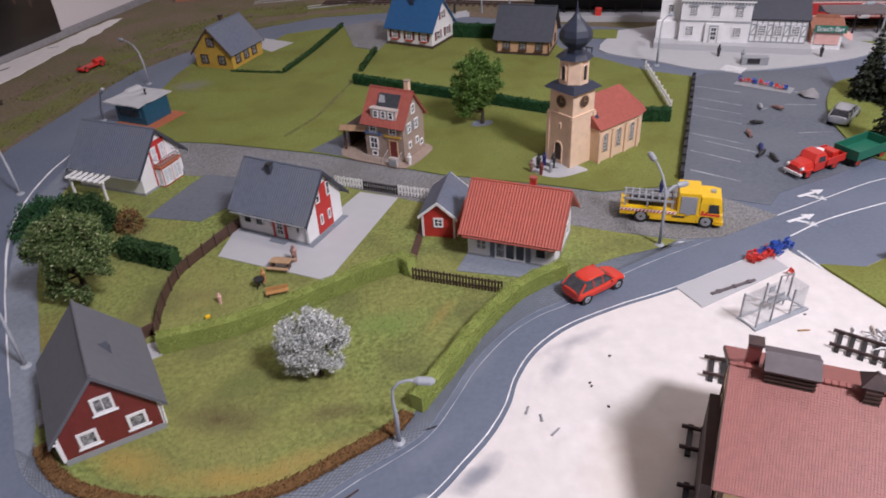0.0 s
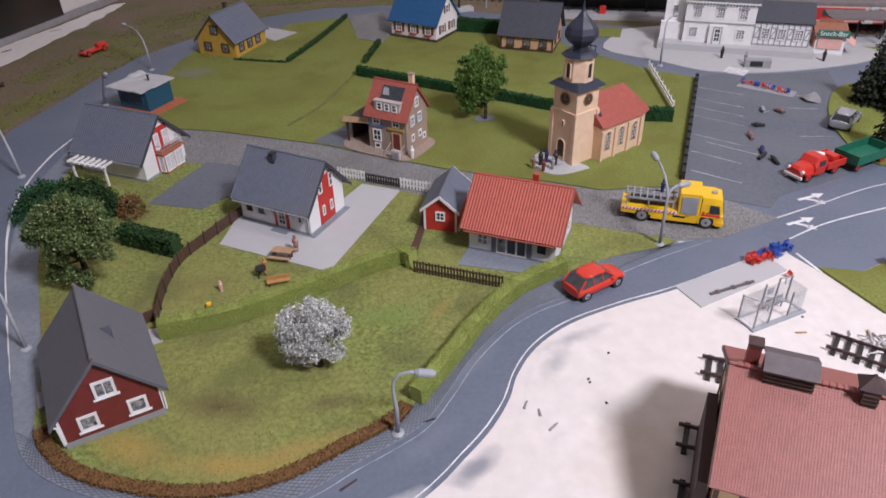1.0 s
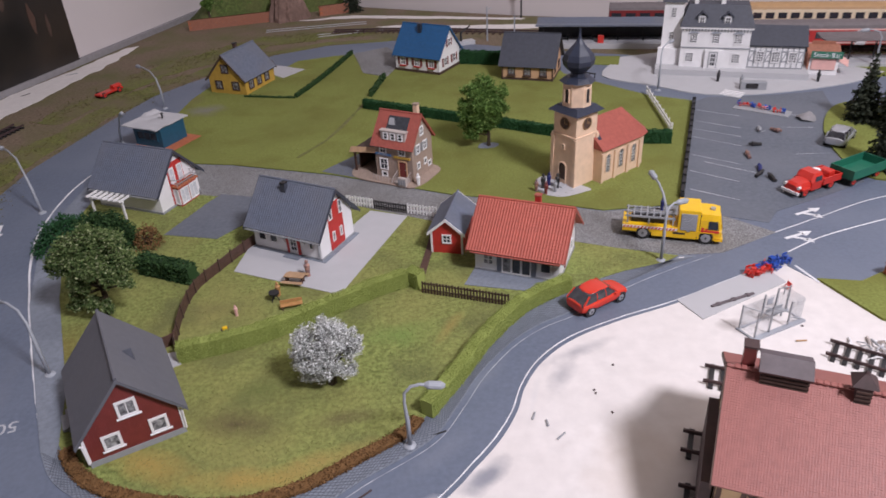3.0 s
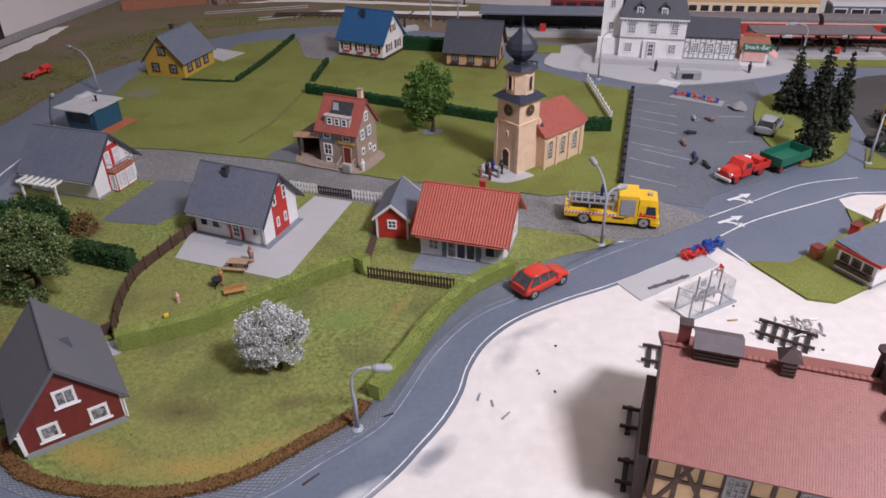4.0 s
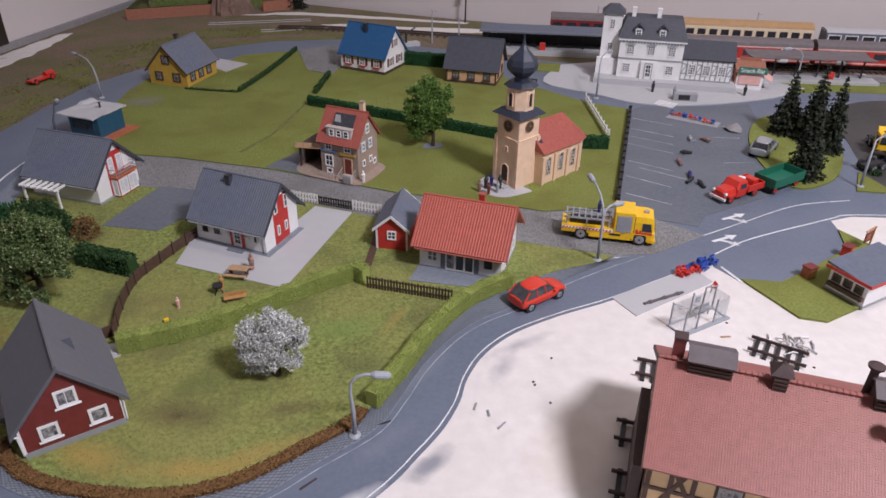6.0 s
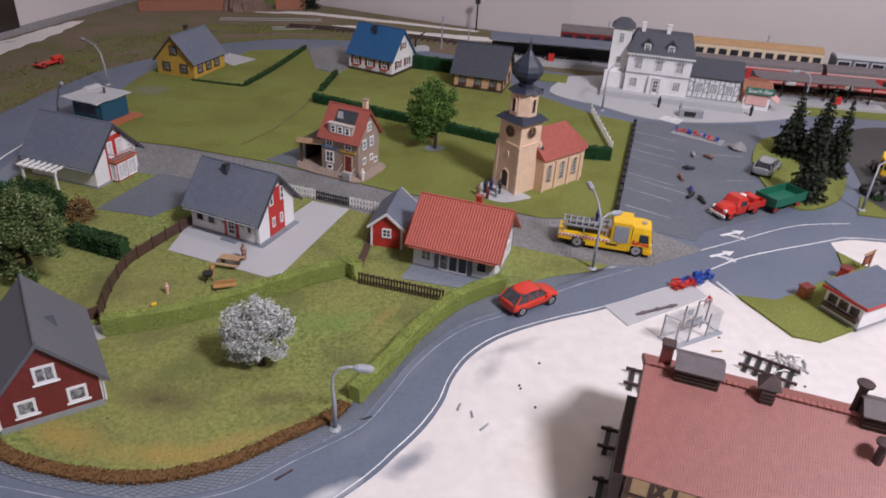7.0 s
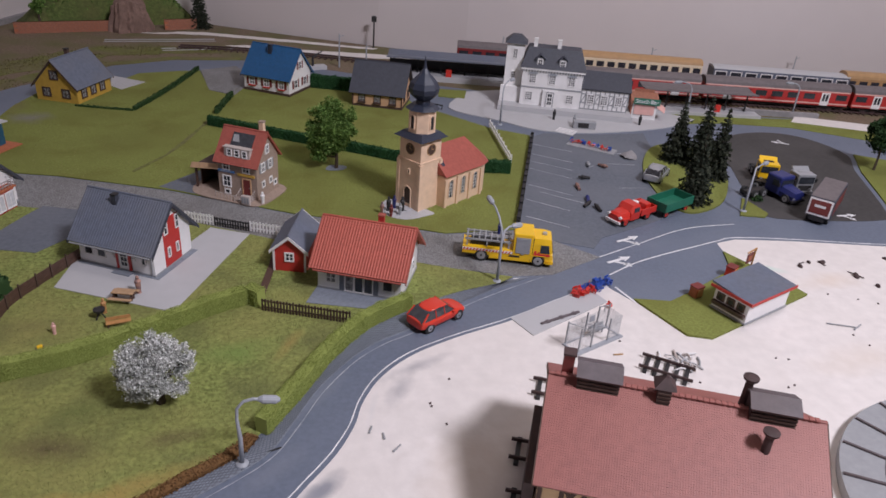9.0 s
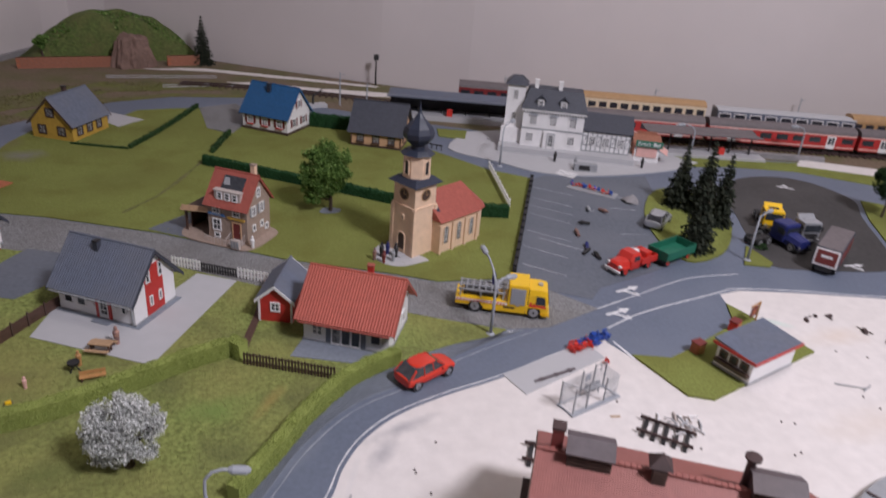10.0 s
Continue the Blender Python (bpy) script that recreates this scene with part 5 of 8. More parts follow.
for u in (1.7, 4.85, 8.0):
    window(st, "front", u, 0, 4.65, 0.95, 1.1, pane="curtain", cols=3, rows=4, bar=0.06)
    part("window_hood", prism(bmesh.new(), [(u - 0.7, -0.22), (u + 0.7, -0.22), (u + 0.7, 0), (u - 0.7, 0)], 5.32, 5.42), "lampgrey", st)
    part("window_gable", prism(bmesh.new(), [(u - 0.45, -0.14), (u + 0.45, -0.14), (u + 0.45, 0), (u - 0.45, 0)], 5.42, 5.58), "lampgrey", st)
for u in (1.4, 8.0):
    window(st, "front", u, 0, 2.1, 1.0, 1.1, pane="curtain", cols=3, rows=4, bar=0.06)
part("entrance_bay", boxes((3.6, 6.0, -0.5, 0, 0.8, 3.2)), "white", st)
door(st, "front", 4.8, -0.5, 0.8, 1.0, 2.1, "white", "grey", True)
for u in (2.6, 6.2):
    d = part("dormer", boxes((u - 0.6, u + 0.6, 0.1, 1.6, 6.4, 7.6)), "grey", st)
    part("dormer_roof", slab(bmesh.new(), (u, -0.1, 8.1), (u + 0.85, -0.1, 7.45), (u + 0.85, 1.8, 7.45), (u, 1.8, 8.1), 0.1), "slate_dk", d)
    part("dormer_slope", slab(bmesh.new(), (u - 0.85, -0.1, 7.45), (u, -0.1, 8.1), (u, 1.8, 8.1), (u - 0.85, 1.8, 7.45), 0.1), "slate_dk", d)
    window(d, "front", u, 0.1, 7.0, 0.6, 0.7)
for u in (1.6, 5.4):
    chimney(st, u, 2.3, 8.4, 9.8, 0.6, 0.6, "white", "white")
tw2 = part("stair_tower", boxes((-2.9, -0.05, 1.6, 4.8, 0.8, 9.0)), "white", st)
bm = bmesh.new()
a = [bm.verts.new(p) for p in ((-3.3, 1.2, 9.0), (0.35, 1.2, 9.0), (0.35, 5.2, 9.0), (-3.3, 5.2, 9.0))]
b = [bm.verts.new(p) for p in ((-2.2, 2.4, 10.0), (-0.8, 2.4, 10.0), (-0.8, 4.0, 10.0), (-2.2, 4.0, 10.0))]
bm.faces.new(a[::-1]), bm.faces.new(b)
for i in range(4):
    j = (i + 1) % 4
    bm.faces.new((a[i], a[j], b[j], b[i]))
part("tower_roof", bm, "slate_dk", tw2)
window(tw2, "front", -1.5, 1.6, 7.6, 0.6, 1.2, pane="curtain", cols=2, rows=4, bar=0.06)
window(tw2, "front", -1.5, 1.6, 4.4, 0.6, 1.2, pane="curtain", cols=2, rows=4, bar=0.06)
part("side_annex", boxes((-3.3, -0.06, 0.8, 1.58, 0.8, 3.0)), "white", st)
wg = part("timbered_wing", boxes((9.72, 17.4, 0.5, 6.0, 0.8, 3.9)), "white", st)
part("wing_roof", slab(bmesh.new(), (9.72, 0.1, 3.9), (17.7, 0.1, 3.9), (17.7, 3.25, 5.9), (9.72, 3.25, 5.9), 0.15), "slate_dk", wg)
part("wing_roof_back", slab(bmesh.new(), (17.7, 6.4, 3.9), (9.72, 6.4, 3.9), (9.72, 3.25, 5.9), (17.7, 3.25, 5.9), 0.15), "slate_dk", wg)
for i in range(11):
    part("timber_post", boxes((9.8 + i * 0.75, 9.95 + i * 0.75, 0.44, 0.5, 0.85, 3.8)), "grey", wg)
for z in (0.85, 1.7, 3.0, 3.6):
    part("timber_rail", boxes((9.72, 17.4, 0.43, 0.5, z, z + 0.13)), "grey", wg)
for i in (0, 3, 6, 9):
    part("timber_brace", box(bmesh.new(), -0.06, 0.06, 0, 1.5, 0.0, 0.065, facing("front", 9.9 + i * 0.75, 0.5, 1.75) @ Matrix.Rotation(radians(-28), 4, "Z")), "grey", wg)
for u in (11.4, 13.6, 15.9):
    window(wg, "front", u, 0.44, 2.35, 0.95, 1.25, pane="curtain", cols=3, rows=4, bar=0.06)

st.matrix_world = st.matrix_world @ Matrix.Diagonal((0.97, 1.0, 1.09, 1))
# snack bar
sb = thing("snack_bar", 55.3, 98.4, -18, 0.24, "snack bar kiosk with green sign and pink shutter", "kiosk")
part("wall", boxes((-1.9, 1.9, -1.4, 1.6, 0, 2.6)), "white", sb)
part("brick_side", boxes((-2.1, -1.9, -1.4, 1.6, 0, 2.4), (-1.5, 1.6, 1.6, 1.8, 0, 4.0)), "brickwall", sb)
part("roof", slab(bmesh.new(), (-2.2, -1.8, 2.6), (2.2, -1.8, 2.6), (2.2, 1.8, 3.6), (-2.2, 1.8, 3.6), 0.15), "brickwall", sb)
sg = part("sign_board", slab(bmesh.new(), (-1.9, -1.95, 2.45), (2.2, -1.95, 2.45), (2.2, -1.75, 3.4), (-1.9, -1.75, 3.4), 0.1), "sign_green", sb, "dark green sign with white lettering")
cu = bpy.data.curves.new("lettering", "FONT")
cu.body, cu.size, cu.extrude, cu.align_x, cu.align_y = "Snack-Bar", 0.88 * U, 0.02 * U, "CENTER", "CENTER"
lt = new("lettering", cu)
lt.data.materials.append(M["line"])
lt.parent = sg
lt.matrix_local = pose(0.15 * U, -1.9 * U, 2.92 * U, 78, 0, 0)
part("shutter", boxes((-1.6, 1.5, -1.6, -1.4, 0.75, 2.3)), "pink", sb, "pale pink closed counter shutter")
part("awning", slab(bmesh.new(), (1.9, -1.2, 2.0), (3.2, -1.5, 1.3), (3.6, 0.6, 1.6), (2.2, 0.9, 2.4), 0.08), "pink", sb)

# benches and travellers' shelter on the forecourt
t = thing("advertising_bench", 43.2, 92.6, -12, 0.24, "low pale bench with dark opening", "bench")
part("seat", boxes((-1.7, 1.7, -0.5, 0.5, 0, 1.1), bevel=0.08), "grey", t)
part("opening", boxes((-1.0, 0.6, -0.54, -0.5, 0.2, 0.9)), "dark", t)
z = thing("zebra_crossing", 39.9, 91.2, -40, 0.1, "small white striped crossing plate", "crossing")
for i in range(4):
    part("stripe", boxes((-1.4, 1.4, -1.05 + i * 0.6, -0.75 + i * 0.6, 0, 0.16)), "white", z)

# ---- platform canopy, trains ----
cn = thing("platform_canopy", 28.5, 119.2, -12, 0.0, "long dark platform canopy on slim posts", "canopy")
part("platform", boxes((-12, 12, -2.2, 2.4, 0, 0.9)), "concrete", cn)
part("roof", slab(slab(bmesh.new(), (-11.6, -2.9, 4.1), (11.6, -2.9, 4.1), (11.6, 0, 3.7), (-11.6, 0, 3.7), 0.2), (-11.6, 0, 3.7), (11.6, 0, 3.7), (11.6, 2.9, 4.1), (-11.6, 2.9, 4.1), 0.2), "slate", cn)
for i in range(6):
    part("post", boxes((-10.6 + i * 4.2, -10.35 + i * 4.2, -0.12, 0.12, 0.9, 3.7)), "dark", cn)
part("back_screen", boxes((-11.4, 11.4, 2.2, 2.35, 0.9, 2.6)), "dark", cn)
part("vending_machine", boxes((-1.2, -0.2, -1.9, -1.2, 0.9, 2.1)), "chair_red", cn, "small red platform machine")


def coach(x, y, ang, L, body, roof, window_band="pane", stripe="", doors="", H=4.3, W=3.3, n=9, label="", name="passenger_coach", group="passenger train", z=0.5, framed=False):
    c = thing(name, x, y, ang, z, label, "train", group)
    part("underframe", boxes((-L / 2 + 0.4, L / 2 - 0.4, -W * 0.36, W * 0.36, 0.25, 0.75)), "dark", c)
    part("body", boxes((-L / 2, L / 2, -W / 2, W / 2, 0.7, 3.2), bevel=0.08), body, c)
    bm = bmesh.new()
    rows = []
    for i in range(9):
        a = math.pi * i / 8
        rows.append([bm.verts.new((s * L / 2, -W / 2 * math.cos(a), 3.18 + (H - 3.2) * math.sin(a) ** 0.8)) for s in (-1, 1)])
    for r0, r1 in zip(rows, rows[1:]):
        bm.faces.new((r0[0], r0[1], r1[1], r1[0]))
    bm.faces.new([r[0] for r in rows][::-1]), bm.faces.new([r[1] for r in rows])
    part("roof", bm, roof, c)
    for i in range(n):
        u = -L / 2 + L * (i + 0.5) / n
        if doors and i in (1, n - 2):
            d = part("door", boxes((u - 0.75, u + 0.75, -W / 2 - 0.04, -W / 2, 0.75, 2.95)), doors, c)
            part("door_pane", boxes((u - 0.5, u - 0.08, -W / 2 - 0.06, -W / 2 - 0.04, 1.5, 2.7), (u + 0.08, u + 0.5, -W / 2 - 0.06, -W / 2 - 0.04, 1.5, 2.7)), "pane", d)
        else:
            wn = part("window", boxes((u - L / n * 0.34, u + L / n * 0.34, -W / 2 - 0.035, -W / 2, 1.75, 2.7)), window_band, c)
            if framed:
                p = L / n * 0.34
                part("window_frame", boxes((u - p - 0.14, u - p, -W / 2 - 0.06, -W / 2, 1.6, 2.85), (u + p, u + p + 0.14, -W / 2 - 0.06, -W / 2, 1.6, 2.85), (u - p, u + p, -W / 2 - 0.06, -W / 2, 2.7, 2.85)), "white", wn)
    if stripe:
        part("stripe", boxes((-L / 2 + 0.1, L / 2 - 0.1, -W / 2 - 0.03, -W / 2, 0.95, 1.2)), stripe, c)
        part("roof_stripe", boxes((-L / 2 + 0.1, L / 2 - 0.1, -W / 2 - 0.02, -W / 2 + 0.05, 3.0, 3.22)), stripe, c)
    for s in (-1, 1):
        b = part("bogie", boxes((s * L * 0.36 - 1.5, s * L * 0.36 + 1.5, -1.0, 1.0, 0.0, 0.5)), "dark", c)
        for w in (-0.9, 0.9):
            part("wheel", tube(bmesh.new(), [(s * L * 0.36 + w, -1.1, 0.35), (s * L * 0.36 + w, 1.1, 0.35)], 0.5, 10), "soot", b)
    return c


for i, (xc, body) in enumerate(((57.4, "trainred"), (83.2, "trainred"), (109.0, "trainred"))):
    coach(xc, 108.2 - 0.197 * (xc - 59.8) + 1.8, -11.1, 25.6, body, "trainroof", stripe="pink", doors="white", label="red local train coach with grey roof and white doors")
coach(60.9, 118.8, -13.0, 27.5, "creamcoach", "tan", n=14, H=4.1, z=1.5, label="cream express coach with ochre roof", group="express train")
coach(88.2, 112.0, -12.5, 25.0, "slate", "concrete", n=9, H=3.6, z=1.4, label="slate blue coach with pale roof and framed windows", group="express train", framed=True)
coach(112.4, 106.8, -12.5, 25.6, "tan", "tan", n=12, H=4.1, z=1.5, label="ochre and brown express coach", group="express train")
lo = coach(37.6, 128.6, -12, 12.5, "locored", "trainroof", n=5, H=4.2, label="dark red diesel locomotive with grey roof", group="", name="locomotive")
part("white_hut", boxes((4.2, 7.8, -2.3, -1.75, 0.6, 3.2)), "white", lo, "white cab side panel")


cf = thing("platform_canopy", 66.4, 101.6, -9, 0.0, "grey platform roof on dark posts before the red train", "canopy")
part("platform", boxes((-9.6, 10.5, -2.4, 2.6, 0, 0.6)), "concrete", cf)
part("roof", slab(slab(bmesh.new(), (-9.4, -2.2, 4.0), (9.4, -2.2, 4.0), (9.4, 0.4, 3.75), (-9.4, 0.4, 3.75), 0.18), (-9.4, 0.4, 3.75), (9.4, 0.4, 3.75), (9.4, 2.6, 4.05), (-9.4, 2.6, 4.05), 0.18), "trainroof", cf)
for i in range(6):
    p = part("post", boxes((-8.6 + i * 3.4, -8.38 + i * 3.4, -0.1, 0.1, 0.6, 3.7)), "dark", cf)
    part("brace", boxes((-8.55 + i * 3.4, -8.43 + i * 3.4, -1.3, 1.3, 3.4, 3.55)), "dark", p)
part("vending_machine", boxes((3.0, 3.9, -1.2, -0.6, 0.6, 1.7)), "chair_red", cf, "small red platform machine")


def rails(pts, name="railway_track", label="railway track along the layout's edge", z=0.0):
    t = tagged(new(name), label, "track", "", "structure")
    P = smoothed(pts, 14)
    bm = bmesh.new()
    for (ax, ay), (bx, by) in zip(P[::1], P[1::1]):
        d = Vector((bx - ax, by - ay, 0)).normalized()
        L = math.hypot(bx - ax, by - ay)
        for j in range(max(1, int(L / 0.85))):
            q = j * 0.85
            m = Matrix.Translation((ax + d.x * q, ay + d.y * q, z)) @ Matrix.Rotation(math.atan2(d.y, d.x), 4, "Z")
            box(bm, -0.16, 0.16, -1.5, 1.5, 0, 0.22, m)
    tagged(part("sleepers", bm, "brown", t), kind="stuff")
    for s in (-0.83, 0.83):
        off = []
        for i, (x, y) in enumerate(P):
            a, b = P[max(i - 1, 0)], P[min(i + 1, len(P) - 1)]
            d = Vector((b[0] - a[0], b[1] - a[1], 0)).normalized()
            off.append((x - d.y * s, y + d.x * s))
        part("rail", ribbon(bmesh.new(), off, 0.12, z + 0.2, 0.26), "soot", t)


rails([(45, 112.4), (70, 107.6), (96, 102.5), (128, 96.2)])
rails([(-20, 138.6), (-6, 136.6), (6, 133.4), (24, 127.6), (40, 124.0)])
rails([(46, 122.3), (75, 115.5), (100, 110), (130, 103)], z=1.0)
sheet("embankment", [(44.6, 120.6), (75, 113.3), (100, 107.8), (131, 100.8), (132, 106), (100, 112.4), (75, 117.8), (46.4, 124.6)], 0, 1.0, "dirt", "low brown embankment under the rear track")
for (x, y, a, L) in ((-24, 143.6, 8, 20), (-16.5, 137.6, 12, 13)):
    t = thing("loose_rail", x, y, a, 0.06, "pair of bare shiny rails on the trackbed", "rail")
    for s in (-0.8, 0.8):
        part("rail", boxes((-L / 2, L / 2, s - 0.04, s + 0.04, 0, 0.12)), "concrete", t)
ed = thing("platform_edge", 78, 100.4, -11, 0, "low grey railway embankment edge", "platform")
part("edge_wall", boxes((-16, 10, -0.4, 0.4, 0, 0.9)), "board", ed)

# ---- plants ----
rngp = np.random.default_rng(7)


def leaf_mesh(name, pts, size, material, parent, flat=0.0, label=""):
    """Many small bent leaves at the given points (cm)."""
    pts = np.asarray(pts, float)
    n = len(pts)
    a = rngp.normal(size=(n, 3))
    a[:, 2] *= 1 - flat
    a /= np.linalg.norm(a, axis=1)[:, None]
    b = np.cross(a, rngp.normal(size=(n, 3)))
    b /= np.linalg.norm(b, axis=1)[:, None]
    s = size * rngp.uniform(0.6, 1.3, (n, 1))
    q = np.stack([pts - a * s, pts + b * s * 0.55, pts + a * s, pts - b * s * 0.55], 1).reshape(-1, 3) * U
    me = bpy.data.meshes.new(name)
    me.from_pydata(q.tolist(), [], np.arange(4 * n).reshape(-1, 4).tolist())
    me.materials.append(M[material])
    ob = new(name, me)
    ob.parent = parent
    if label:
        ob["label"] = label
    return ob


def tree(name, x, y, h, crown_r, crown_z, material, n, label, leaf=0.22, blobs=16, category="tree", trunk_r=0.32, seed=1, squash=1.0):
    rs = np.random.default_rng(seed)
    t = thing(name, x, y, 0, G0, label, category)
    bm = tube(bmesh.new(), [(0, 0, -0.1), (0.08, 0.02, crown_z * 0.35), (-0.05, 0.06, crown_z * 0.7), (0, 0, crown_z)], [trunk_r, trunk_r * 0.75, trunk_r * 0.6, trunk_r * 0.35], 8)
    centres = []
    for i in range(blobs):
        v = rs.normal(size=3)
        v /= np.linalg.norm(v)
        v[2] *= squash
        c = np.array([0, 0, crown_z]) + v * np.array([crown_r, crown_r, (h - crown_z)]) * rs.uniform(0.45, 0.74)
        centres.append(c)
        if i % 2 == 0:
            tube(bm, [(0, 0, crown_z * 0.55), tuple(c * 0.5 + np.array([0, 0, crown_z * 0.36])), tuple(c)], [trunk_r * 0.4, trunk_r * 0.25, 0.05], 5)
    part("trunk", bm, "bark", t)
    pts = []
    for c in centres:
        r = crown_r * rs.uniform(*((0.2, 0.36) if blobs > 31 else (0.28, 0.46)))
        m = n // blobs
        v = rs.normal(size=(m, 3))
        v /= np.linalg.norm(v, axis=1)[:, None]
        pts.append(c + v * r * rs.uniform(0.55, 1.08, (m, 1)))
    P = np.concatenate(pts)
    P = P[P[:, 2] > 0.25]
    leaf_mesh("crown", P, leaf, material, t)
    return t


def lobed_tree(name, x, y, lobes, material, n, leaf, label, trunk_r, seed, dx=0.0):
    """A crown of uneven lobes (x, y, z, radius) on a forked trunk, with gaps between them."""
    rs = np.random.default_rng(seed)
    t = thing(name, x, y, 0, G0, label, "tree")
    top = max(l[2] for l in lobes)
    bm = tube(bmesh.new(), [(dx, 0, -0.1), (dx + 0.06, 0.03, top * 0.2), (dx * 0.7, 0.05, top * 0.45), (dx * 0.3, 0, top * 0.8)], [trunk_r * 1.15, trunk_r * 0.85, trunk_r * 0.6, trunk_r * 0.25], 8)
    pts = []
    weight = sum(l[3] ** 2 for l in lobes)
    for cx, cy, cz, r in lobes:
        tube(bm, [(dx * 0.8, 0.03, min(top * 0.35, cz)), (cx * 0.5 + dx * 0.4, cy * 0.5, cz * 0.62 + top * 0.1), (cx, cy, cz)], [trunk_r * 0.45, trunk_r * 0.28, 0.04], 5)
        k = 16
        m = int(n * r * r / weight / k)
        for q in range(k):
            v = rs.normal(size=3)
            v /= np.linalg.norm(v)
            c = np.array([cx, cy, cz]) + v * r * rs.uniform(0.3, 0.85)
            w = rs.normal(size=(m, 3))
            w /= np.linalg.norm(w, axis=1)[:, None]
            pts.append(c + w * r * rs.uniform(0.3, 0.55) * rs.uniform(0.4, 1.12, (m, 1)))
    part("trunk", bm, "bark", t)
    P = np.concatenate(pts)
    leaf_mesh("crown", P[P[:, 2] > 0.25], leaf, material, t)
    return t


lobed_tree("broadleaf_tree", -28.6, 46.4, [(-1.9, 0, 5.6, 1.5), (0, 0.3, 7.0, 1.5), (1.6, 0.2, 6.3, 1.5), (2.6, 0, 5.0, 1.1), (-2.9, -0.2, 4.9, 1.0), (0.4, -1.3, 5.4, 1.5), (-1.0, -1.2, 4.2, 1.2), (1.6, -1.0, 4.2, 1.1), (-1.6, -0.6, 2.6, 0.9), (-0.6, -1.0, 1.6, 0.9),
                                          (0.6, -1.0, 1.3, 0.7), (-2.1, -0.4, 1.3, 0.8), (2.5, -0.6, 3.3, 0.7), (0, 1.5, 5.5, 1.6), (1.2, 1.5, 4.2, 1.2), (0, 0, 5.6, 1.9), (-1.3, -0.4, 6.6, 1.2)], "leaf", 30000, 0.115, "green foam broadleaf tree with flecked leaves beside the house", 0.3, 4)
lobed_tree("village_tree", 4.7, 77.6, [(-1.3, 0, 6.9, 1.4), (0.5, 0.2, 7.6, 1.3), (1.9, 0, 6.4, 1.3), (-2.1, 0, 5.0, 1.2), (0.2, -0.8, 5.6, 1.6), (2.2, -0.3, 4.7, 1.1), (-1.7, -0.3, 3.3, 1.1), (-1.5, -0.3, 2.0, 0.9), (1.6, 0, 3.4, 1.0), (0.2, 1.2, 5.6, 1.6), (0, 1, 3.6, 1.1), (0, 0, 6.2, 1.7), (-0.8, -0.3, 4.4, 1.5), (1.1, -0.5, 4.6, 1.4), (-0.6, -0.3, 2.9, 1.2), (0.8, -0.2, 2.9, 1.0), (-1.1, -0.2, 1.4, 0.7), (0.3, 0.5, 2.0, 0.8)], "leaf_mid", 26000, 0.13,
           "fresh green model tree on the church meadow", 0.22, 21, 0.7)
part("root_plate", prism(bmesh.new(), smoothed([(4.1, 77.2), (4.8, 76.8), (6.2, 77.0), (6.6, 78.1), (4.8, 78.5)], 4, True), 0.2, 0.26), "kerb")
tagged(bpy.data.objects["root_plate"], "grey patch of bare ground under the tree", "ground", "", "structure")
lobed_tree("blossom_tree", -8.9, 36.2, [(-1.3, 0, 4.3, 1.25), (0.1, 0.2, 5.0, 1.1), (1.2, 0.1, 4.4, 1.15), (-2.0, -0.2, 3.5, 0.9), (2.0, 0, 3.2, 0.9), (-1.0, -1.1, 2.7, 1.05), (0.1, -1.0, 2.3, 0.8), (1.6, -0.8, 2.0, 0.8), (-1.5, -0.6, 1.7, 0.9), (-0.1, -1.2, 3.7, 0.9), (0, 1.4, 3.6, 1.2), (-1, 1.2, 2.4, 0.9), (1.3, 1.2, 2.6, 0.9), (-0.5, -0.9, 1.5, 0.7), (0, 0, 3.4, 1.5), (-0.8, -0.5, 3.5, 1.2), (2.2, -0.2, 4.0, 0.7), (0.6, -0.9, 4.4, 0.9), (-2.4, -0.2, 2.6, 0.7)],
           "blossom", 42000, 0.08, "tree in full white blossom on the front lawn", 0.32, 31).matrix_world @= Matrix.Scale(0.91, 4)
tree("round_tree", 79.6, 75.2, 7.9, 2.7, 5.0, "leaf_dk", 9000, "dark green round-headed tree on the verge", 0.18, 26, seed=15, trunk_r=0.2)
tree("hill_tree", -47.0, 150.5, 5.6, 1.4, 4.2, "leaf_mid", 1600, "small green tree on the hill", 0.25, 8, seed=16)


def bush(x, y, r, h, material, n, label, seed):
    rs = np.random.default_rng(seed)
    t = thing("bush", x, y, 0, G0, label, "bush")
    bm = bmesh.new()
    for i in range(5):
        a = i * 1.26
        tube(bm, [(0, 0, 0), (r * 0.3 * math.cos(a), r * 0.3 * math.sin(a), h * 0.4), (r * 0.5 * math.cos(a), r * 0.5 * math.sin(a), h * 0.7)], [0.14, 0.1, 0.04], 5)
    part("stems", bm, "bark", t)
    v = rs.normal(size=(n, 3))
    v /= np.linalg.norm(v, axis=1)[:, None]
    v[:, 2] = abs(v[:, 2])
    lump = 1 + 0.16 * np.sin(v[:, :1] * 9 + 1) * np.cos(v[:, 1:2] * 8)
    leaf_mesh("foliage", v * np.array([r, r, h]) * lump * rs.uniform(0.72, 1.05, (n, 1)), 0.14, material, t)


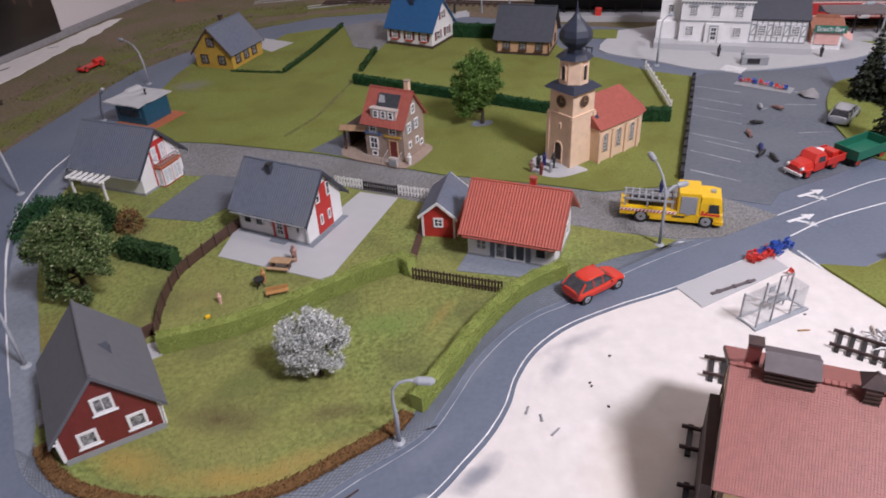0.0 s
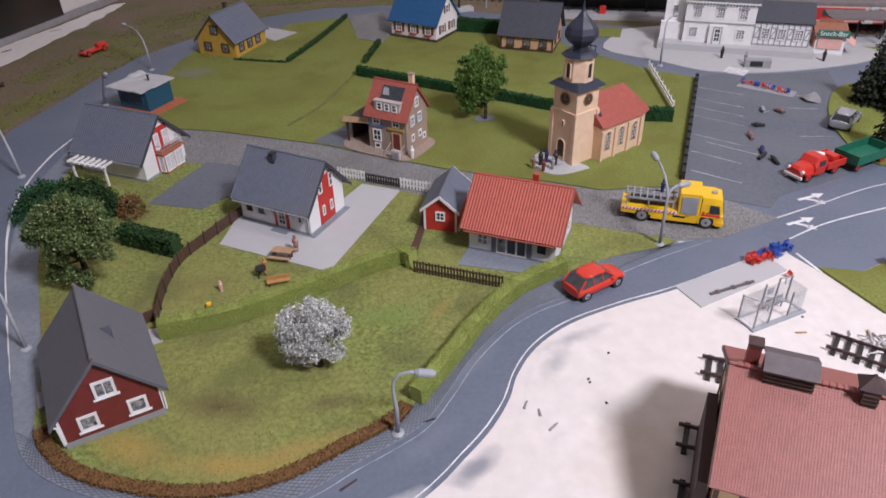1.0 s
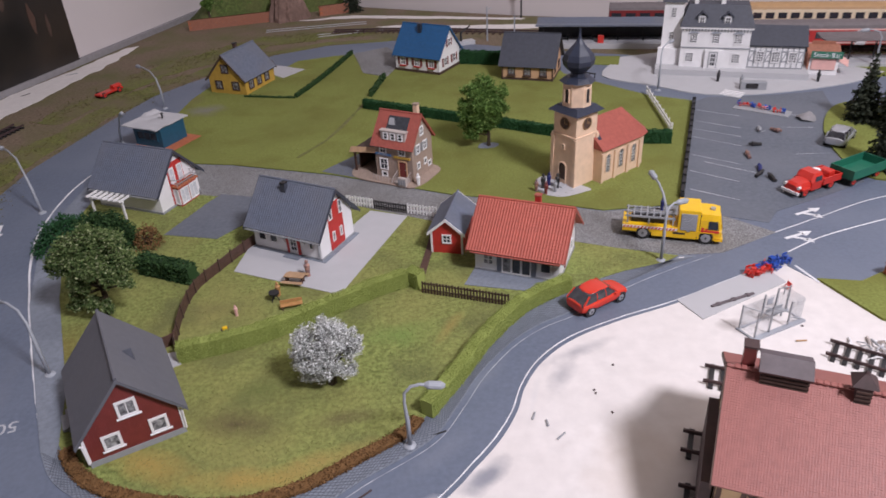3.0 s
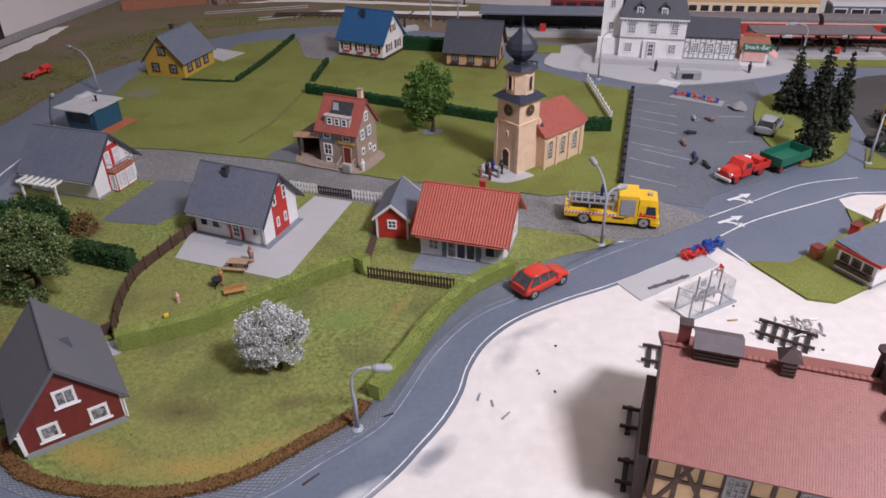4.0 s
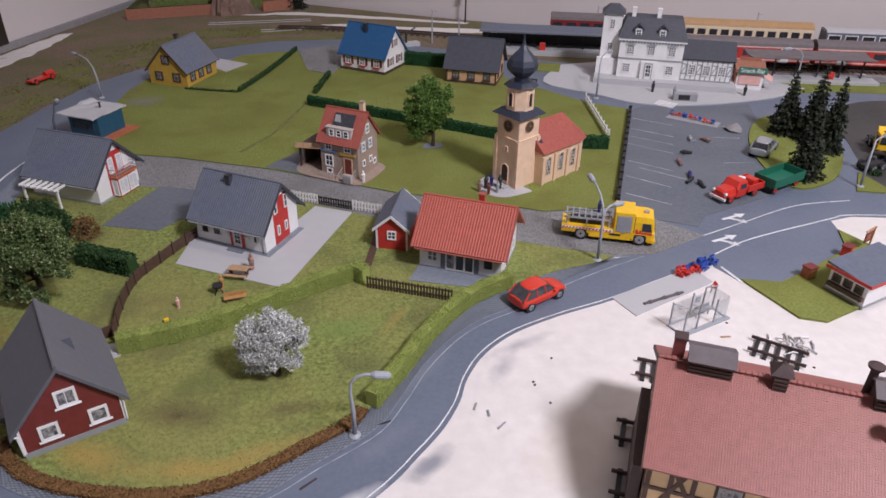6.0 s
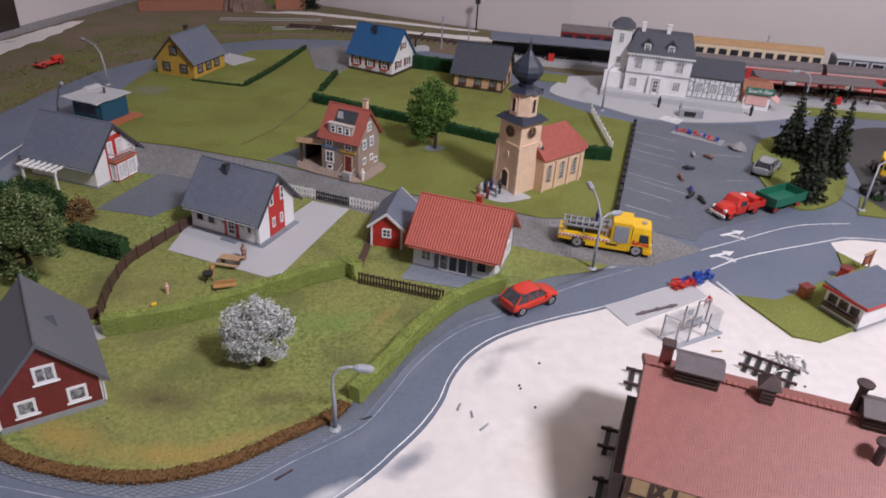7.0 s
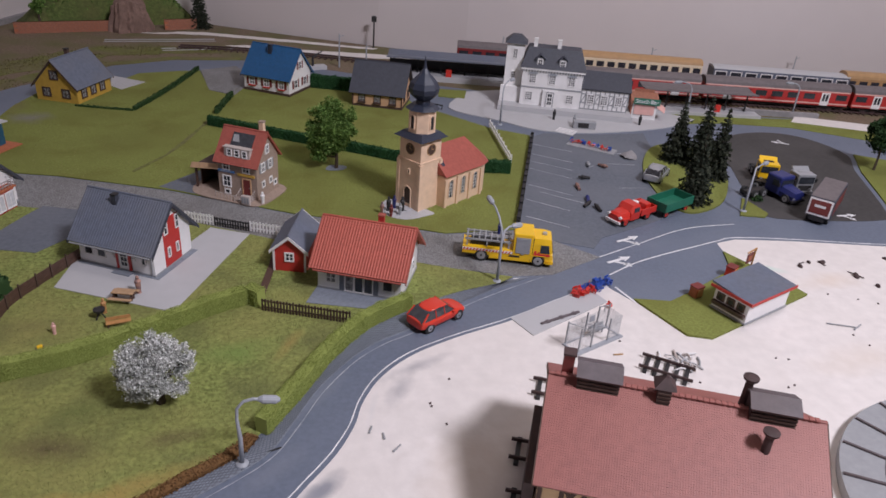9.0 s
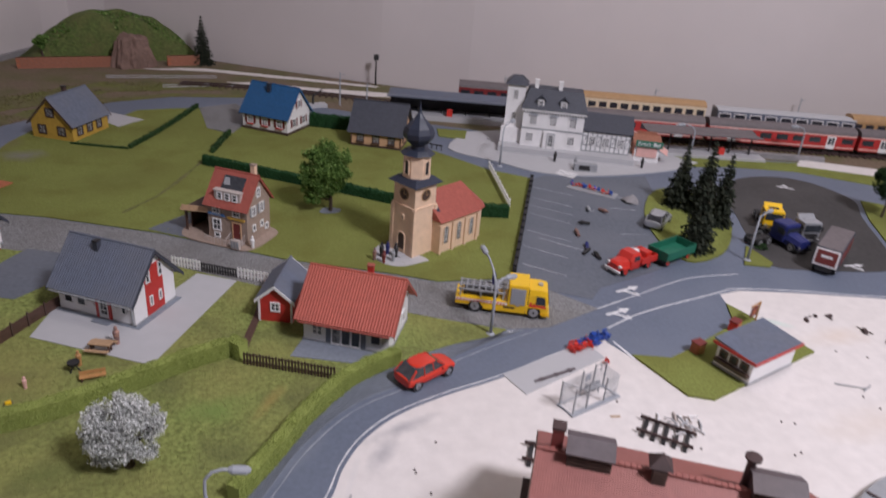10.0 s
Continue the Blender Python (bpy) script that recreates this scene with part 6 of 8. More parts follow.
bush(-33.4, 57.8, 3.1, 3.2, "leaf_dk", 9000, "dense dark green rounded shrub before the pergola", 21)
bush(-37.0, 58.5, 3.1, 2.8, "hedge_dk", 5000, "mid green rounded shrub", 22)
bush(-28.9, 57.4, 1.3, 2.2, "brush", 700, "sparse brownish leafless-looking shrub", 23)
bush(-30.6, 53.6, 1.5, 1.3, "leaf_dk", 1400, "low dark green shrub", 24)
bush(55.6, 66.5, 0.8, 0.5, "leaf_dk", 300, "small dark green weed tuft", 25)


def conifer(x, y, h, r, seed, label="dark green bottle-brush conifer", z=0.25):
    rs = np.random.default_rng(seed)
    t = thing("conifer", x, y, 0, z, label, "tree", "conifers")
    part("trunk", tube(bmesh.new(), [(0, 0, 0), (0, 0, h * 0.95)], [0.22, 0.03], 7), "bark", t)
    pts, tiers = [], 15
    for k in range(tiers):
        f = k / (tiers - 1)
        rr = r * (1 - f) ** 0.85 * rs.uniform(0.85, 1.12) + 0.12
        zz = h * (0.06 + 0.92 * f)
        nb = max(5, int(15 * (1 - f)) + 4)
        for b in range(nb):
            a = 2 * math.pi * (b + rs.uniform(-0.3, 0.3)) / nb
            L = rr * rs.uniform(0.75, 1.1)
            m = max(6, int(46 * L / r))
            s = rs.uniform(0.1, 1.0, m)
            pts.append(np.stack([np.cos(a) * L * s, np.sin(a) * L * s, zz - 0.32 * L * s ** 1.5 + 0.15 * s], 1) + rs.normal(size=(m, 3)) * 0.1)
    leaf_mesh("needles", np.concatenate(pts), 0.21, "needle", t)


conifer(51.2, 79.3, 8.0, 2.2, 31)
conifer(53.0, 76.4, 9.6, 2.1, 32)
conifer(53.6, 73.2, 9.0, 2.0, 33)
conifer(46.6, 66.0, 8.8, 2.3, 34, "tall dark conifer beside the green trailer")
conifer(-17.9, 156.4, 9.6, 2.3, 35, "lone dark conifer by the layout's back edge", 0)


def hedge(name, pts, w, h, material, label, density=260, leaf=0.16, z=G0, curved=True, core=None):
    """A clipped hedge along plan points: a rough core under a coat of leaves."""
    t = tagged(new(name), label, "hedge")
    t.matrix_world = pose(pts[0][0] * U, pts[0][1] * U, z * U)
    P = np.array(smoothed(pts, 6) if curved else pts) - np.array(pts[0])
    part("core", ribbon(bmesh.new(), [tuple(p) for p in P], w * 0.9, 0, h * 0.97), core or material, t)
    seg = np.linalg.norm(np.diff(P, axis=0), axis=1)
    cum = np.concatenate([[0], np.cumsum(seg)])
    L = cum[-1]
    n = int(L * (w + 2 * h) * density / 4)
    s = rngp.uniform(0, L, n)
    i = np.clip(np.searchsorted(cum, s) - 1, 0, len(seg) - 1)
    f = (s - cum[i]) / seg[i]
    c = P[i] + (P[i + 1] - P[i]) * f[:, None]
    d = (P[i + 1] - P[i]) / seg[i][:, None]
    nrm = np.stack([-d[:, 1], d[:, 0]], 1)
    per = rngp.uniform(0, w + 2 * h, n)
    off = np.where(per < h, -w / 2, np.where(per < h + w, per - h - w / 2, w / 2))
    zz = np.where(per < h, per, np.where(per < h + w, h, per - h - w))
    wob = 0.04 * np.sin(s * 2.1) + 0.03 * np.sin(s * 5.3)
    q = np.column_stack([c + nrm * (off * (1 + wob))[:, None], zz * (1 + wob * 0.6)]) + rngp.normal(size=(n, 3)) * 0.05
    q[:, 2] = np.maximum(q[:, 2], 0.04)
    leaf_mesh("clipped_leaves", q, leaf, material, t)
    return t


hedge("clipped_hedge", [(-20.8, 39.6), (-15.1, 41.5), (-9.6, 44.9), (-6.4, 47.0), (-3.9, 48.2)], 0.9, 1.45, "hedge", "light green clipped hedge across the garden", 2600, 0.042)
hedge("hedge_end", [(-3.7, 48.6), (-2.6, 47.6)], 1.0, 1.5, "hedge", "short light green hedge return at the fence", 2600, 0.042, curved=False)
hedge("roadside_hedge", [(-2.2, 32.4), (0.1, 36.0), (2.2, 39.6), (5.0, 43.2), (7.2, 45.0), (9.6, 46.4)], 0.95, 1.3, "hedge", "light green clipped hedge along the road", 2600, 0.042)
hedge("shrub_hedge", [(-28.0, 52.8), (-22.6, 50.4)], 1.2, 1.7, "leaf_dk", "dark green leafy hedge block", 300, 0.18, curved=False)
hedge("rust_border", [(-25.6, 31.0), (-24.0, 29.0), (-20.8, 27.1), (-15, 25.9), (-10.3, 26.7), (-6.7, 28.9), (-3.6, 31.0), (-2.8, 32.2)], 0.82, 0.26, "brush", "rust-brown flock border along the pavement", 700, 0.085, 0.16, core="brush")
hedge("meadow_hedge", [(-10.8, 93.6), (1.8, 86.4), (7.7, 83.2), (13.7, 79.6), (18, 77.6)], 0.7, 1.25, "hedge_dk", "long dark green hedge across the meadow", 420, 0.11)
hedge("church_hedge", [(21.0, 76.4), (26.8, 75.6)], 0.9, 1.5, "hedge_dk", "dark green hedge block beside the car park", 420, 0.11, curved=False)
hedge("house_hedge", [(3.6, 112.8), (10.4, 110.6)], 1.2, 2.0, "hedge_dk", "dark green hedge between two houses", 380, 0.12, curved=False)
hedge("low_hedge", [(-29.4, 101.4), (-25, 100.2), (-21.4, 99.4)], 0.3, 0.25, "leaf_dk", "low dark hedge strip round the ochre house", 200, 0.12)
hedge("long_low_hedge", [(-21.3, 99.6), (-18, 110), (-15, 122)], 0.45, 0.6, "leaf_dk", "long dark low hedge beside the drive", 160, 0.15)
hedge("meadow_low_hedge", [(-10.2, 98.2), (-8.6, 107)], 0.45, 0.8, "leaf_dk", "dark low hedge on the meadow", 160, 0.15)

t = thing("board_fence", 0, 0, 0, G0, "low dark brown curved board fence with thin posts", "fence")
fence_line = smoothed([(-21.4, 40.8), (-22.0, 44.0), (-22.2, 47.1), (-21.9, 49.5), (-20.8, 52.0), (-19.7, 54.3), (-18.5, 56.6)], 6)
for i, ((ax, ay), (bx, by)) in enumerate(zip(fence_line, fence_line[1:])):
    L, m = math.hypot(bx - ax, by - ay), Matrix.Translation((ax, ay, 0)) @ Matrix.Rotation(math.atan2(by - ay, bx - ax), 4, "Z")
    for q in range(3):
        part("fence_board", box(bmesh.new(), 0, L * 0.995, 0, 0.07, 0.02 + q * 0.36, 0.36 + q * 0.36, m), "timber", t)
    if i % 4 == 0:
        part("post", box(bmesh.new(), -0.06, 0.06, -0.1, 0.0, 0, 1.35, m), "brown", t)
tagged(part("shed_path", ribbon(bmesh.new(), [(-2.8, 48.6), (-2.4, 51), (-1.9, 54), (-1.6, 56.5)], 0.6, G0, 0.12, 0.1), "timber"), "dark brown narrow path", "path", "", "structure")
tagged(part("meadow_track", ribbon(bmesh.new(), [(-17.6, 77), (-14.8, 82), (-13.3, 86.5), (-12.1, 91), (-10.5, 97)], 0.42, G0, 0.05, 0.5), "verge"), "faint worn line across the meadow", "path", "", "structure")


def inside(poly, q):
    x, y = q[:, 0], q[:, 1]
    r = np.zeros(len(q), bool)
    for (ax, ay), (bx, by) in zip(poly, poly[1:] + poly[:1]):
        hit = ((ay > y) != (by > y)) & (x < (bx - ax) * (y - ay) / (by - ay + 1e-12) + ax)
        r ^= hit
    return r


def fibres(name, poly, n, length, z, material, label, bare=()):
    """Short upright static-grass fibres over a plan polygon, none on the bare pieces in it."""
    A = np.array(poly)
    q = rngp.uniform(A.min(0), A.max(0), (n, 2))
    q = q[inside(poly, q)]
    for b in bare:
        q = q[~inside(b, q)]
    n = len(q)
    l = length * rngp.uniform(0.5, 1.4, n)
    a = rngp.uniform(0, 2 * math.pi, n)
    w = np.column_stack([np.cos(a), np.sin(a), np.zeros(n)]) * 0.02
    base = np.column_stack([q, np.full(n, z)])
    tip = base + np.column_stack([rngp.normal(size=(n, 2)) * 0.06, l])
    v = np.stack([base - w, base + w, tip], 1).reshape(-1, 3) * U
    me = bpy.data.meshes.new(name)
    me.from_pydata(v.tolist(), [], np.arange(3 * n).reshape(-1, 3).tolist())
    me.materials.append(M[material])
    return tagged(new(name, me), label, "grass", "", "stuff")


lawn_poly = smoothed(lawn_edge, 4) + [(15, 52.4), (11.5, 53.9), (4, 57.0), (-1, 59.0), (-10.4, 64.0), (-18, 66.1), (-25.5, 67.7), (-30, 69.0)] + lawn_left
fibres("lawn_fibres", lawn_poly, 110000, 0.11, 0.21, "flock", "short mixed green and straw grass fibres", (patio_poly, drive_poly, terrace_poly))
fibres("meadow_fibres", field, 60000, 0.11, 0.21, "flock", "short green grass fibres of the meadow")

# ---- hill with rock portal in the corner ----
hl = thing("model_hill", -36.2, 160.4, 24, 0, "grassy papier-mache hill in the layout's corner", "hill")
bm = bmesh.new()
nx, ny, HW, HD = 44, 22, 17.0, 5.8
grid = []
for j in range(ny + 1):
    row = []
    for i in range(nx + 1):
        u, v = i / nx * 2 - 1, j / ny * 2 - 1
        hgt = 9.4 * max(0, 1 - abs(u) ** 2.2) * max(0, 1 - abs(v) ** 2.6) ** 0.8
        hgt += 1.3 * noise.noise(Vector((u * 4, v * 3, 0.3))) * max(0, 1 - u * u) * max(0, 1 - v * v)
        row.append(bm.verts.new((u * HW, v * HD, max(0.0, hgt))))
    grid.append(row)
for j in range(ny):
    for i in range(nx):
        bm.faces.new((grid[j][i], grid[j][i + 1], grid[j + 1][i + 1], grid[j + 1][i]))
part("slope", bm, "hillgreen", hl, smooth=True)
hp = np.column_stack([rngp.uniform(-14, 14, 1500), rngp.uniform(-5, 5, 1500)])
hz = 9.2 * (1 - (abs(hp[:, 0]) / HW) ** 2.2) * np.maximum(0, 1 - (abs(hp[:, 1]) / HD) ** 2.6) ** 0.8
leaf_mesh("scrub", np.column_stack([hp, hz]), 0.35, "leaf_mid", hl)
bm = bmesh.new()
rows = []
NA, NZ = 72, 14
for k in range(NZ + 1):
    q = k / NZ
    row = []
    for i in range(NA):
        a = 2 * math.pi * i / NA
        ridge = 0.16 * abs(math.sin(3.5 * a + 1.2 * noise.noise(Vector((a * 1.5, q * 2, 0))))) + 0.22 * noise.noise(Vector((math.cos(a) * 3.4, math.sin(a) * 3.4, q * 0.9))) + 0.09 * noise.noise(Vector((math.cos(a) * 8, math.sin(a) * 8, q * 3)))
        r = (0.92 + ridge) * (1.12 - 0.34 * q) * (1 if q < 0.93 else 0.72)
        row.append(bm.verts.new((4.7 * r * math.cos(a), 3.4 * r * math.sin(a), 7.6 * q + (1.6 * noise.noise(Vector((math.cos(a) * 1.6, math.sin(a) * 1.6, 5))) * q))))
    rows.append(row)
for k in range(NZ):
    for i in range(NA):
        bm.faces.new((rows[k][i], rows[k][(i + 1) % NA], rows[k + 1][(i + 1) % NA], rows[k + 1][i]))
bm.faces.new(rows[-1])
t = thing("rock_portal", -30.8, 152.2, 24, 0, "brown cast rock face in front of the hill", "rock")
part("rock_face", bm, "rock", t)
t.matrix_world = t.matrix_world @ Matrix.Diagonal((0.74, 0.74, 0.78, 1))
for (ax, ay), (bx, by) in (((-50.5, 146.6), (-34.4, 151.2)), ((-24.6, 153.6), (-18.6, 155.6))):
    L, a = math.hypot(bx - ax, by - ay), math.degrees(math.atan2(by - ay, bx - ax))
    t = thing("retaining_wall", (ax + bx) / 2, (ay + by) / 2, a, 0, "low red brick retaining wall", "wall", "retaining walls")
    for kk in range(5):
        n = int(L / 1.1)
        for q in range(n):
            u = -L / 2 + (q + (0.5 if kk % 2 else 0.0)) * L / n
            part("brick", boxes((u + 0.03, min(u + L / n - 0.03, L / 2), -0.3, 0.3, kk * 0.42, kk * 0.42 + 0.38)), "brickwall", t)
    part("mortar_core", boxes((-L / 2, L / 2, -0.26, 0.26, 0, 2.06)), "orange_base", t)


def tufts(name, poly, n, z, size, material, label):
    """Loose flock strewn over and a little past a plan polygon."""
    A = np.array(poly)
    q = rngp.uniform(A.min(0), A.max(0), (n, 2))
    q = q[inside(poly, q)] + rngp.normal(size=(int(inside(poly, q).sum()), 2)) * 0.9
    q = q[np.array([noise.noise(Vector((x * 0.22, y * 0.22, 2.0))) > -0.12 for x, y in q])]
    leaf_mesh(name, np.column_stack([q, np.full(len(q), z)]), size, material, None)
    tagged(bpy.data.objects[name], label, "grass", "", "stuff")


tufts("verge_flock", [(-47, 50), (-56, 66), (-57, 78), (-52.5, 94), (-48, 108), (-36, 123), (-22, 131), (-30, 124.6), (-41, 111), (-47.8, 94), (-51.6, 78), (-44.2, 52)], 26000, 0.08, 0.15, "scatter", "strewn olive green flock along the verge")
tufts("bank_flock", [(-58, 95), (-50, 121), (-34, 138), (-10, 140), (-12, 135), (-32, 131), (-46, 115), (-54, 94)], 20000, 0.07, 0.16, "scatter", "strewn olive green flock on the bank")

# ---- lamps ----
def street_lamp(x, y, pts, label="grey model street lamp with curved arm", head=(0.9, 0.0), z=G0, r=0.13, split=None):
    t = thing("street_lamp", x, y, 0, z, label, "street lamp", "street lamps")
    part("foot", tube(bmesh.new(), [(0, 0, -0.05), (0, 0, 0.1), (0, 0, 0.22)], [0.42, 0.4, 0.2], 12), "lampgrey", t)
    n = len(pts)
    part("pole", tube(bmesh.new(), [(0, 0, 0.1)] + pts, [r * 1.15, r * 1.1] + [r * 0.75] * (n - 1), 8), "lampgrey", t, smooth=True)
    a, b = Vector(pts[-2]), Vector(pts[-1])
    d = (b - a).normalized()
    part("lamp_head", tube(bmesh.new(), [b - d * 0.1, b + d * 0.15, b + d * 0.9, b + d * 1.15], [0.14, 0.26, 0.26, 0.12], 10), "lampgrey", t)
    if split:
        part("second_arm", tube(bmesh.new(), split, r * 0.75, 8), "lampgrey", t, smooth=True)
        a, b = Vector(split[-2]), Vector(split[-1])
        d = (b - a).normalized()
        part("second_head", tube(bmesh.new(), [b - d * 0.1, b + d * 0.15, b + d * 0.9, b + d * 1.15], [0.14, 0.26, 0.26, 0.12], 10), "lampgrey", t)
    return t


street_lamp(-3.3, 29.9, [(0.0, 0, 2.2), (-0.1, 0, 3.6), (-0.05, 0.05, 4.4), (0.35, 0.1, 4.85), (0.9, 0.15, 4.95), (1.3, 0.15, 4.9)], z=0.12)
street_lamp(18.3, 50.0, [(0, 0, 3.0), (0.0, 0.05, 4.4), (0.25, 0.4, 5.0), (0.8, 0.8, 5.2), (1.2, 1.0, 5.15)], "grey model street lamp with two curved arms", z=0.12,
            split=[(0, 0.05, 4.2), (0.0, 0.4, 5.2), (-0.1, 1.2, 6.0), (-0.25, 2.2, 6.5), (-0.35, 2.9, 6.6)])
street_lamp(-30.2, 38.8, [(-0.3, 0.3, 2.4), (-0.6, 0.7, 4.2), (-1.2, 1.2, 5.1), (-2.4, 2.0, 5.3), (-3.0, 2.2, 5.25)], z=0.12)
street_lamp(-43.4, 66.0, [(-0.6, 0.7, 2.6), (-1.4, 1.6, 4.4), (-2.6, 3.2, 5.1), (-4.6, 5.4, 5.2), (-5.6, 6.2, 5.15)], z=0.1)
street_lamp(-41.9, 85.2, [(0.4, -0.6, 1.8), (1.6, -2.4, 3.6), (2.2, -3.4, 4.6), (2.6, -3.8, 5.0)], z=0.1)
street_lamp(-40.3, 98.2, [(0, 0, 2.8), (-0.3, 0.2, 4.4), (-1.4, 1.6, 5.1), (-3.2, 3.6, 5.2), (-3.8, 4.2, 5.15)], z=0.1)
street_lamp(30.6, 94.4, [(0, 0, 3.2), (0.1, 0.4, 4.8), (0.6, 1.6, 5.6), (1.5, 2.9, 5.8), (2.0, 3.4, 5.8)], z=0.1)
street_lamp(51.8, 63.2, [(0, 0, 2.8), (0.2, 0.2, 4.4), (0.8, 1.0, 5.0), (2.0, 1.8, 5.1), (2.6, 2.2, 5.05)], z=0.2)
street_lamp(63.4, 98.8, [(0, 0, 2.8), (0, 0, 4.6), (-0.4, 0.2, 5.3), (-1.4, 0.4, 5.6), (-1.8, 0.5, 5.55)], z=0.12)
street_lamp(83.5, 99.4, [(0, 0, 2.8), (0, 0, 4.8), (-0.3, 0.2, 5.3), (-0.8, 0.3, 5.5), (-1.2, 0.4, 5.5)], z=0.12)
for x, y, h in ((9.0, 126.4, 6.0), (13.6, 124.0, 4.8), (41, 132, 5.2), (70, 126.6, 5), (98, 121, 5.4)):
    t = thing("catenary_mast", x, y, 0, 0, "thin grey catenary mast", "mast", "masts")
    part("pole", tube(bmesh.new(), [(0, 0, 0), (0, 0, h)], [0.16, 0.1], 6), "lampgrey", t)
    part("bracket", tube(bmesh.new(), [(0, 0, h - 0.5), (0.9, 0.1, h - 0.3)], 0.06, 5), "lampgrey", t)
t = thing("signal_mast", 16.9, 142.0, 0, 0, "dark signal mast before the wall", "signal")
part("pole", tube(bmesh.new(), [(0, 0, 0), (0, 0, 6.4)], [0.18, 0.14], 8), "dark", t)
part("signal_head", boxes((-0.5, 0.5, -0.2, 0.2, 5.2, 6.3), bevel=0.08), "dark", t)


# ---- fences ----
def picket(name, a, b, h, material, label, gap=0.32, w=0.16, group="fences", rails_z=(0.3, 0.8)):
    L, ang = math.hypot(b[0] - a[0], b[1] - a[1]), math.degrees(math.atan2(b[1] - a[1], b[0] - a[0]))
    t = thing(name, a[0], a[1], ang, G0, label, "fence", group)
    for z in rails_z:
        part("fence_rail", boxes((0, L, 0.0, 0.07, h * z - 0.06, h * z + 0.06)), material, t)
    n = int(L / gap)
    for i in range(n + 1):
        u = i * L / n
        hh = h * (1 + 0.04 * math.sin(i * 2.7))
        bm = prism(bmesh.new(), [(u - w / 2, -0.06), (u + w / 2, -0.06), (u + w / 2, 0.0), (u - w / 2, 0.0)], 0, hh)
        part("picket", bm, material, t)


picket("wooden_fence", (-2.5, 46.9), (4.4, 44.4), 1.15, "brown", "dark brown picket fence behind the lawn", 0.26, 0.15)
picket("white_fence", (-10.4, 64.0), (-7.7, 62.9), 1.1, "white", "white picket fence by the street")
picket("white_fence", (-4.0, 61.3), (-1.2, 60.2), 1.1, "white", "white picket fence by the street")
picket("gate", (-7.5, 62.8), (-4.2, 61.4), 0.95, "dark", "black double garden gate", 0.26, 0.14)
t = thing("white_rail_fence", 27.7, 78.6, math.degrees(math.atan2(14.6, 0.9)), G0, "weathered white two-rail fence on the meadow", "fence")
for z in (0.35, 0.85):
    part("fence_rail", boxes((0, 14.6, -0.06, 0.06, z, z + 0.22)), "white", t)
for i in range(10):
    part("post", boxes((0.1 + i * 1.6 - 0.1, 0.1 + i * 1.6 + 0.1, -0.16, -0.06, 0, 1.25)), "white", t)
bm = boxes((0, 29.5, -0.18, 0.18, 0, 0.62))
t = thing("parking_curb", 23.6, 61.2, 69.6, 0.2, "low black fence edging the car park", "fence")
part("edge_board", bm, "dark", t)
for i in range(15):
    part("post", boxes((0.2 + i * 2.05, 0.4 + i * 2.05, -0.22, 0.22, 0, 0.85)), "dark", t)
t = thing("garden_gate", -22.3, 41.3, 40, G0, "short dark brown gate board beside the maroon house", "gate")
part("leaf", boxes((-0.7, 0.75, -0.06, 0.06, 0, 1.0)), "timber", t)
part("post", boxes((0.75, 0.9, -0.1, 0.1, 0, 1.2)), "timber", t)
part("post", boxes((-0.85, -0.7, -0.1, 0.1, 0, 1.2)), "timber", t)
sheet("gate_slab", [(-22.0, 40.4), (-21.2, 40.6), (-20.5, 39.1), (-21.3, 38.6)], 0.2, 0.3, "concrete", "small pale stepping slab by the gate", "slab")
t = thing("bench_fence", 20.4, 103.0, -35, 0.2, "dark low railing by the station road", "fence")
for i in range(5):
    part("post", boxes((i * 0.8, i * 0.8 + 0.12, -0.06, 0.06, 0, 0.8)), "dark", t)
part("fence_rail", boxes((0, 3.4, -0.05, 0.05, 0.6, 0.75)), "dark", t)


# ---- vehicles ----
def wheel(parent, x, y, r, w=0.34, rim="rim"):
    s = 1 if y > 0 else -1
    t = part("wheel", tube(bmesh.new(), [(x, y - s * w, r), (x, y - s * w * 0.08, r), (x, y, r)], [r, r, r * 0.86], 18), "tyre", parent)
    part("rim", tube(bmesh.new(), [(x, y, r), (x, y + s * 0.02, r)], [r * 0.66, r * 0.5], 14), rim, t)
    part("hub", tube(bmesh.new(), [(x, y + s * 0.02, r), (x, y + s * 0.04, r)], r * 0.16, 8), "tyre", t)
    return t


def loft(sections):
    """Body from cross sections: x, then (half width, z) from the sill to the middle of the top."""
    bm = bmesh.new()
    rings = []
    for x, prof in sections:
        pts = [(x, -w, z) for w, z in prof] + [(x, w, z) for w, z in prof[::-1]]
        rings.append([bm.verts.new(p) for p in pts])
    for r0, r1 in zip(rings, rings[1:]):
        n = len(r0)
        for i in range(n):
            j = (i + 1) % n
            bm.faces.new((r0[i], r0[j], r1[j], r1[i]))
    bm.faces.new(rings[0][::-1]), bm.faces.new(rings[-1])
    bmesh.ops.recalc_face_normals(bm, faces=bm.faces)
    return bm


def panel(pts, t=0.03):
    """A thin pane through four or more points."""
    bm = bmesh.new()
    P = [Vector(p) for p in pts]
    n = (P[1] - P[0]).cross(P[2] - P[0]).normalized() * t
    a, b = [bm.verts.new(p) for p in P], [bm.verts.new(p + n) for p in P]
    bm.faces.new(a[::-1]), bm.faces.new(b)
    for i in range(len(P)):
        j = (i + 1) % len(P)
        bm.faces.new((a[i], a[j], b[j], b[i]))
    return bm


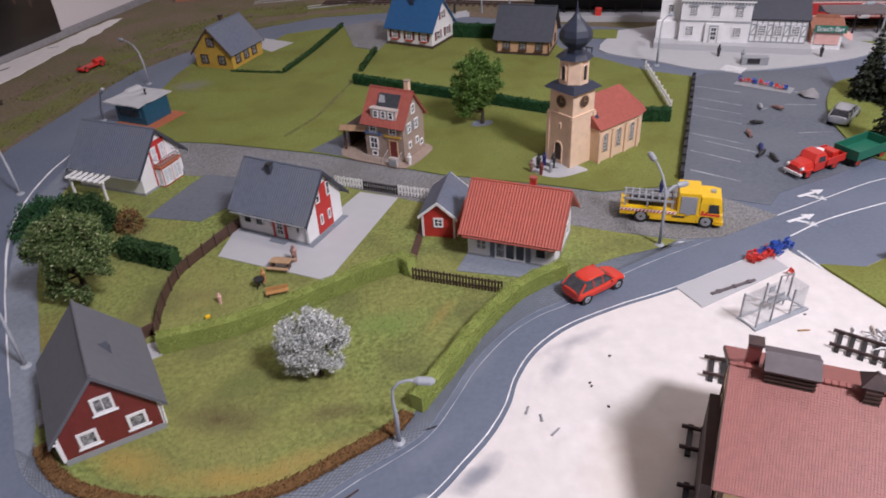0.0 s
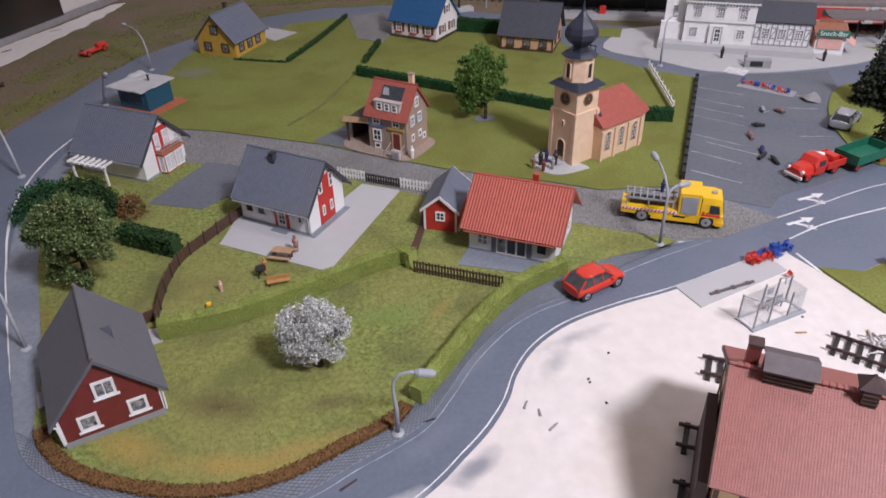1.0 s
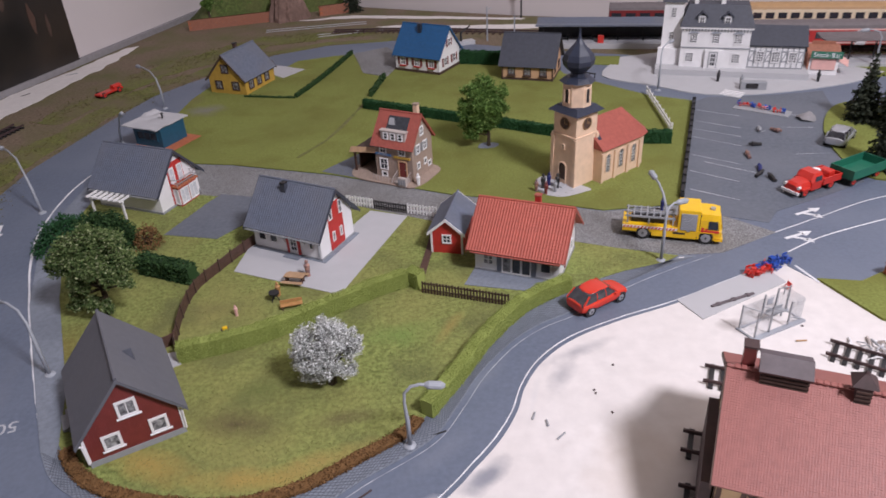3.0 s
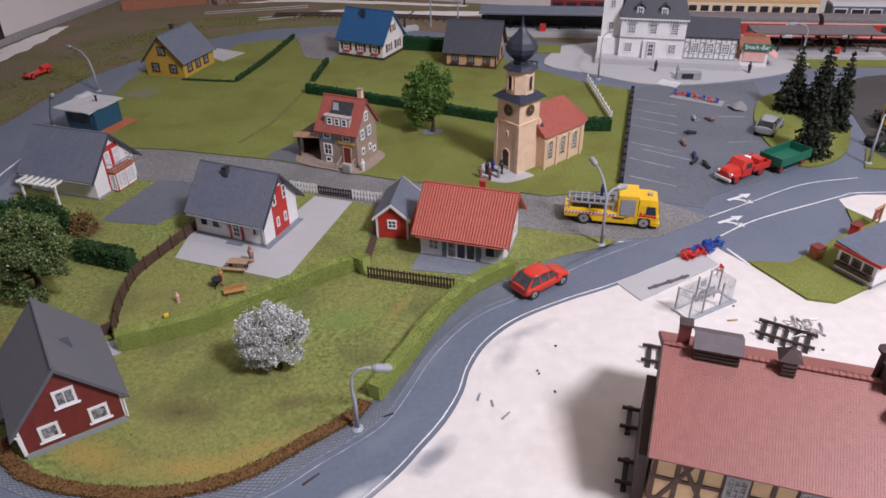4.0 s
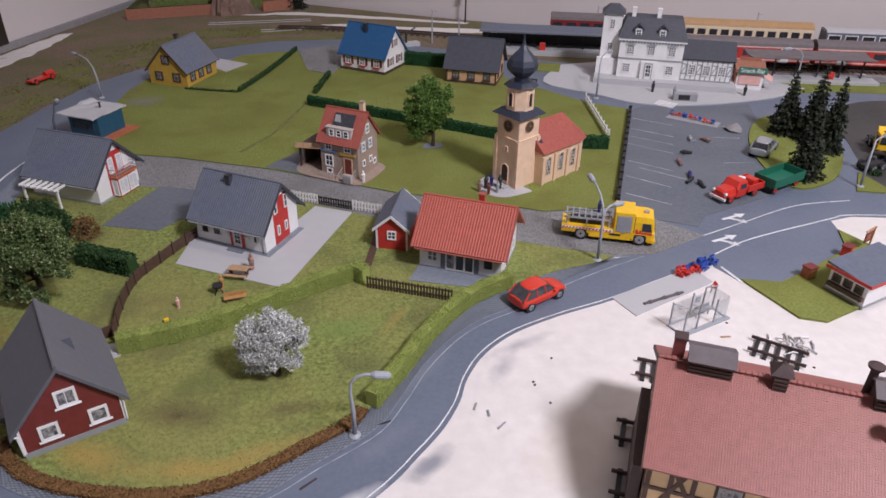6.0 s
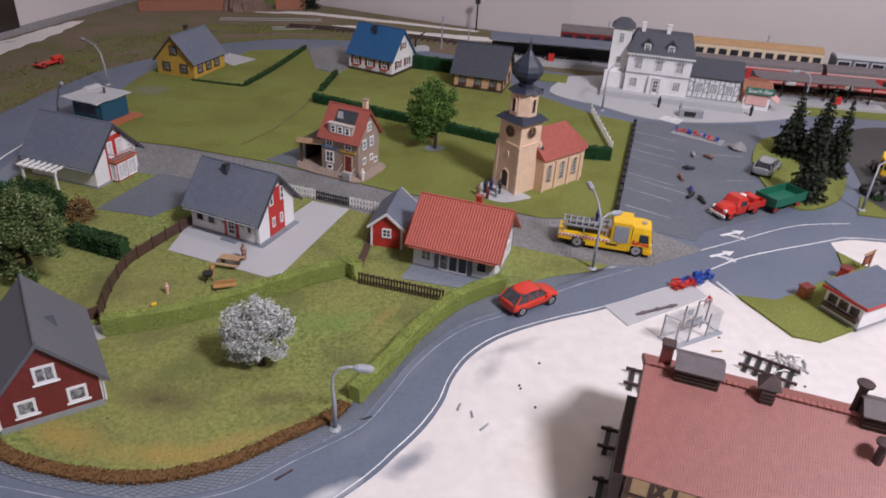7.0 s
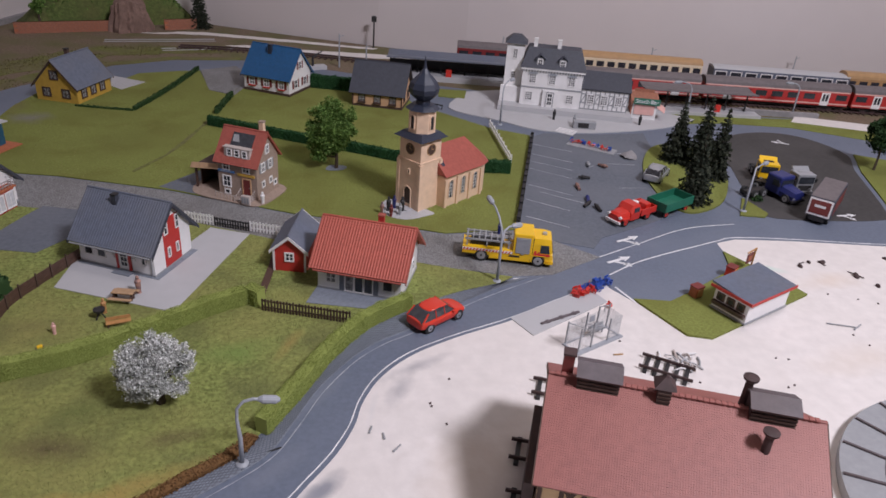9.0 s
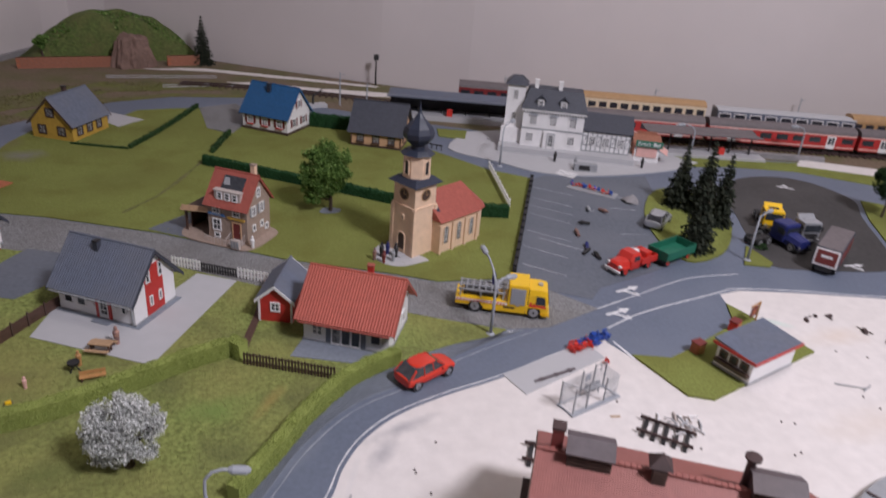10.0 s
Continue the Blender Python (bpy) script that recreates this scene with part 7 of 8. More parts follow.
def hatchback(name, x, y, ang, paint, label, s=1.0, tall=0.0, z=0.1, tail=-1.55):
    """A small car: painted lower body, dark glazed cabin, painted roof and pillars; tail is where the roof ends."""
    t = thing(name, x, y, ang, z, label, "car")
    H = tall

    def scaled(secs):
        return loft([(a * s, [(w * s, zz * s) for w, zz in p]) for a, p in secs])

    def soft(ob, levels=2):
        sub = ob.modifiers.new("round", "SUBSURF")
        sub.levels = sub.render_levels = levels
        for f in ob.data.polygons:
            f.use_smooth = True

    b = part("body", scaled([(-2.52, [(0.6, 0.42), (0.86, 0.5), (0.9, 0.78), (0.84, 0.98), (0.3, 1.02)]), (-2.42, [(0.7, 0.3), (0.98, 0.4), (1.04, 0.8), (0.98, 1.06), (0.3, 1.12)]), (-1.6, [(0.8, 0.26), (1.05, 0.36), (1.12, 0.8), (1.06, 1.1), (0.4, 1.16)]), (0.2, [(0.8, 0.25), (1.05, 0.35), (1.12, 0.8), (1.06, 1.1), (0.4, 1.14)]),
                             (1.15, [(0.8, 0.25), (1.05, 0.35), (1.12, 0.78), (1.04, 1.06), (0.4, 1.12)]), (1.9, [(0.8, 0.26), (1.02, 0.36), (1.08, 0.7), (0.98, 0.92), (0.4, 1.0)]), (2.45, [(0.6, 0.3), (0.9, 0.4), (0.94, 0.62), (0.84, 0.76), (0.3, 0.84)]), (2.58, [(0.5, 0.36), (0.78, 0.44), (0.8, 0.6), (0.7, 0.68), (0.25, 0.72)])]), paint, t)
    for v in b.data.vertices:
        v.co.z *= 1.1
    soft(b)
    rear = tail - 0.75 if tail > -1.8 else tail - 0.4
    c = part("cabin_glass", scaled([(rear, [(0.94, 1.0), (0.92, 1.06), (0.84, 1.1), (0.3, 1.12)]), (tail, [(1.0, 1.02), (0.9, 1.38 + H), (0.8, 1.58 + H), (0.3, 1.62 + H)]), (-0.5, [(1.01, 1.02), (0.91, 1.42 + H), (0.78, 1.67 + H), (0.3, 1.71 + H)]), (0.25, [(1.01, 1.02), (0.9, 1.38 + H), (0.76, 1.6 + H), (0.3, 1.65 + H)]),
                                    (0.5, [(1.0, 1.02), (0.89, 1.33 + H), (0.74, 1.52 + H), (0.3, 1.57 + H)]), (1.42, [(0.92, 1.0), (0.88, 1.04), (0.8, 1.07), (0.3, 1.1)])]), "smoked", t)
    r = part("roof", scaled([(tail - 0.08, [(0.76, 1.54 + H), (0.8, 1.58 + H), (0.7, 1.64 + H), (0.3, 1.67 + H)]), (-0.5, [(0.78, 1.62 + H), (0.83, 1.66 + H), (0.72, 1.74 + H), (0.3, 1.78 + H)]), (0.3, [(0.76, 1.56 + H), (0.8, 1.59 + H), (0.7, 1.66 + H), (0.3, 1.69 + H)]), (0.52, [(0.72, 1.5 + H), (0.75, 1.53 + H), (0.66, 1.58 + H), (0.3, 1.6 + H)])]), paint, t)
    soft(r, 1)
    k = s
    for sd in (-1, 1):
        for a, q, w in (((1.3, 0.9, 1.06), (0.48, 0.78, 1.56 + H), 0.06), ((0.02, 1.02, 1.06), (-0.04, 0.84, 1.6 + H), 0.05), ((-0.95, 1.02, 1.06), (-0.95, 0.85, 1.58 + H), 0.05), ((rear + 0.06, 0.95, 1.06), (tail, 0.83, 1.56 + H), 0.08)):
            part("pillar", tube(bmesh.new(), [tuple(v * k * (sd if i == 1 else 1) for i, v in enumerate(p)) for p in (a, q)], w * k, 6), paint, r)
        part("headlight", boxes((2.3 * k, 2.5 * k, sd * 0.74 * k - 0.16, sd * 0.74 * k + 0.16, 0.6 * k, 0.76 * k), bevel=0.04), "rim", t)
        part("tail_light", boxes((-2.42 * k, -2.28 * k, sd * 0.84 * k - 0.1, sd * 0.84 * k + 0.1, 0.8 * k, 1.0 * k), bevel=0.03), "maroon", t)
        for xw in (-1.6, 1.62):
            part("wheel_arch", tube(bmesh.new(), [(xw * k, sd * 0.9 * k, 0.42 * k), (xw * k, sd * 1.07 * k, 0.42 * k)], 0.5 * k, 18), "dark", t)
            wheel(t, xw * k, sd * 1.08 * k, 0.42 * k, 0.3)
        part("mirror", boxes((0.8 * k, 0.98 * k, min(sd * 1.02, sd * 1.24) * k, max(sd * 1.02, sd * 1.24) * k, 1.08 * k, 1.22 * k), bevel=0.03), paint, t)
    part("rear_wiper", tube(bmesh.new(), [((tail - 0.55) * k, 0.1, 1.27 * k), ((tail - 0.3) * k, 0.45, 1.46 * k)], 0.025, 4), "dark", t)
    return t


hatchback("red_car", 11.5, 44.3, 32.5, "carred", "glossy red hatchback parked on the road", 1.0, 0.2, tail=-1.7)
hatchback("silver_car", 45.6, 73.4, 48, "silver", "silver estate car parked in the car park", 1.06, 0.1, 0.14, -2.0)

# yellow breakdown truck
t = thing("yellow_truck", 20.4, 54.4, -17.0, 0.12, "yellow recovery truck with ladder rack and hazard stripes", "truck")
part("chassis", boxes((-4.3, 4.3, -0.85, 0.85, 0.45, 0.8)), "dark", t)
part("flatbed", boxes((-4.3, 0.5, -1.25, 1.25, 0.75, 1.45)), "trkyel", t)
st_b = part("hazard_band", boxes((-4.3, 0.5, -1.29, -1.25, 1.12, 1.36)), "white", t)
for i in range(15):
    bm = bmesh.new()
    u = -4.25 + i * 0.31
    vs = [(u, -1.3, 1.13), (u + 0.15, -1.3, 1.13), (u + 0.27, -1.3, 1.35), (u + 0.12, -1.3, 1.35)]
    part("hazard_stripe", panel(vs, 0.012), "chair_red", st_b)
part("equipment_box", boxes((0.5, 2.35, -1.28, 1.28, 0.7, 3.3), bevel=0.08), "trkyel", t)
sh_ = part("roller_shutter", boxes((0.75, 2.1, -1.33, -1.28, 1.3, 2.95)), "grey", t, "grey roller shutter")
for i in range(10):
    part("slat", boxes((0.78, 2.07, -1.35, -1.33, 1.34 + i * 0.16, 1.44 + i * 0.16)), "silver", sh_)
part("cab", loft([(2.4, [(1.22, 0.55), (1.25, 1.4), (1.22, 2.4), (1.1, 2.95)]), (3.4, [(1.22, 0.5), (1.25, 1.4), (1.22, 2.4), (1.1, 2.95)]), (4.05, [(1.22, 0.45), (1.25, 1.4), (1.18, 2.3), (1.0, 2.85)]), (4.3, [(1.15, 0.45), (1.18, 1.35), (1.05, 1.5), (0.9, 1.6)])]), "trkyel", t)
part("windscreen", panel([(4.32, -1.0, 1.55), (4.32, 1.0, 1.55), (4.1, 0.95, 2.6), (4.1, -0.95, 2.6)], 0.03), "pane", t)
for sd in (-1, 1):
    vs = [(3.1, sd * 1.26, 1.55), (4.0, sd * 1.26, 1.55), (3.85, sd * 1.22, 2.35), (3.1, sd * 1.22, 2.35)]
    part("side_window", panel(vs if sd < 0 else vs[::-1], 0.03), "pane", t)
    part("headlight", boxes((4.26, 4.34, sd * 0.8 - 0.2, sd * 0.8 + 0.2, 0.7, 0.95)), "rim", t)
    for xw in (-2.45, 3.0):
        wheel(t, xw, sd * 1.27, 0.64, 0.42)
part("red_trim", boxes((2.5, 4.05, -1.29, -1.25, 1.22, 1.44), (2.55, 2.75, -1.285, -1.25, 1.44, 1.7), (2.9, 3.05, -1.285, -1.25, 1.44, 1.62)), "chair_red", t)
part("cab_step", boxes((3.75, 4.2, -1.3, -1.1, 0.4, 0.52), (3.75, 4.2, -1.3, -1.1, 0.66, 0.76)), "trkyel", t)
part("mudguard", boxes((2.25, 2.42, -1.31, -1.0, 0.5, 1.2), (2.25, 3.72, -1.31, -1.0, 1.16, 1.24), (3.6, 3.72, -1.31, -1.0, 0.5, 1.16)), "trkyel", t)
part("side_skirt", boxes((-1.7, 2.2, -1.27, -1.1, 0.42, 0.76), bevel=0.03), "trkyel", t)
part("cab_gap", boxes((2.36, 2.42, -1.2, 1.2, 0.8, 2.9)), "dark", t)
part("shutter_latch", boxes((1.3, 1.6, -1.38, -1.33, 1.2, 1.3)), "rim", t)
part("lettering_bar", boxes((0.2, 1.2, -1.31, -1.28, 0.85, 1.02)), "dark", t)
part("beacon", boxes((3.2, 3.6, -0.2, 0.2, 2.95, 3.15)), "silver", t)
part("bumper", boxes((4.2, 4.45, -1.2, 1.2, 0.35, 0.65)), "trkyel", t)
rk = part("ladder_rack", boxes((-4.1, 0.3, -1.0, -0.85, 2.05, 2.2), (-4.1, 0.3, 0.85, 1.0, 2.05, 2.2), (-4.1, 0.3, -0.1, 0.05, 2.05, 2.2)), "grey", t)
for i in range(8):
    part("rung", boxes((-4.0 + i * 0.58, -3.88 + i * 0.58, -1.0, 1.0, 2.2, 2.28)), "grey", rk)
for u in (-3.9, -2.0, 0.1):
    for v in (-0.92, 0.92):
        part("rack_post", boxes((u - 0.07, u + 0.07, v - 0.07, v + 0.07, 1.45, 2.05)), "grey", rk)
part("load", boxes((-3.6, -0.4, -0.7, 0.7, 1.45, 1.9)), "dark", t)

# red pick-up and green trailer
t = thing("red_pickup_truck", 36.6, 61.9, 206, 0.14, "old red flatbed truck with white bumper and load", "truck")
part("bonnet", loft([(0.9, [(0.95, 0.55), (1.0, 1.0), (0.8, 1.5), (0.4, 1.6)]), (2.3, [(0.8, 0.5), (0.85, 0.95), (0.62, 1.35), (0.3, 1.45)]), (2.6, [(0.7, 0.5), (0.72, 0.9), (0.5, 1.2), (0.25, 1.25)])]), "trkred", t)
part("cab", loft([(-0.5, [(1.05, 0.5), (1.1, 1.3), (1.0, 1.9), (0.8, 2.15)]), (0.6, [(1.05, 0.5), (1.1, 1.3), (0.98, 1.9), (0.78, 2.15)]), (1.0, [(1.05, 0.5), (1.08, 1.3), (0.9, 1.5), (0.7, 1.6)])]), "trkred", t)
part("windscreen", panel([(1.03, -0.8, 1.45), (1.03, 0.8, 1.45), (0.66, 0.72, 2.0), (0.66, -0.72, 2.0)], 0.03), "pane", t)
for sd in (-1, 1):
    vs = [(-0.3, sd * 1.09, 1.4), (0.6, sd * 1.09, 1.4), (0.5, sd * 1.0, 1.9), (-0.3, sd * 1.0, 1.9)]
    part("side_window", panel(vs if sd < 0 else vs[::-1], 0.03), "pane", t)
    part("mudguard", boxes((1.2, 2.3, sd * 1.0 - 0.2, sd * 1.0 + 0.2, 0.75, 1.0), bevel=0.08), "trkred", t)
    part("headlight", tube(bmesh.new(), [(2.35, sd * 0.8, 1.1), (2.6, sd * 0.8, 1.1)], 0.16, 10), "white", t)
    for xw in (-2.0, 1.75):
        wheel(t, xw, sd * 1.1, 0.5, 0.35, "trkred")
part("flatbed", boxes((-3.2, -0.6, -1.2, 1.2, 0.8, 1.05)), "trkred", t)
for a in ((-3.2, -0.6, -1.2, -1.1, 1.05, 1.5), (-3.2, -0.6, 1.1, 1.2, 1.05, 1.5), (-3.2, -3.1, -1.1, 1.1, 1.05, 1.5)):
    part("drop_side", boxes(a), "trkred", t)
part("white_drum", tube(bmesh.new(), [(-1.3, -0.4, 1.05), (-1.3, -0.4, 1.8)], 0.4, 12), "white", t)
part("load", boxes((-2.8, -1.9, -0.7, 0.7, 1.05, 1.7), bevel=0.1), "trkred", t)
part("bumper", boxes((2.55, 2.75, -1.0, 1.0, 0.4, 0.65)), "white", t)
part("chassis", boxes((-3.0, 2.4, -0.5, 0.5, 0.4, 0.75)), "dark", t)
t = thing("green_trailer", 42.5, 63.9, 27, 0.14, "green open drop-side trailer with red wheels", "trailer")
part("floor_plate", boxes((-2.6, 2.6, -1.35, 1.35, 0.85, 1.02)), "green", t)
for a in ((-2.6, 2.6, -1.35, -1.25, 1.02, 1.85), (-2.6, 2.6, 1.25, 1.35, 1.02, 1.85), (-2.6, -2.5, -1.25, 1.25, 1.02, 1.85), (2.5, 2.6, -1.25, 1.25, 1.02, 1.85)):
    part("drop_side", boxes(a), "green", t)
for xw in (-1.9, 1.8):
    for sd in (-1, 1):
        wheel(t, xw, sd * 1.1, 0.45, 0.32, "trkred")
part("drawbar", boxes((-3.8, -2.6, -0.1, 0.1, 0.5, 0.65)), "dark", t)


# trucks in the yard
def tractor(x, y, ang, paint, label, z=0.13, bonnet=False):
    t = thing("truck_tractor", x, y, ang, z, label, "truck", "trucks in the yard")
    part("chassis", boxes((-3.4, 2.2, -0.6, 0.6, 0.5, 0.85)), "dark", t)
    if bonnet:
        part("bonnet", loft([(1.0, [(1.0, 0.5), (1.1, 1.2), (0.9, 1.8), (0.5, 1.95)]), (3.0, [(0.9, 0.5), (0.95, 1.0), (0.75, 1.5), (0.4, 1.6)])]), paint, t)
        part("sleeper_cab", boxes((-1.2, 1.0, -1.25, 1.25, 0.6, 2.9), bevel=0.25), paint, t)
    else:
        part("cab", boxes((0.2, 2.12, -1.2, 1.2, 0.8, 2.75), bevel=0.1), paint, t)
        part("grille", boxes((2.12, 2.16, -0.9, 0.9, 0.85, 1.35)), "dark" if paint == "silver" else paint, t)
        part("roof_hatch", boxes((0.7, 1.2, -0.6, 0.6, 2.75, 2.82)), "dark" if paint == "trkyel" else paint, t)
        part("spoiler", slab(bmesh.new(), (0.7, -1.1, 2.75), (0.7, 1.1, 2.75), (0.15, 1.1, 3.2), (0.15, -1.1, 3.2), 0.12), paint, t)
    x1 = 1.02 if bonnet else 2.17
    part("windscreen", panel([(x1, -1.05, 1.6), (x1, 1.05, 1.6), (x1, 1.0, 2.45), (x1, -1.0, 2.45)], 0.04), "pane", t)
    for sd in (-1, 1):
        u0, u1 = (-0.1, 0.8) if bonnet else (1.05, 1.95)
        yv = sd * (1.27 if bonnet else 1.22)
        vs = [(u0, yv, 1.65), (u1, yv, 1.65), (u1 - 0.1, yv, 2.4), (u0, yv, 2.4)]
        part("side_window", panel(vs if sd < 0 else vs[::-1], 0.03), "pane", t)
        part("mirror", boxes((x1 - 0.15, x1, yv, yv + sd * 0.25, 1.7, 2.2) if sd > 0 else (x1 - 0.15, x1, yv - 0.25, yv, 1.7, 2.2)), "dark", t)
    for sd in (-1, 1):
        for xw in (-2.4, -1.2, 1.3 if not bonnet else 2.0):
            wheel(t, xw, sd * 1.15, 0.55, 0.45)
        part("headlight", boxes((x1 - 0.02 + (1.95 if bonnet else 0), x1 + 0.06 + (1.95 if bonnet else 0), sd * 0.8 - 0.18, sd * 0.8 + 0.18, 0.75, 0.98)), "rim", t)
    part("bumper", boxes((x1 - 0.1 + (1.9 if bonnet else 0), x1 + 0.2 + (1.9 if bonnet else 0), -1.2, 1.2, 0.35, 0.65)), "dark" if bonnet else paint, t)
    part("hitch_plate", tube(bmesh.new(), [(-2.0, 0, 0.85), (-2.0, 0, 1.05)], 0.6, 12), "dark", t)
    return t


tractor(60.6, 73.0, 250, "trkyel", "yellow cab-over truck tractor without trailer")
tractor(59.2, 67.6, 285, "royal", "dark blue bonneted truck tractor", bonnet=True)
tractor(62.8, 69.6, 268, "silver", "pale grey cab-over truck with roof spoiler")
t = thing("box_truck", 61.4, 62.0, 222, 0.13, "dark box truck with red printed panels", "truck")
part("box_body", boxes((-4.2, 3.6, -1.35, 1.35, 0.9, 3.2), bevel=0.06), "slate_dk", t)
part("roof_panel", boxes((-4.1, 3.5, -1.25, 1.25, 3.2, 3.27)), "trainroof", t)
part("front_panel", boxes((3.6, 3.66, -1.25, 1.25, 1.05, 3.1)), "white", t)
part("red_panel", boxes((3.66, 3.7, -1.05, 1.05, 1.3, 2.9)), "maroon", t)
part("print_bar", boxes((3.7, 3.72, -0.6, 0.6, 2.1, 2.4)), "line", t)
part("side_print", boxes((-3.4, 3.0, 1.35, 1.39, 1.3, 2.8)), "maroon", t)
part("chassis", boxes((-3.4, 3.6, -0.8, 0.8, 0.4, 0.9)), "dark", t)
for xw in (-2.2, 2.4):
    for sd in (-1, 1):
        wheel(t, xw, sd * 1.2, 0.5, 0.4)
t = thing("truck_bogie", 56.0, 67.8, 20, 0.13, "dark loose truck bogie", "bogie")
part("frame", boxes((-1.6, 1.6, -0.5, 0.5, 0.4, 0.8)), "dark", t)
for xw in (-0.9, 0.7):
    for sd in (-1, 1):
        wheel(t, xw, sd * 1.0, 0.55, 0.4)

# ---- waiting shelter, slab, chairs ----
t = thing("waiting_shelter", 23.8, 40.3, 24, 0.05, "clear acrylic waiting shelter without roof, grey frame", "shelter")
part("base_frame", boxes((-2.6, 2.6, -0.95, -0.6, 0, 0.16), (-2.6, 2.6, 0.7, 0.85, 0, 0.12), (-2.55, -2.4, -0.6, 0.7, 0, 0.12), (2.4, 2.55, -0.6, 0.7, 0, 0.12)), "lampgrey", t)
for u, v, h in ((-2.35, -0.7, 2.4), (-2.35, 0.75, 2.2), (-0.95, -0.7, 2.55), (-0.2, 0.75, 2.4), (0.95, -0.7, 2.3), (1.1, 0.75, 2.55), (2.35, 0.75, 2.4)):
    part("post", boxes((u - 0.05, u + 0.05, v - 0.05, v + 0.05, 0.12, h)), "grey", t)
for a in ((-2.3, -0.25, 0.73, 0.77), (-0.15, 1.05, 0.73, 0.77), (1.15, 2.3, 0.73, 0.77), (-2.37, -2.33, -0.65, 0.7), (2.33, 2.37, -0.65, 0.7), (-2.3, -1.0, -0.72, -0.68), (1.0, 2.3, -0.72, -0.68)):
    g = part("pane", boxes((*a, 0.25, 2.1)), "glass", t)
    g.visible_shadow = False
for p, q in (((1.1, 0.75, 2.5), (2.35, 0.75, 2.3)), ((-2.35, 0.75, 2.1), (-0.95, -0.7, 1.7)), ((-0.2, 0.75, 1.3), (0.95, -0.7, 1.3)), ((0.95, -0.7, 0.9), (2.35, -0.7, 0.2)), ((1.75, 0.75, 2.4), (1.75, 0.75, 1.8))):
    part("brace", tube(bmesh.new(), [p, q], 0.045, 5), "grey", t)
part("bench", boxes((-0.1, 1.6, 0.15, 0.55, 0.72, 0.8), (0.1, 0.18, 0.3, 0.4, 0.12, 0.72), (1.4, 1.48, 0.3, 0.4, 0.12, 0.72), (-0.1, 1.6, 0.52, 0.57, 0.8, 1.1)), "grey", t)
part("timetable", boxes((0.05, 0.6, 0.66, 0.7, 1.4, 1.95)), "lampgrey", t)
sheet("loading_slab", [(17.9, 44.1), (19.1, 41.4), (27.4, 45.8), (26.6, 48.2), (24.4, 47.2)], 0.05, 0.14, "concrete", "pale grey slab beside the road", "slab")
t = thing("black_bar", 22.2, 43.6, 20.5, 0.14, "long black plastic bar lying on the slab", "bar")
part("bar", boxes((-2.1, 2.1, -0.12, 0.12, 0, 0.13), bevel=0.03), "ventroof", t)
for u in (-1.4, 0.1, 1.5):
    part("clip", boxes((u - 0.14, u + 0.14, -0.17, 0.17, 0.0, 0.16)), "ventroof", t)


def stool(x, y, ang, tilt, colour, rs, z=0.12):
    t = thing("loose_chair", x, y, ang, z, "tiny %s plastic chair tipped in a heap" % ("red" if colour == "chair_red" else "blue"), "chair", "heap of chairs")
    m = Matrix.Translation((0, 0, 0.28)) @ Matrix.Scale(0.85, 4) @ Matrix.Rotation(radians(tilt), 4, "X") @ Matrix.Rotation(radians(ang * 2), 4, "Z")
    part("seat", box(bmesh.new(), -0.24, 0.24, -0.24, 0.24, 0, 0.05, m), colour, t)
    part("backrest", box(box(bmesh.new(), -0.24, 0.24, 0.21, 0.26, 0.2, 0.5, m), -0.24, -0.19, 0.21, 0.26, 0, 0.25, m), colour, t)
    for a, b in ((-1, -1), (1, -1), (1, 1), (-1, 1)):
        part("leg", box(bmesh.new(), a * 0.21 - 0.03, a * 0.21 + 0.03, b * 0.21 - 0.03, b * 0.21 + 0.03, -0.28, 0, m), colour, t)


rc = random.Random(5)
for i in range(34):
    f = i / 33
    stool(24.6 + 4.2 * f + rc.uniform(-0.35, 0.35), 46.9 + 1.9 * f + rc.uniform(-0.45, 0.45), rc.uniform(0, 180), rc.uniform(-70, 100), "chair_red" if f < 0.34 or rc.random() < 0.22 else "chair_blue", rc)
stool(27.2, 44.9, 40, 20, "chair_red", rc)
t = thing("goods_tray", 41.2, 84.4, -38, 0.13, "pale flat tray under a heap of tiny chairs", "tray")
part("tray", boxes((-3.4, 3.4, -1.1, 1.1, 0, 0.15)), "grey", t)
for i in range(16):
    f = i / 15
    stool(38.9 + 4.6 * f + rc.uniform(-0.3, 0.3), 86.4 - 3.6 * f + rc.uniform(-0.3, 0.3), rc.uniform(0, 180), rc.uniform(-60, 90), "chair_red" if i % 5 in (1, 2, 3) else "chair_blue", rc, 0.28)
t = thing("gravel_heap", 45.3, 80.9, 20, 0.13, "small grey heap of gravel on the car park", "heap")
bm = tube(bmesh.new(), [(0, 0, 0), (0.1, 0, 0.35), (0.2, 0.1, 0.75), (0.2, 0.1, 0.95)], [1.25, 0.95, 0.4, 0.05], 14)
for v in bm.verts:
    v.co += Vector((0.2, 0.2, 0.1)) * noise.noise(v.co * 2.0)
part("heap", bm, "board", t)

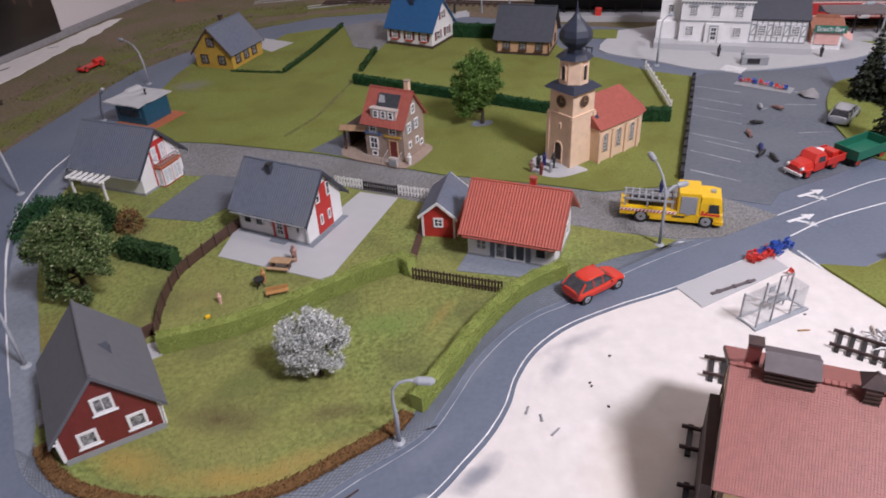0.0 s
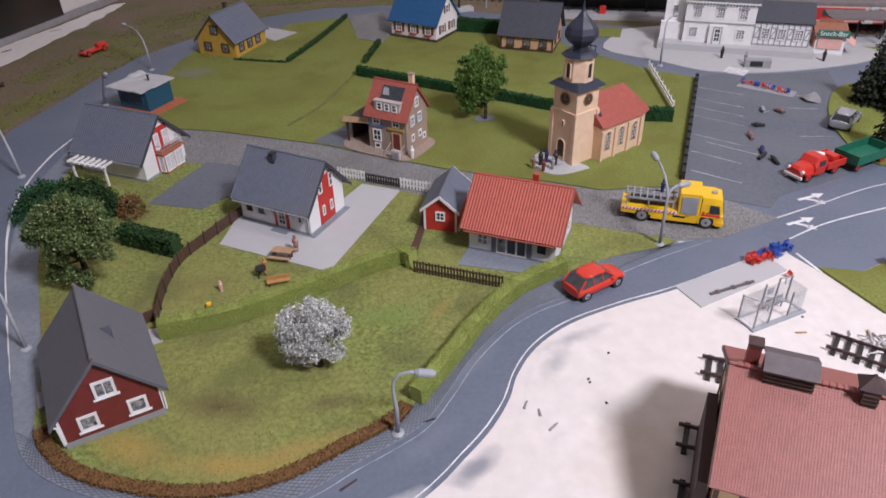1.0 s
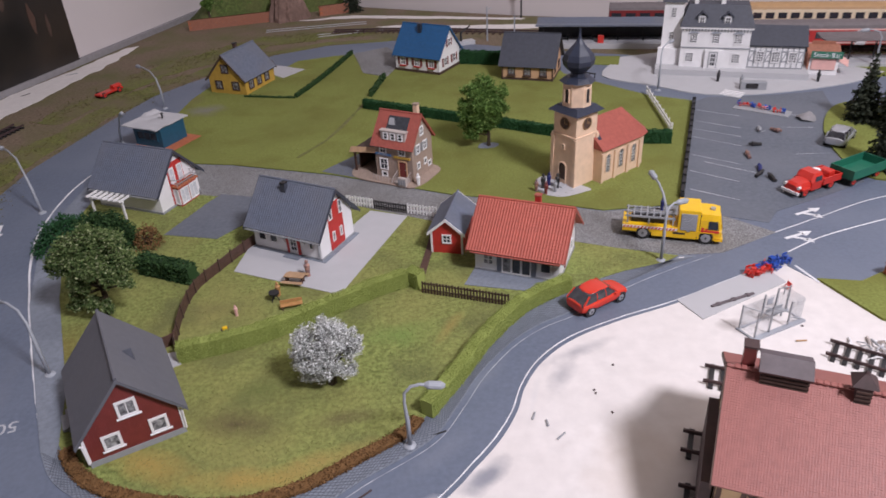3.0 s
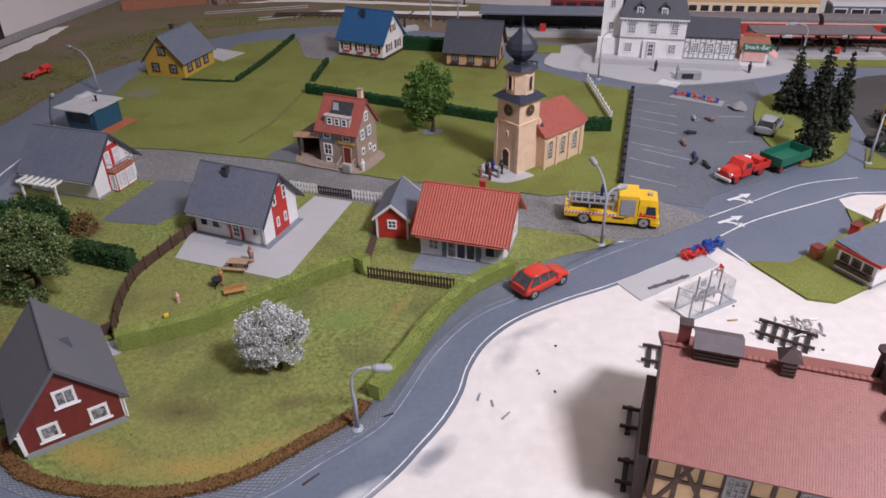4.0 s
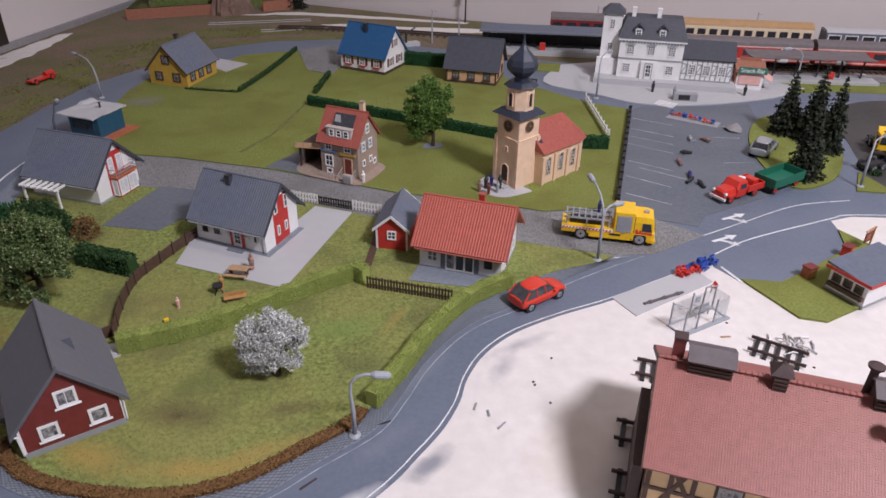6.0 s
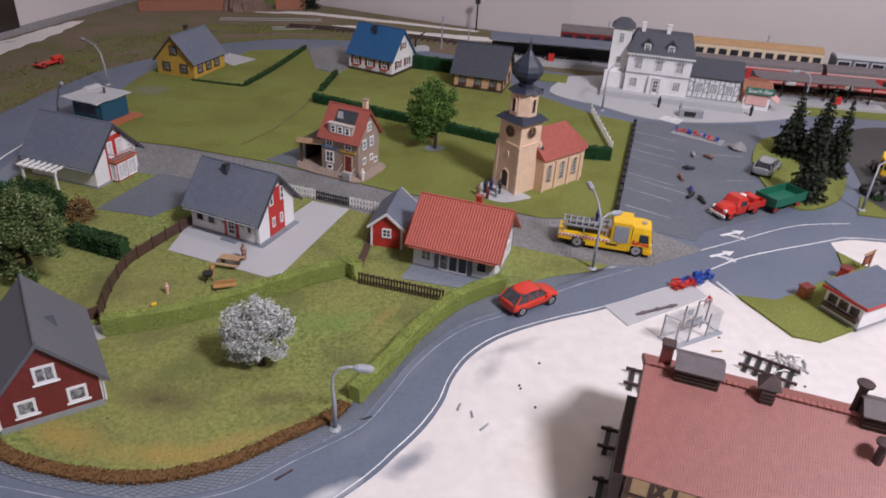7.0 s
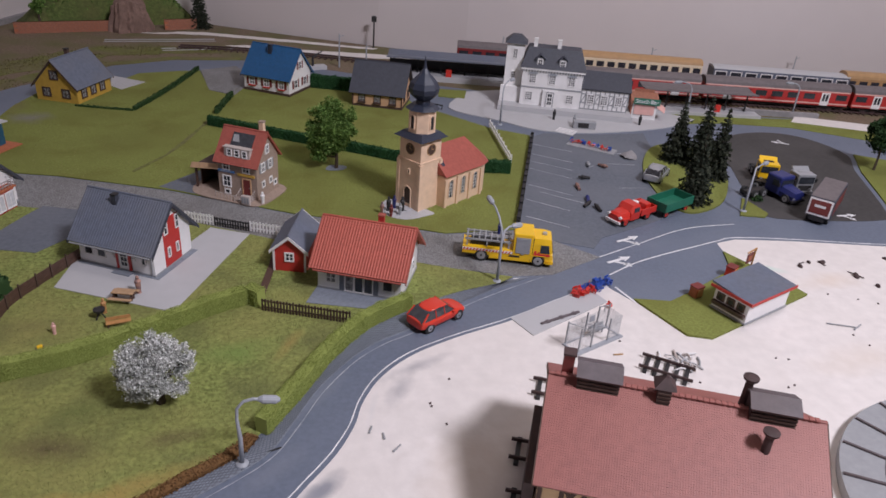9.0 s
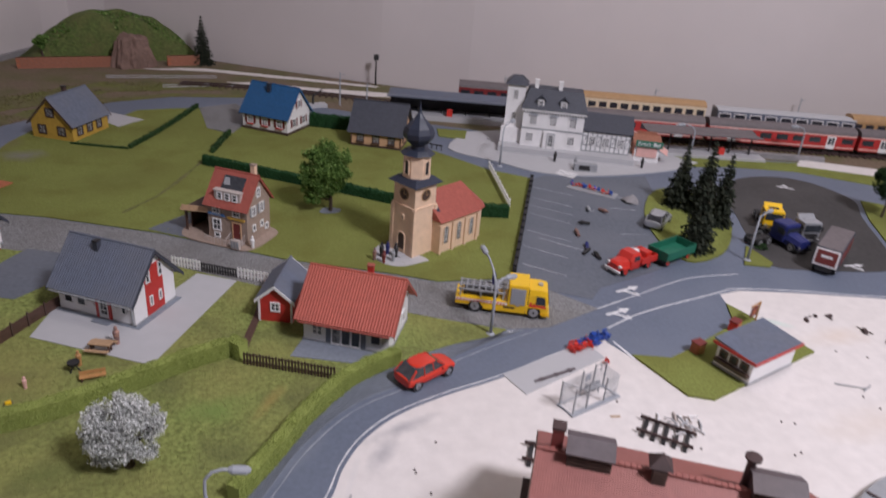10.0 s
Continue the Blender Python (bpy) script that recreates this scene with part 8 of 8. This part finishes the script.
# ---- garden furniture and painted figures (plain shapes) ----
t = thing("picnic_table", -13.6, 49.5, -14, 0.27, "brown wooden picnic table with benches", "table")
part("tabletop", boxes((-1.1, 1.1, -0.45, 0.45, 0.8, 0.9)), "bench", t)
for s in (-1, 1):
    part("bench_board", boxes((-1.2, 1.2, s * 0.95 - 0.2, s * 0.95 + 0.2, 0.45, 0.53)), "bench", t)
    part("trestle", boxes((s * 0.9 - 0.08, s * 0.9 + 0.08, -1.0, 1.0, 0.38, 0.5), (s * 0.9 - 0.08, s * 0.9 + 0.08, -0.3, -0.15, 0, 0.85), (s * 0.9 - 0.08, s * 0.9 + 0.08, 0.15, 0.3, 0, 0.85)), "timber", t)
t = thing("garden_bench", -13.3, 45.7, 14, G0, "orange wooden garden bench on the lawn", "bench")
part("seat", boxes((-1.15, 1.15, -0.3, 0.3, 0.45, 0.54)), "wood", t)
part("backrest", boxes((-1.15, 1.15, 0.28, 0.36, 0.6, 0.95)), "wood", t)
for u in (-0.95, 0.95):
    part("leg", boxes((u - 0.07, u + 0.07, -0.25, 0.3, 0, 0.45)), "timber", t)
for ob, k in ((bpy.data.objects["picnic_table"], 0.8), (bpy.data.objects["garden_bench"], 0.78)):
    ob.matrix_world = ob.matrix_world @ Matrix.Scale(k, 4)
t = thing("yellow_toy", -18.2, 43.1, 30, G0, "tiny yellow and brown garden toy", "toy")
part("body", boxes((-0.2, 0.2, -0.15, 0.15, 0.08, 0.34), bevel=0.06), "trkyel", t)
part("base", boxes((-0.3, 0.3, -0.2, 0.2, 0, 0.12), bevel=0.03), "timber", t)
t = thing("black_grill", -14.9, 46.9, 0, G0, "small black garden grill", "grill")
part("bowl", tube(bmesh.new(), [(0, 0, 0.5), (0, 0, 0.65), (0, 0, 0.85)], [0.2, 0.42, 0.45], 12), "dark", t)
for a in range(3):
    part("leg", tube(bmesh.new(), [(0.4 * math.cos(a * 2.1), 0.4 * math.sin(a * 2.1), 0), (0.1 * math.cos(a * 2.1), 0.1 * math.sin(a * 2.1), 0.55)], 0.05, 5), "dark", t)


def figurine(x, y, z, h, colour, lean=0):
    """A painted miniature as one plain skittle shape."""
    bm = tube(bmesh.new(), [(0, 0, 0), (0, 0, h * 0.08), (0, 0, h * 0.45), (0.02, 0, h * 0.7), (0.02, 0, h * 0.8), (0.02, 0, h * 0.9), (0.02, 0, h)], [h * 0.13, h * 0.11, h * 0.14, h * 0.17, h * 0.07, h * 0.1, h * 0.04], 8)
    f = part("figurine", bm, colour, None)
    f.matrix_world = pose(x * U, y * U, z * U, lean, 0, (x * 37) % 360)
    tagged(f, "tiny plain painted miniature figure", "figurine", "figurines")


for x, y, z, h, c, ln in ((-17.7, 45.0, G0, 1.2, "pink", 0), (-12.6, 50.4, 0.27, 1.9, "figure", 0), (-14.7, 47.6, G0, 1.6, "wood", 0), (9.4, 64.6, 0.26, 1.6, "figure", 0), (10.2, 65.3, 0.26, 1.9, "dark", 0), (10.9, 65.9, 0.26, 1.7, "royal", 0), (11.3, 64.2, 0.26, 1.6, "grey", 0),
                          (10.3, 63.9, 0.26, 1.6, "maroon", 0), (11.7, 65.2, 0.26, 1.9, "dark", 0), (39.8, 96.6, 0.24, 1.9, "dark", 0), (42.2, 94.2, 0.24, 1.9, "grey", 0), (53.0, 94.2, 0.24, 1.9, "dark", 0), (-3.0, 67.6, G0, 1.7, "white", 0), (19.6, 55.1, 2.4, 1.5, "royal", 0)):
    figurine(x, y, z, h * 0.86, c, ln)
for x, y, c in ((32.7, 65.2, "dark"), (33.6, 66.3, "royal"), (33.9, 69.9, "figure"), (38.4, 78.6, "grey"), (39.6, 77.9, "figure"), (34.2, 63.9, "dark"), (36.6, 73.5, "dark")):
    figurine(x, y, 0.3, 1.6, c, 82)

# ---- loose bits on plaster and road ----
rl = random.Random(11)
for x, y, L, a, c in ((4.8, 32.0, 0.7, 70, "grey"), (5.6, 31.3, 0.6, 95, "grey"), (6.3, 30.1, 0.8, 45, "grey"), (51.0, 51.1, 0.9, 20, "soot"), (53.2, 50.9, 1.0, 100, "soot"), (55.3, 48.4, 1.6, 120, "soot"), (47.3, 40.2, 2.6, -20, "grey"), (48.6, 39.8, 1.4, 30, "grey"),
                      (59, 46, 1.0, 40, "soot"), (-65.8, 108.6, 1.6, 60, "dark"), (-62.9, 119, 1.8, 30, "grey"), (45.2, 81.0, 2.2, -30, "dark"), (20.2, 50.3, 0.5, 0, "white"),
                      (-6.0, 26.2, 1.2, 40, "soot"), (-1.4, 30.9, 0.9, 20, "dark"), (25.2, 38.2, 0.8, 0, "tan"), (20.3, 86, 2.6, 10, "white"), (24.5, 92, 0.6, 10, "white"), (38.5, 77.6, 1.0, 30, "grey"), (34.2, 61.9, 0.6, 60, "white")):
    t = thing("loose_scrap", x, y, a, 0.1, "small %s offcut lying loose" % {"timber": "brown", "soot": "dark brown", "grey": "grey", "white": "white", "dark": "black", "tan": "tan"}[c], "scrap", "scraps")
    part("offcut", boxes((-L / 2, L / 2, -0.055, 0.055, 0, 0.07), (-L / 2, -L * 0.1, 0.03, 0.09, 0, 0.05), bevel=0.015), c, t)
for x, y, r in ((50.4, 50.5, 0.27), (51.9, 51.2, 0.18), (53.4, 51.1, 0.3), (55.1, 48.1, 0.36), (56.0, 46.1, 0.24), (61.2, 51.3, 0.26)):
    t = thing("stone_chip", x, y, rl.uniform(0, 180), 0.05, "dark brown chip of broken ballast on the plaster", "stone", "stones")
    bm = bmesh.new()
    bmesh.ops.create_icosphere(bm, subdivisions=2, radius=r)
    for v in bm.verts:
        v.co = Vector((v.co.x * 1.3, v.co.y * 0.7, max(-0.02, v.co.z * 0.8 + 0.1))) * (1 + 0.5 * noise.noise(v.co * 3 + Vector((x, y, 0))))
    part("chip", bm, "soot", t)
for i in range(60):
    x, y = rl.uniform(6, 60), rl.uniform(30, 52)
    if y < 36 + (x - 6) * 0.25 and not (11 < x < 30 and y < 36):
        t = part("crumb", boxes((-0.08, 0.08, -0.06, 0.06, 0, 0.08)), "soot")
        t.matrix_world = pose(x * U, y * U, 0.05 * U, 0, 0, rl.uniform(0, 180))
        tagged(t, "dark crumb of ballast on the plaster", "crumb", "crumbs")
for i in range(16):
    t = thing("loose_scrap", 29.9 + rl.gauss(0, 0.8), 37.2 + rl.gauss(0, 0.6), rl.uniform(0, 180), 0.08, "pale moulded sprue offcut lying in a heap", "scrap", "heap of scraps")
    w = rl.uniform(0.35, 0.8)
    part("offcut", tube(bmesh.new(), [(-w, 0, 0.08), (0, rl.uniform(-0.25, 0.25), rl.uniform(0.1, 0.35)), (w, 0, 0.08)], rl.uniform(0.04, 0.1), 5), ("white", "grey", "concrete", "pale")[i % 4], t)
t = thing("red_cart", -51.6, 106.6, 65, 0.05, "small red model wagon frame lying on the trackbed", "wagon")
part("frame", boxes((-2.3, 2.3, -0.7, 0.7, 0.4, 0.7), bevel=0.08), "trkred", t)
part("drum", tube(bmesh.new(), [(0.7, 0, 0.85), (2.2, 0, 0.85)], 0.45, 12), "trkred", t)
for u in (-1.6, 1.4):
    for s in (-1, 1):
        wheel(t, u, s * 0.8, 0.42, 0.25, "trkred")
t = thing("grey_crane", 4.2, 124.4, 20, 0, "small dark crane hook model by the tracks", "crane")
part("jib", tube(bmesh.new(), [(0, 0, 0), (0, 0, 2.2), (1.8, 0, 3.2)], [0.25, 0.2, 0.1], 6), "dark", t)
part("base", boxes((-0.8, 2.4, -0.8, 0.8, 0, 0.7)), "concrete", t)

# turntable at the layout's near right
t = thing("turntable", 45.2, 17.3, 0, 0.05, "grey turntable pit with radial track stubs", "turntable")
bm = bmesh.new()
n = 72
for r0, r1, z0, z1 in ((10.1, 12.8, 0.0, 0.8),):
    ring0 = [[bm.verts.new((r * math.cos(2 * math.pi * i / n), r * math.sin(2 * math.pi * i / n), z)) for i in range(n)] for r, z in ((r0, z0), (r0, z1), (r1, z1), (r1, z0))]
    for ra, rb in zip(ring0, ring0[1:] + ring0[:1]):
        for i in range(n):
            j = (i + 1) % n
            bm.faces.new((ra[i], ra[j], rb[j], rb[i]))
bmesh.ops.recalc_face_normals(bm, faces=bm.faces)
part("pit_ring", bm, "grey", t)
part("pit_floor", tube(bmesh.new(), [(0, 0, 0.0), (0, 0, 0.06)], 10.05, 72), "ventroof", t)
part("pit_slab", tube(bmesh.new(), [(0, 0, 0.06), (0, 0, 0.12)], 8.3, 72), "grey", t)
bm = tube(bmesh.new(), [(9.2 * math.cos(a), 9.2 * math.sin(a), 0.3) for a in [2 * math.pi * i / 72 for i in range(73)]], 0.16, 5)
part("ring_rail", bm, "dark", t)
for i in range(60):
    a = 2 * math.pi * i / 60
    m = Matrix.Rotation(a, 4, "Z")
    part("ring_tooth", box(bmesh.new(), 8.8, 9.6, -0.16, 0.16, 0.06, 0.28, m), "dark", t)
for i in range(24):
    a = 2 * math.pi * i / 24
    m = Matrix.Rotation(a, 4, "Z")
    part("stub_rail", box(bmesh.new(), 9.9, 12.7, -0.09, 0.09, 0.8, 0.95, m), "ventroof", t)

# dark picture on the left wall, grey table edge strip
d = Vector((22.5, 72, 0)).normalized()
ang = math.degrees(math.atan2(d.y, d.x))
t = thing("wall_picture", -71.4, 102.0, ang, 1.0, "large black picture with faint brown shapes on the wall", "picture")
part("print", boxes((-45, 24.5, -0.25, -0.1, 0, 42)), "poster", t)
rp = random.Random(8)
for u, v, w, h, c in ((6, 12, 9, 2.2, "soot"), (12, 14, 2, 6, "brown"), (17, 9, 1.2, 5, "timber"), (15, 16, 6, 2.4, "timber"), (20, 7, 1.0, 3.4, "brown"), (-6, 5, 10, 4, "soot"), (21, 13, 0.8, 3.6, "timber")):
    pts = smoothed([(u + w * 0.5 * math.cos(a) * rp.uniform(0.6, 1.2), v + h * 0.5 * math.sin(a) * rp.uniform(0.6, 1.2)) for a in [k * 0.785 for k in range(8)]], 4, True)
    bm = bmesh.new()
    bm.faces.new([bm.verts.new((x, -0.29, y)) for x, y in pts])
    part("faint_shape", bm, c, t)
t = thing("table_rim", -72.3, 102.6, ang, 0, "grey edging board between the layout and wall", "edging")
part("edging", boxes((-70, 68, -1.6, -0.4, 0, 1.0)), "board", t)
t = thing("road_number", -30.9, 33.9, 0, 0.1, "faint painted speed number on the road", "road marking")
for body, x in (("50", 0.0),):
    cu = bpy.data.curves.new("numerals", "FONT")
    cu.body, cu.size, cu.extrude, cu.align_x = body, 1.55 * U, 0.008 * U, "CENTER"
    lt = new("numerals", cu)
    lt.data.materials.append(M["line_faint"])
    lt.parent = t
    lt.matrix_local = pose(0, 0, 0.012 * U, 0, 0, 198)
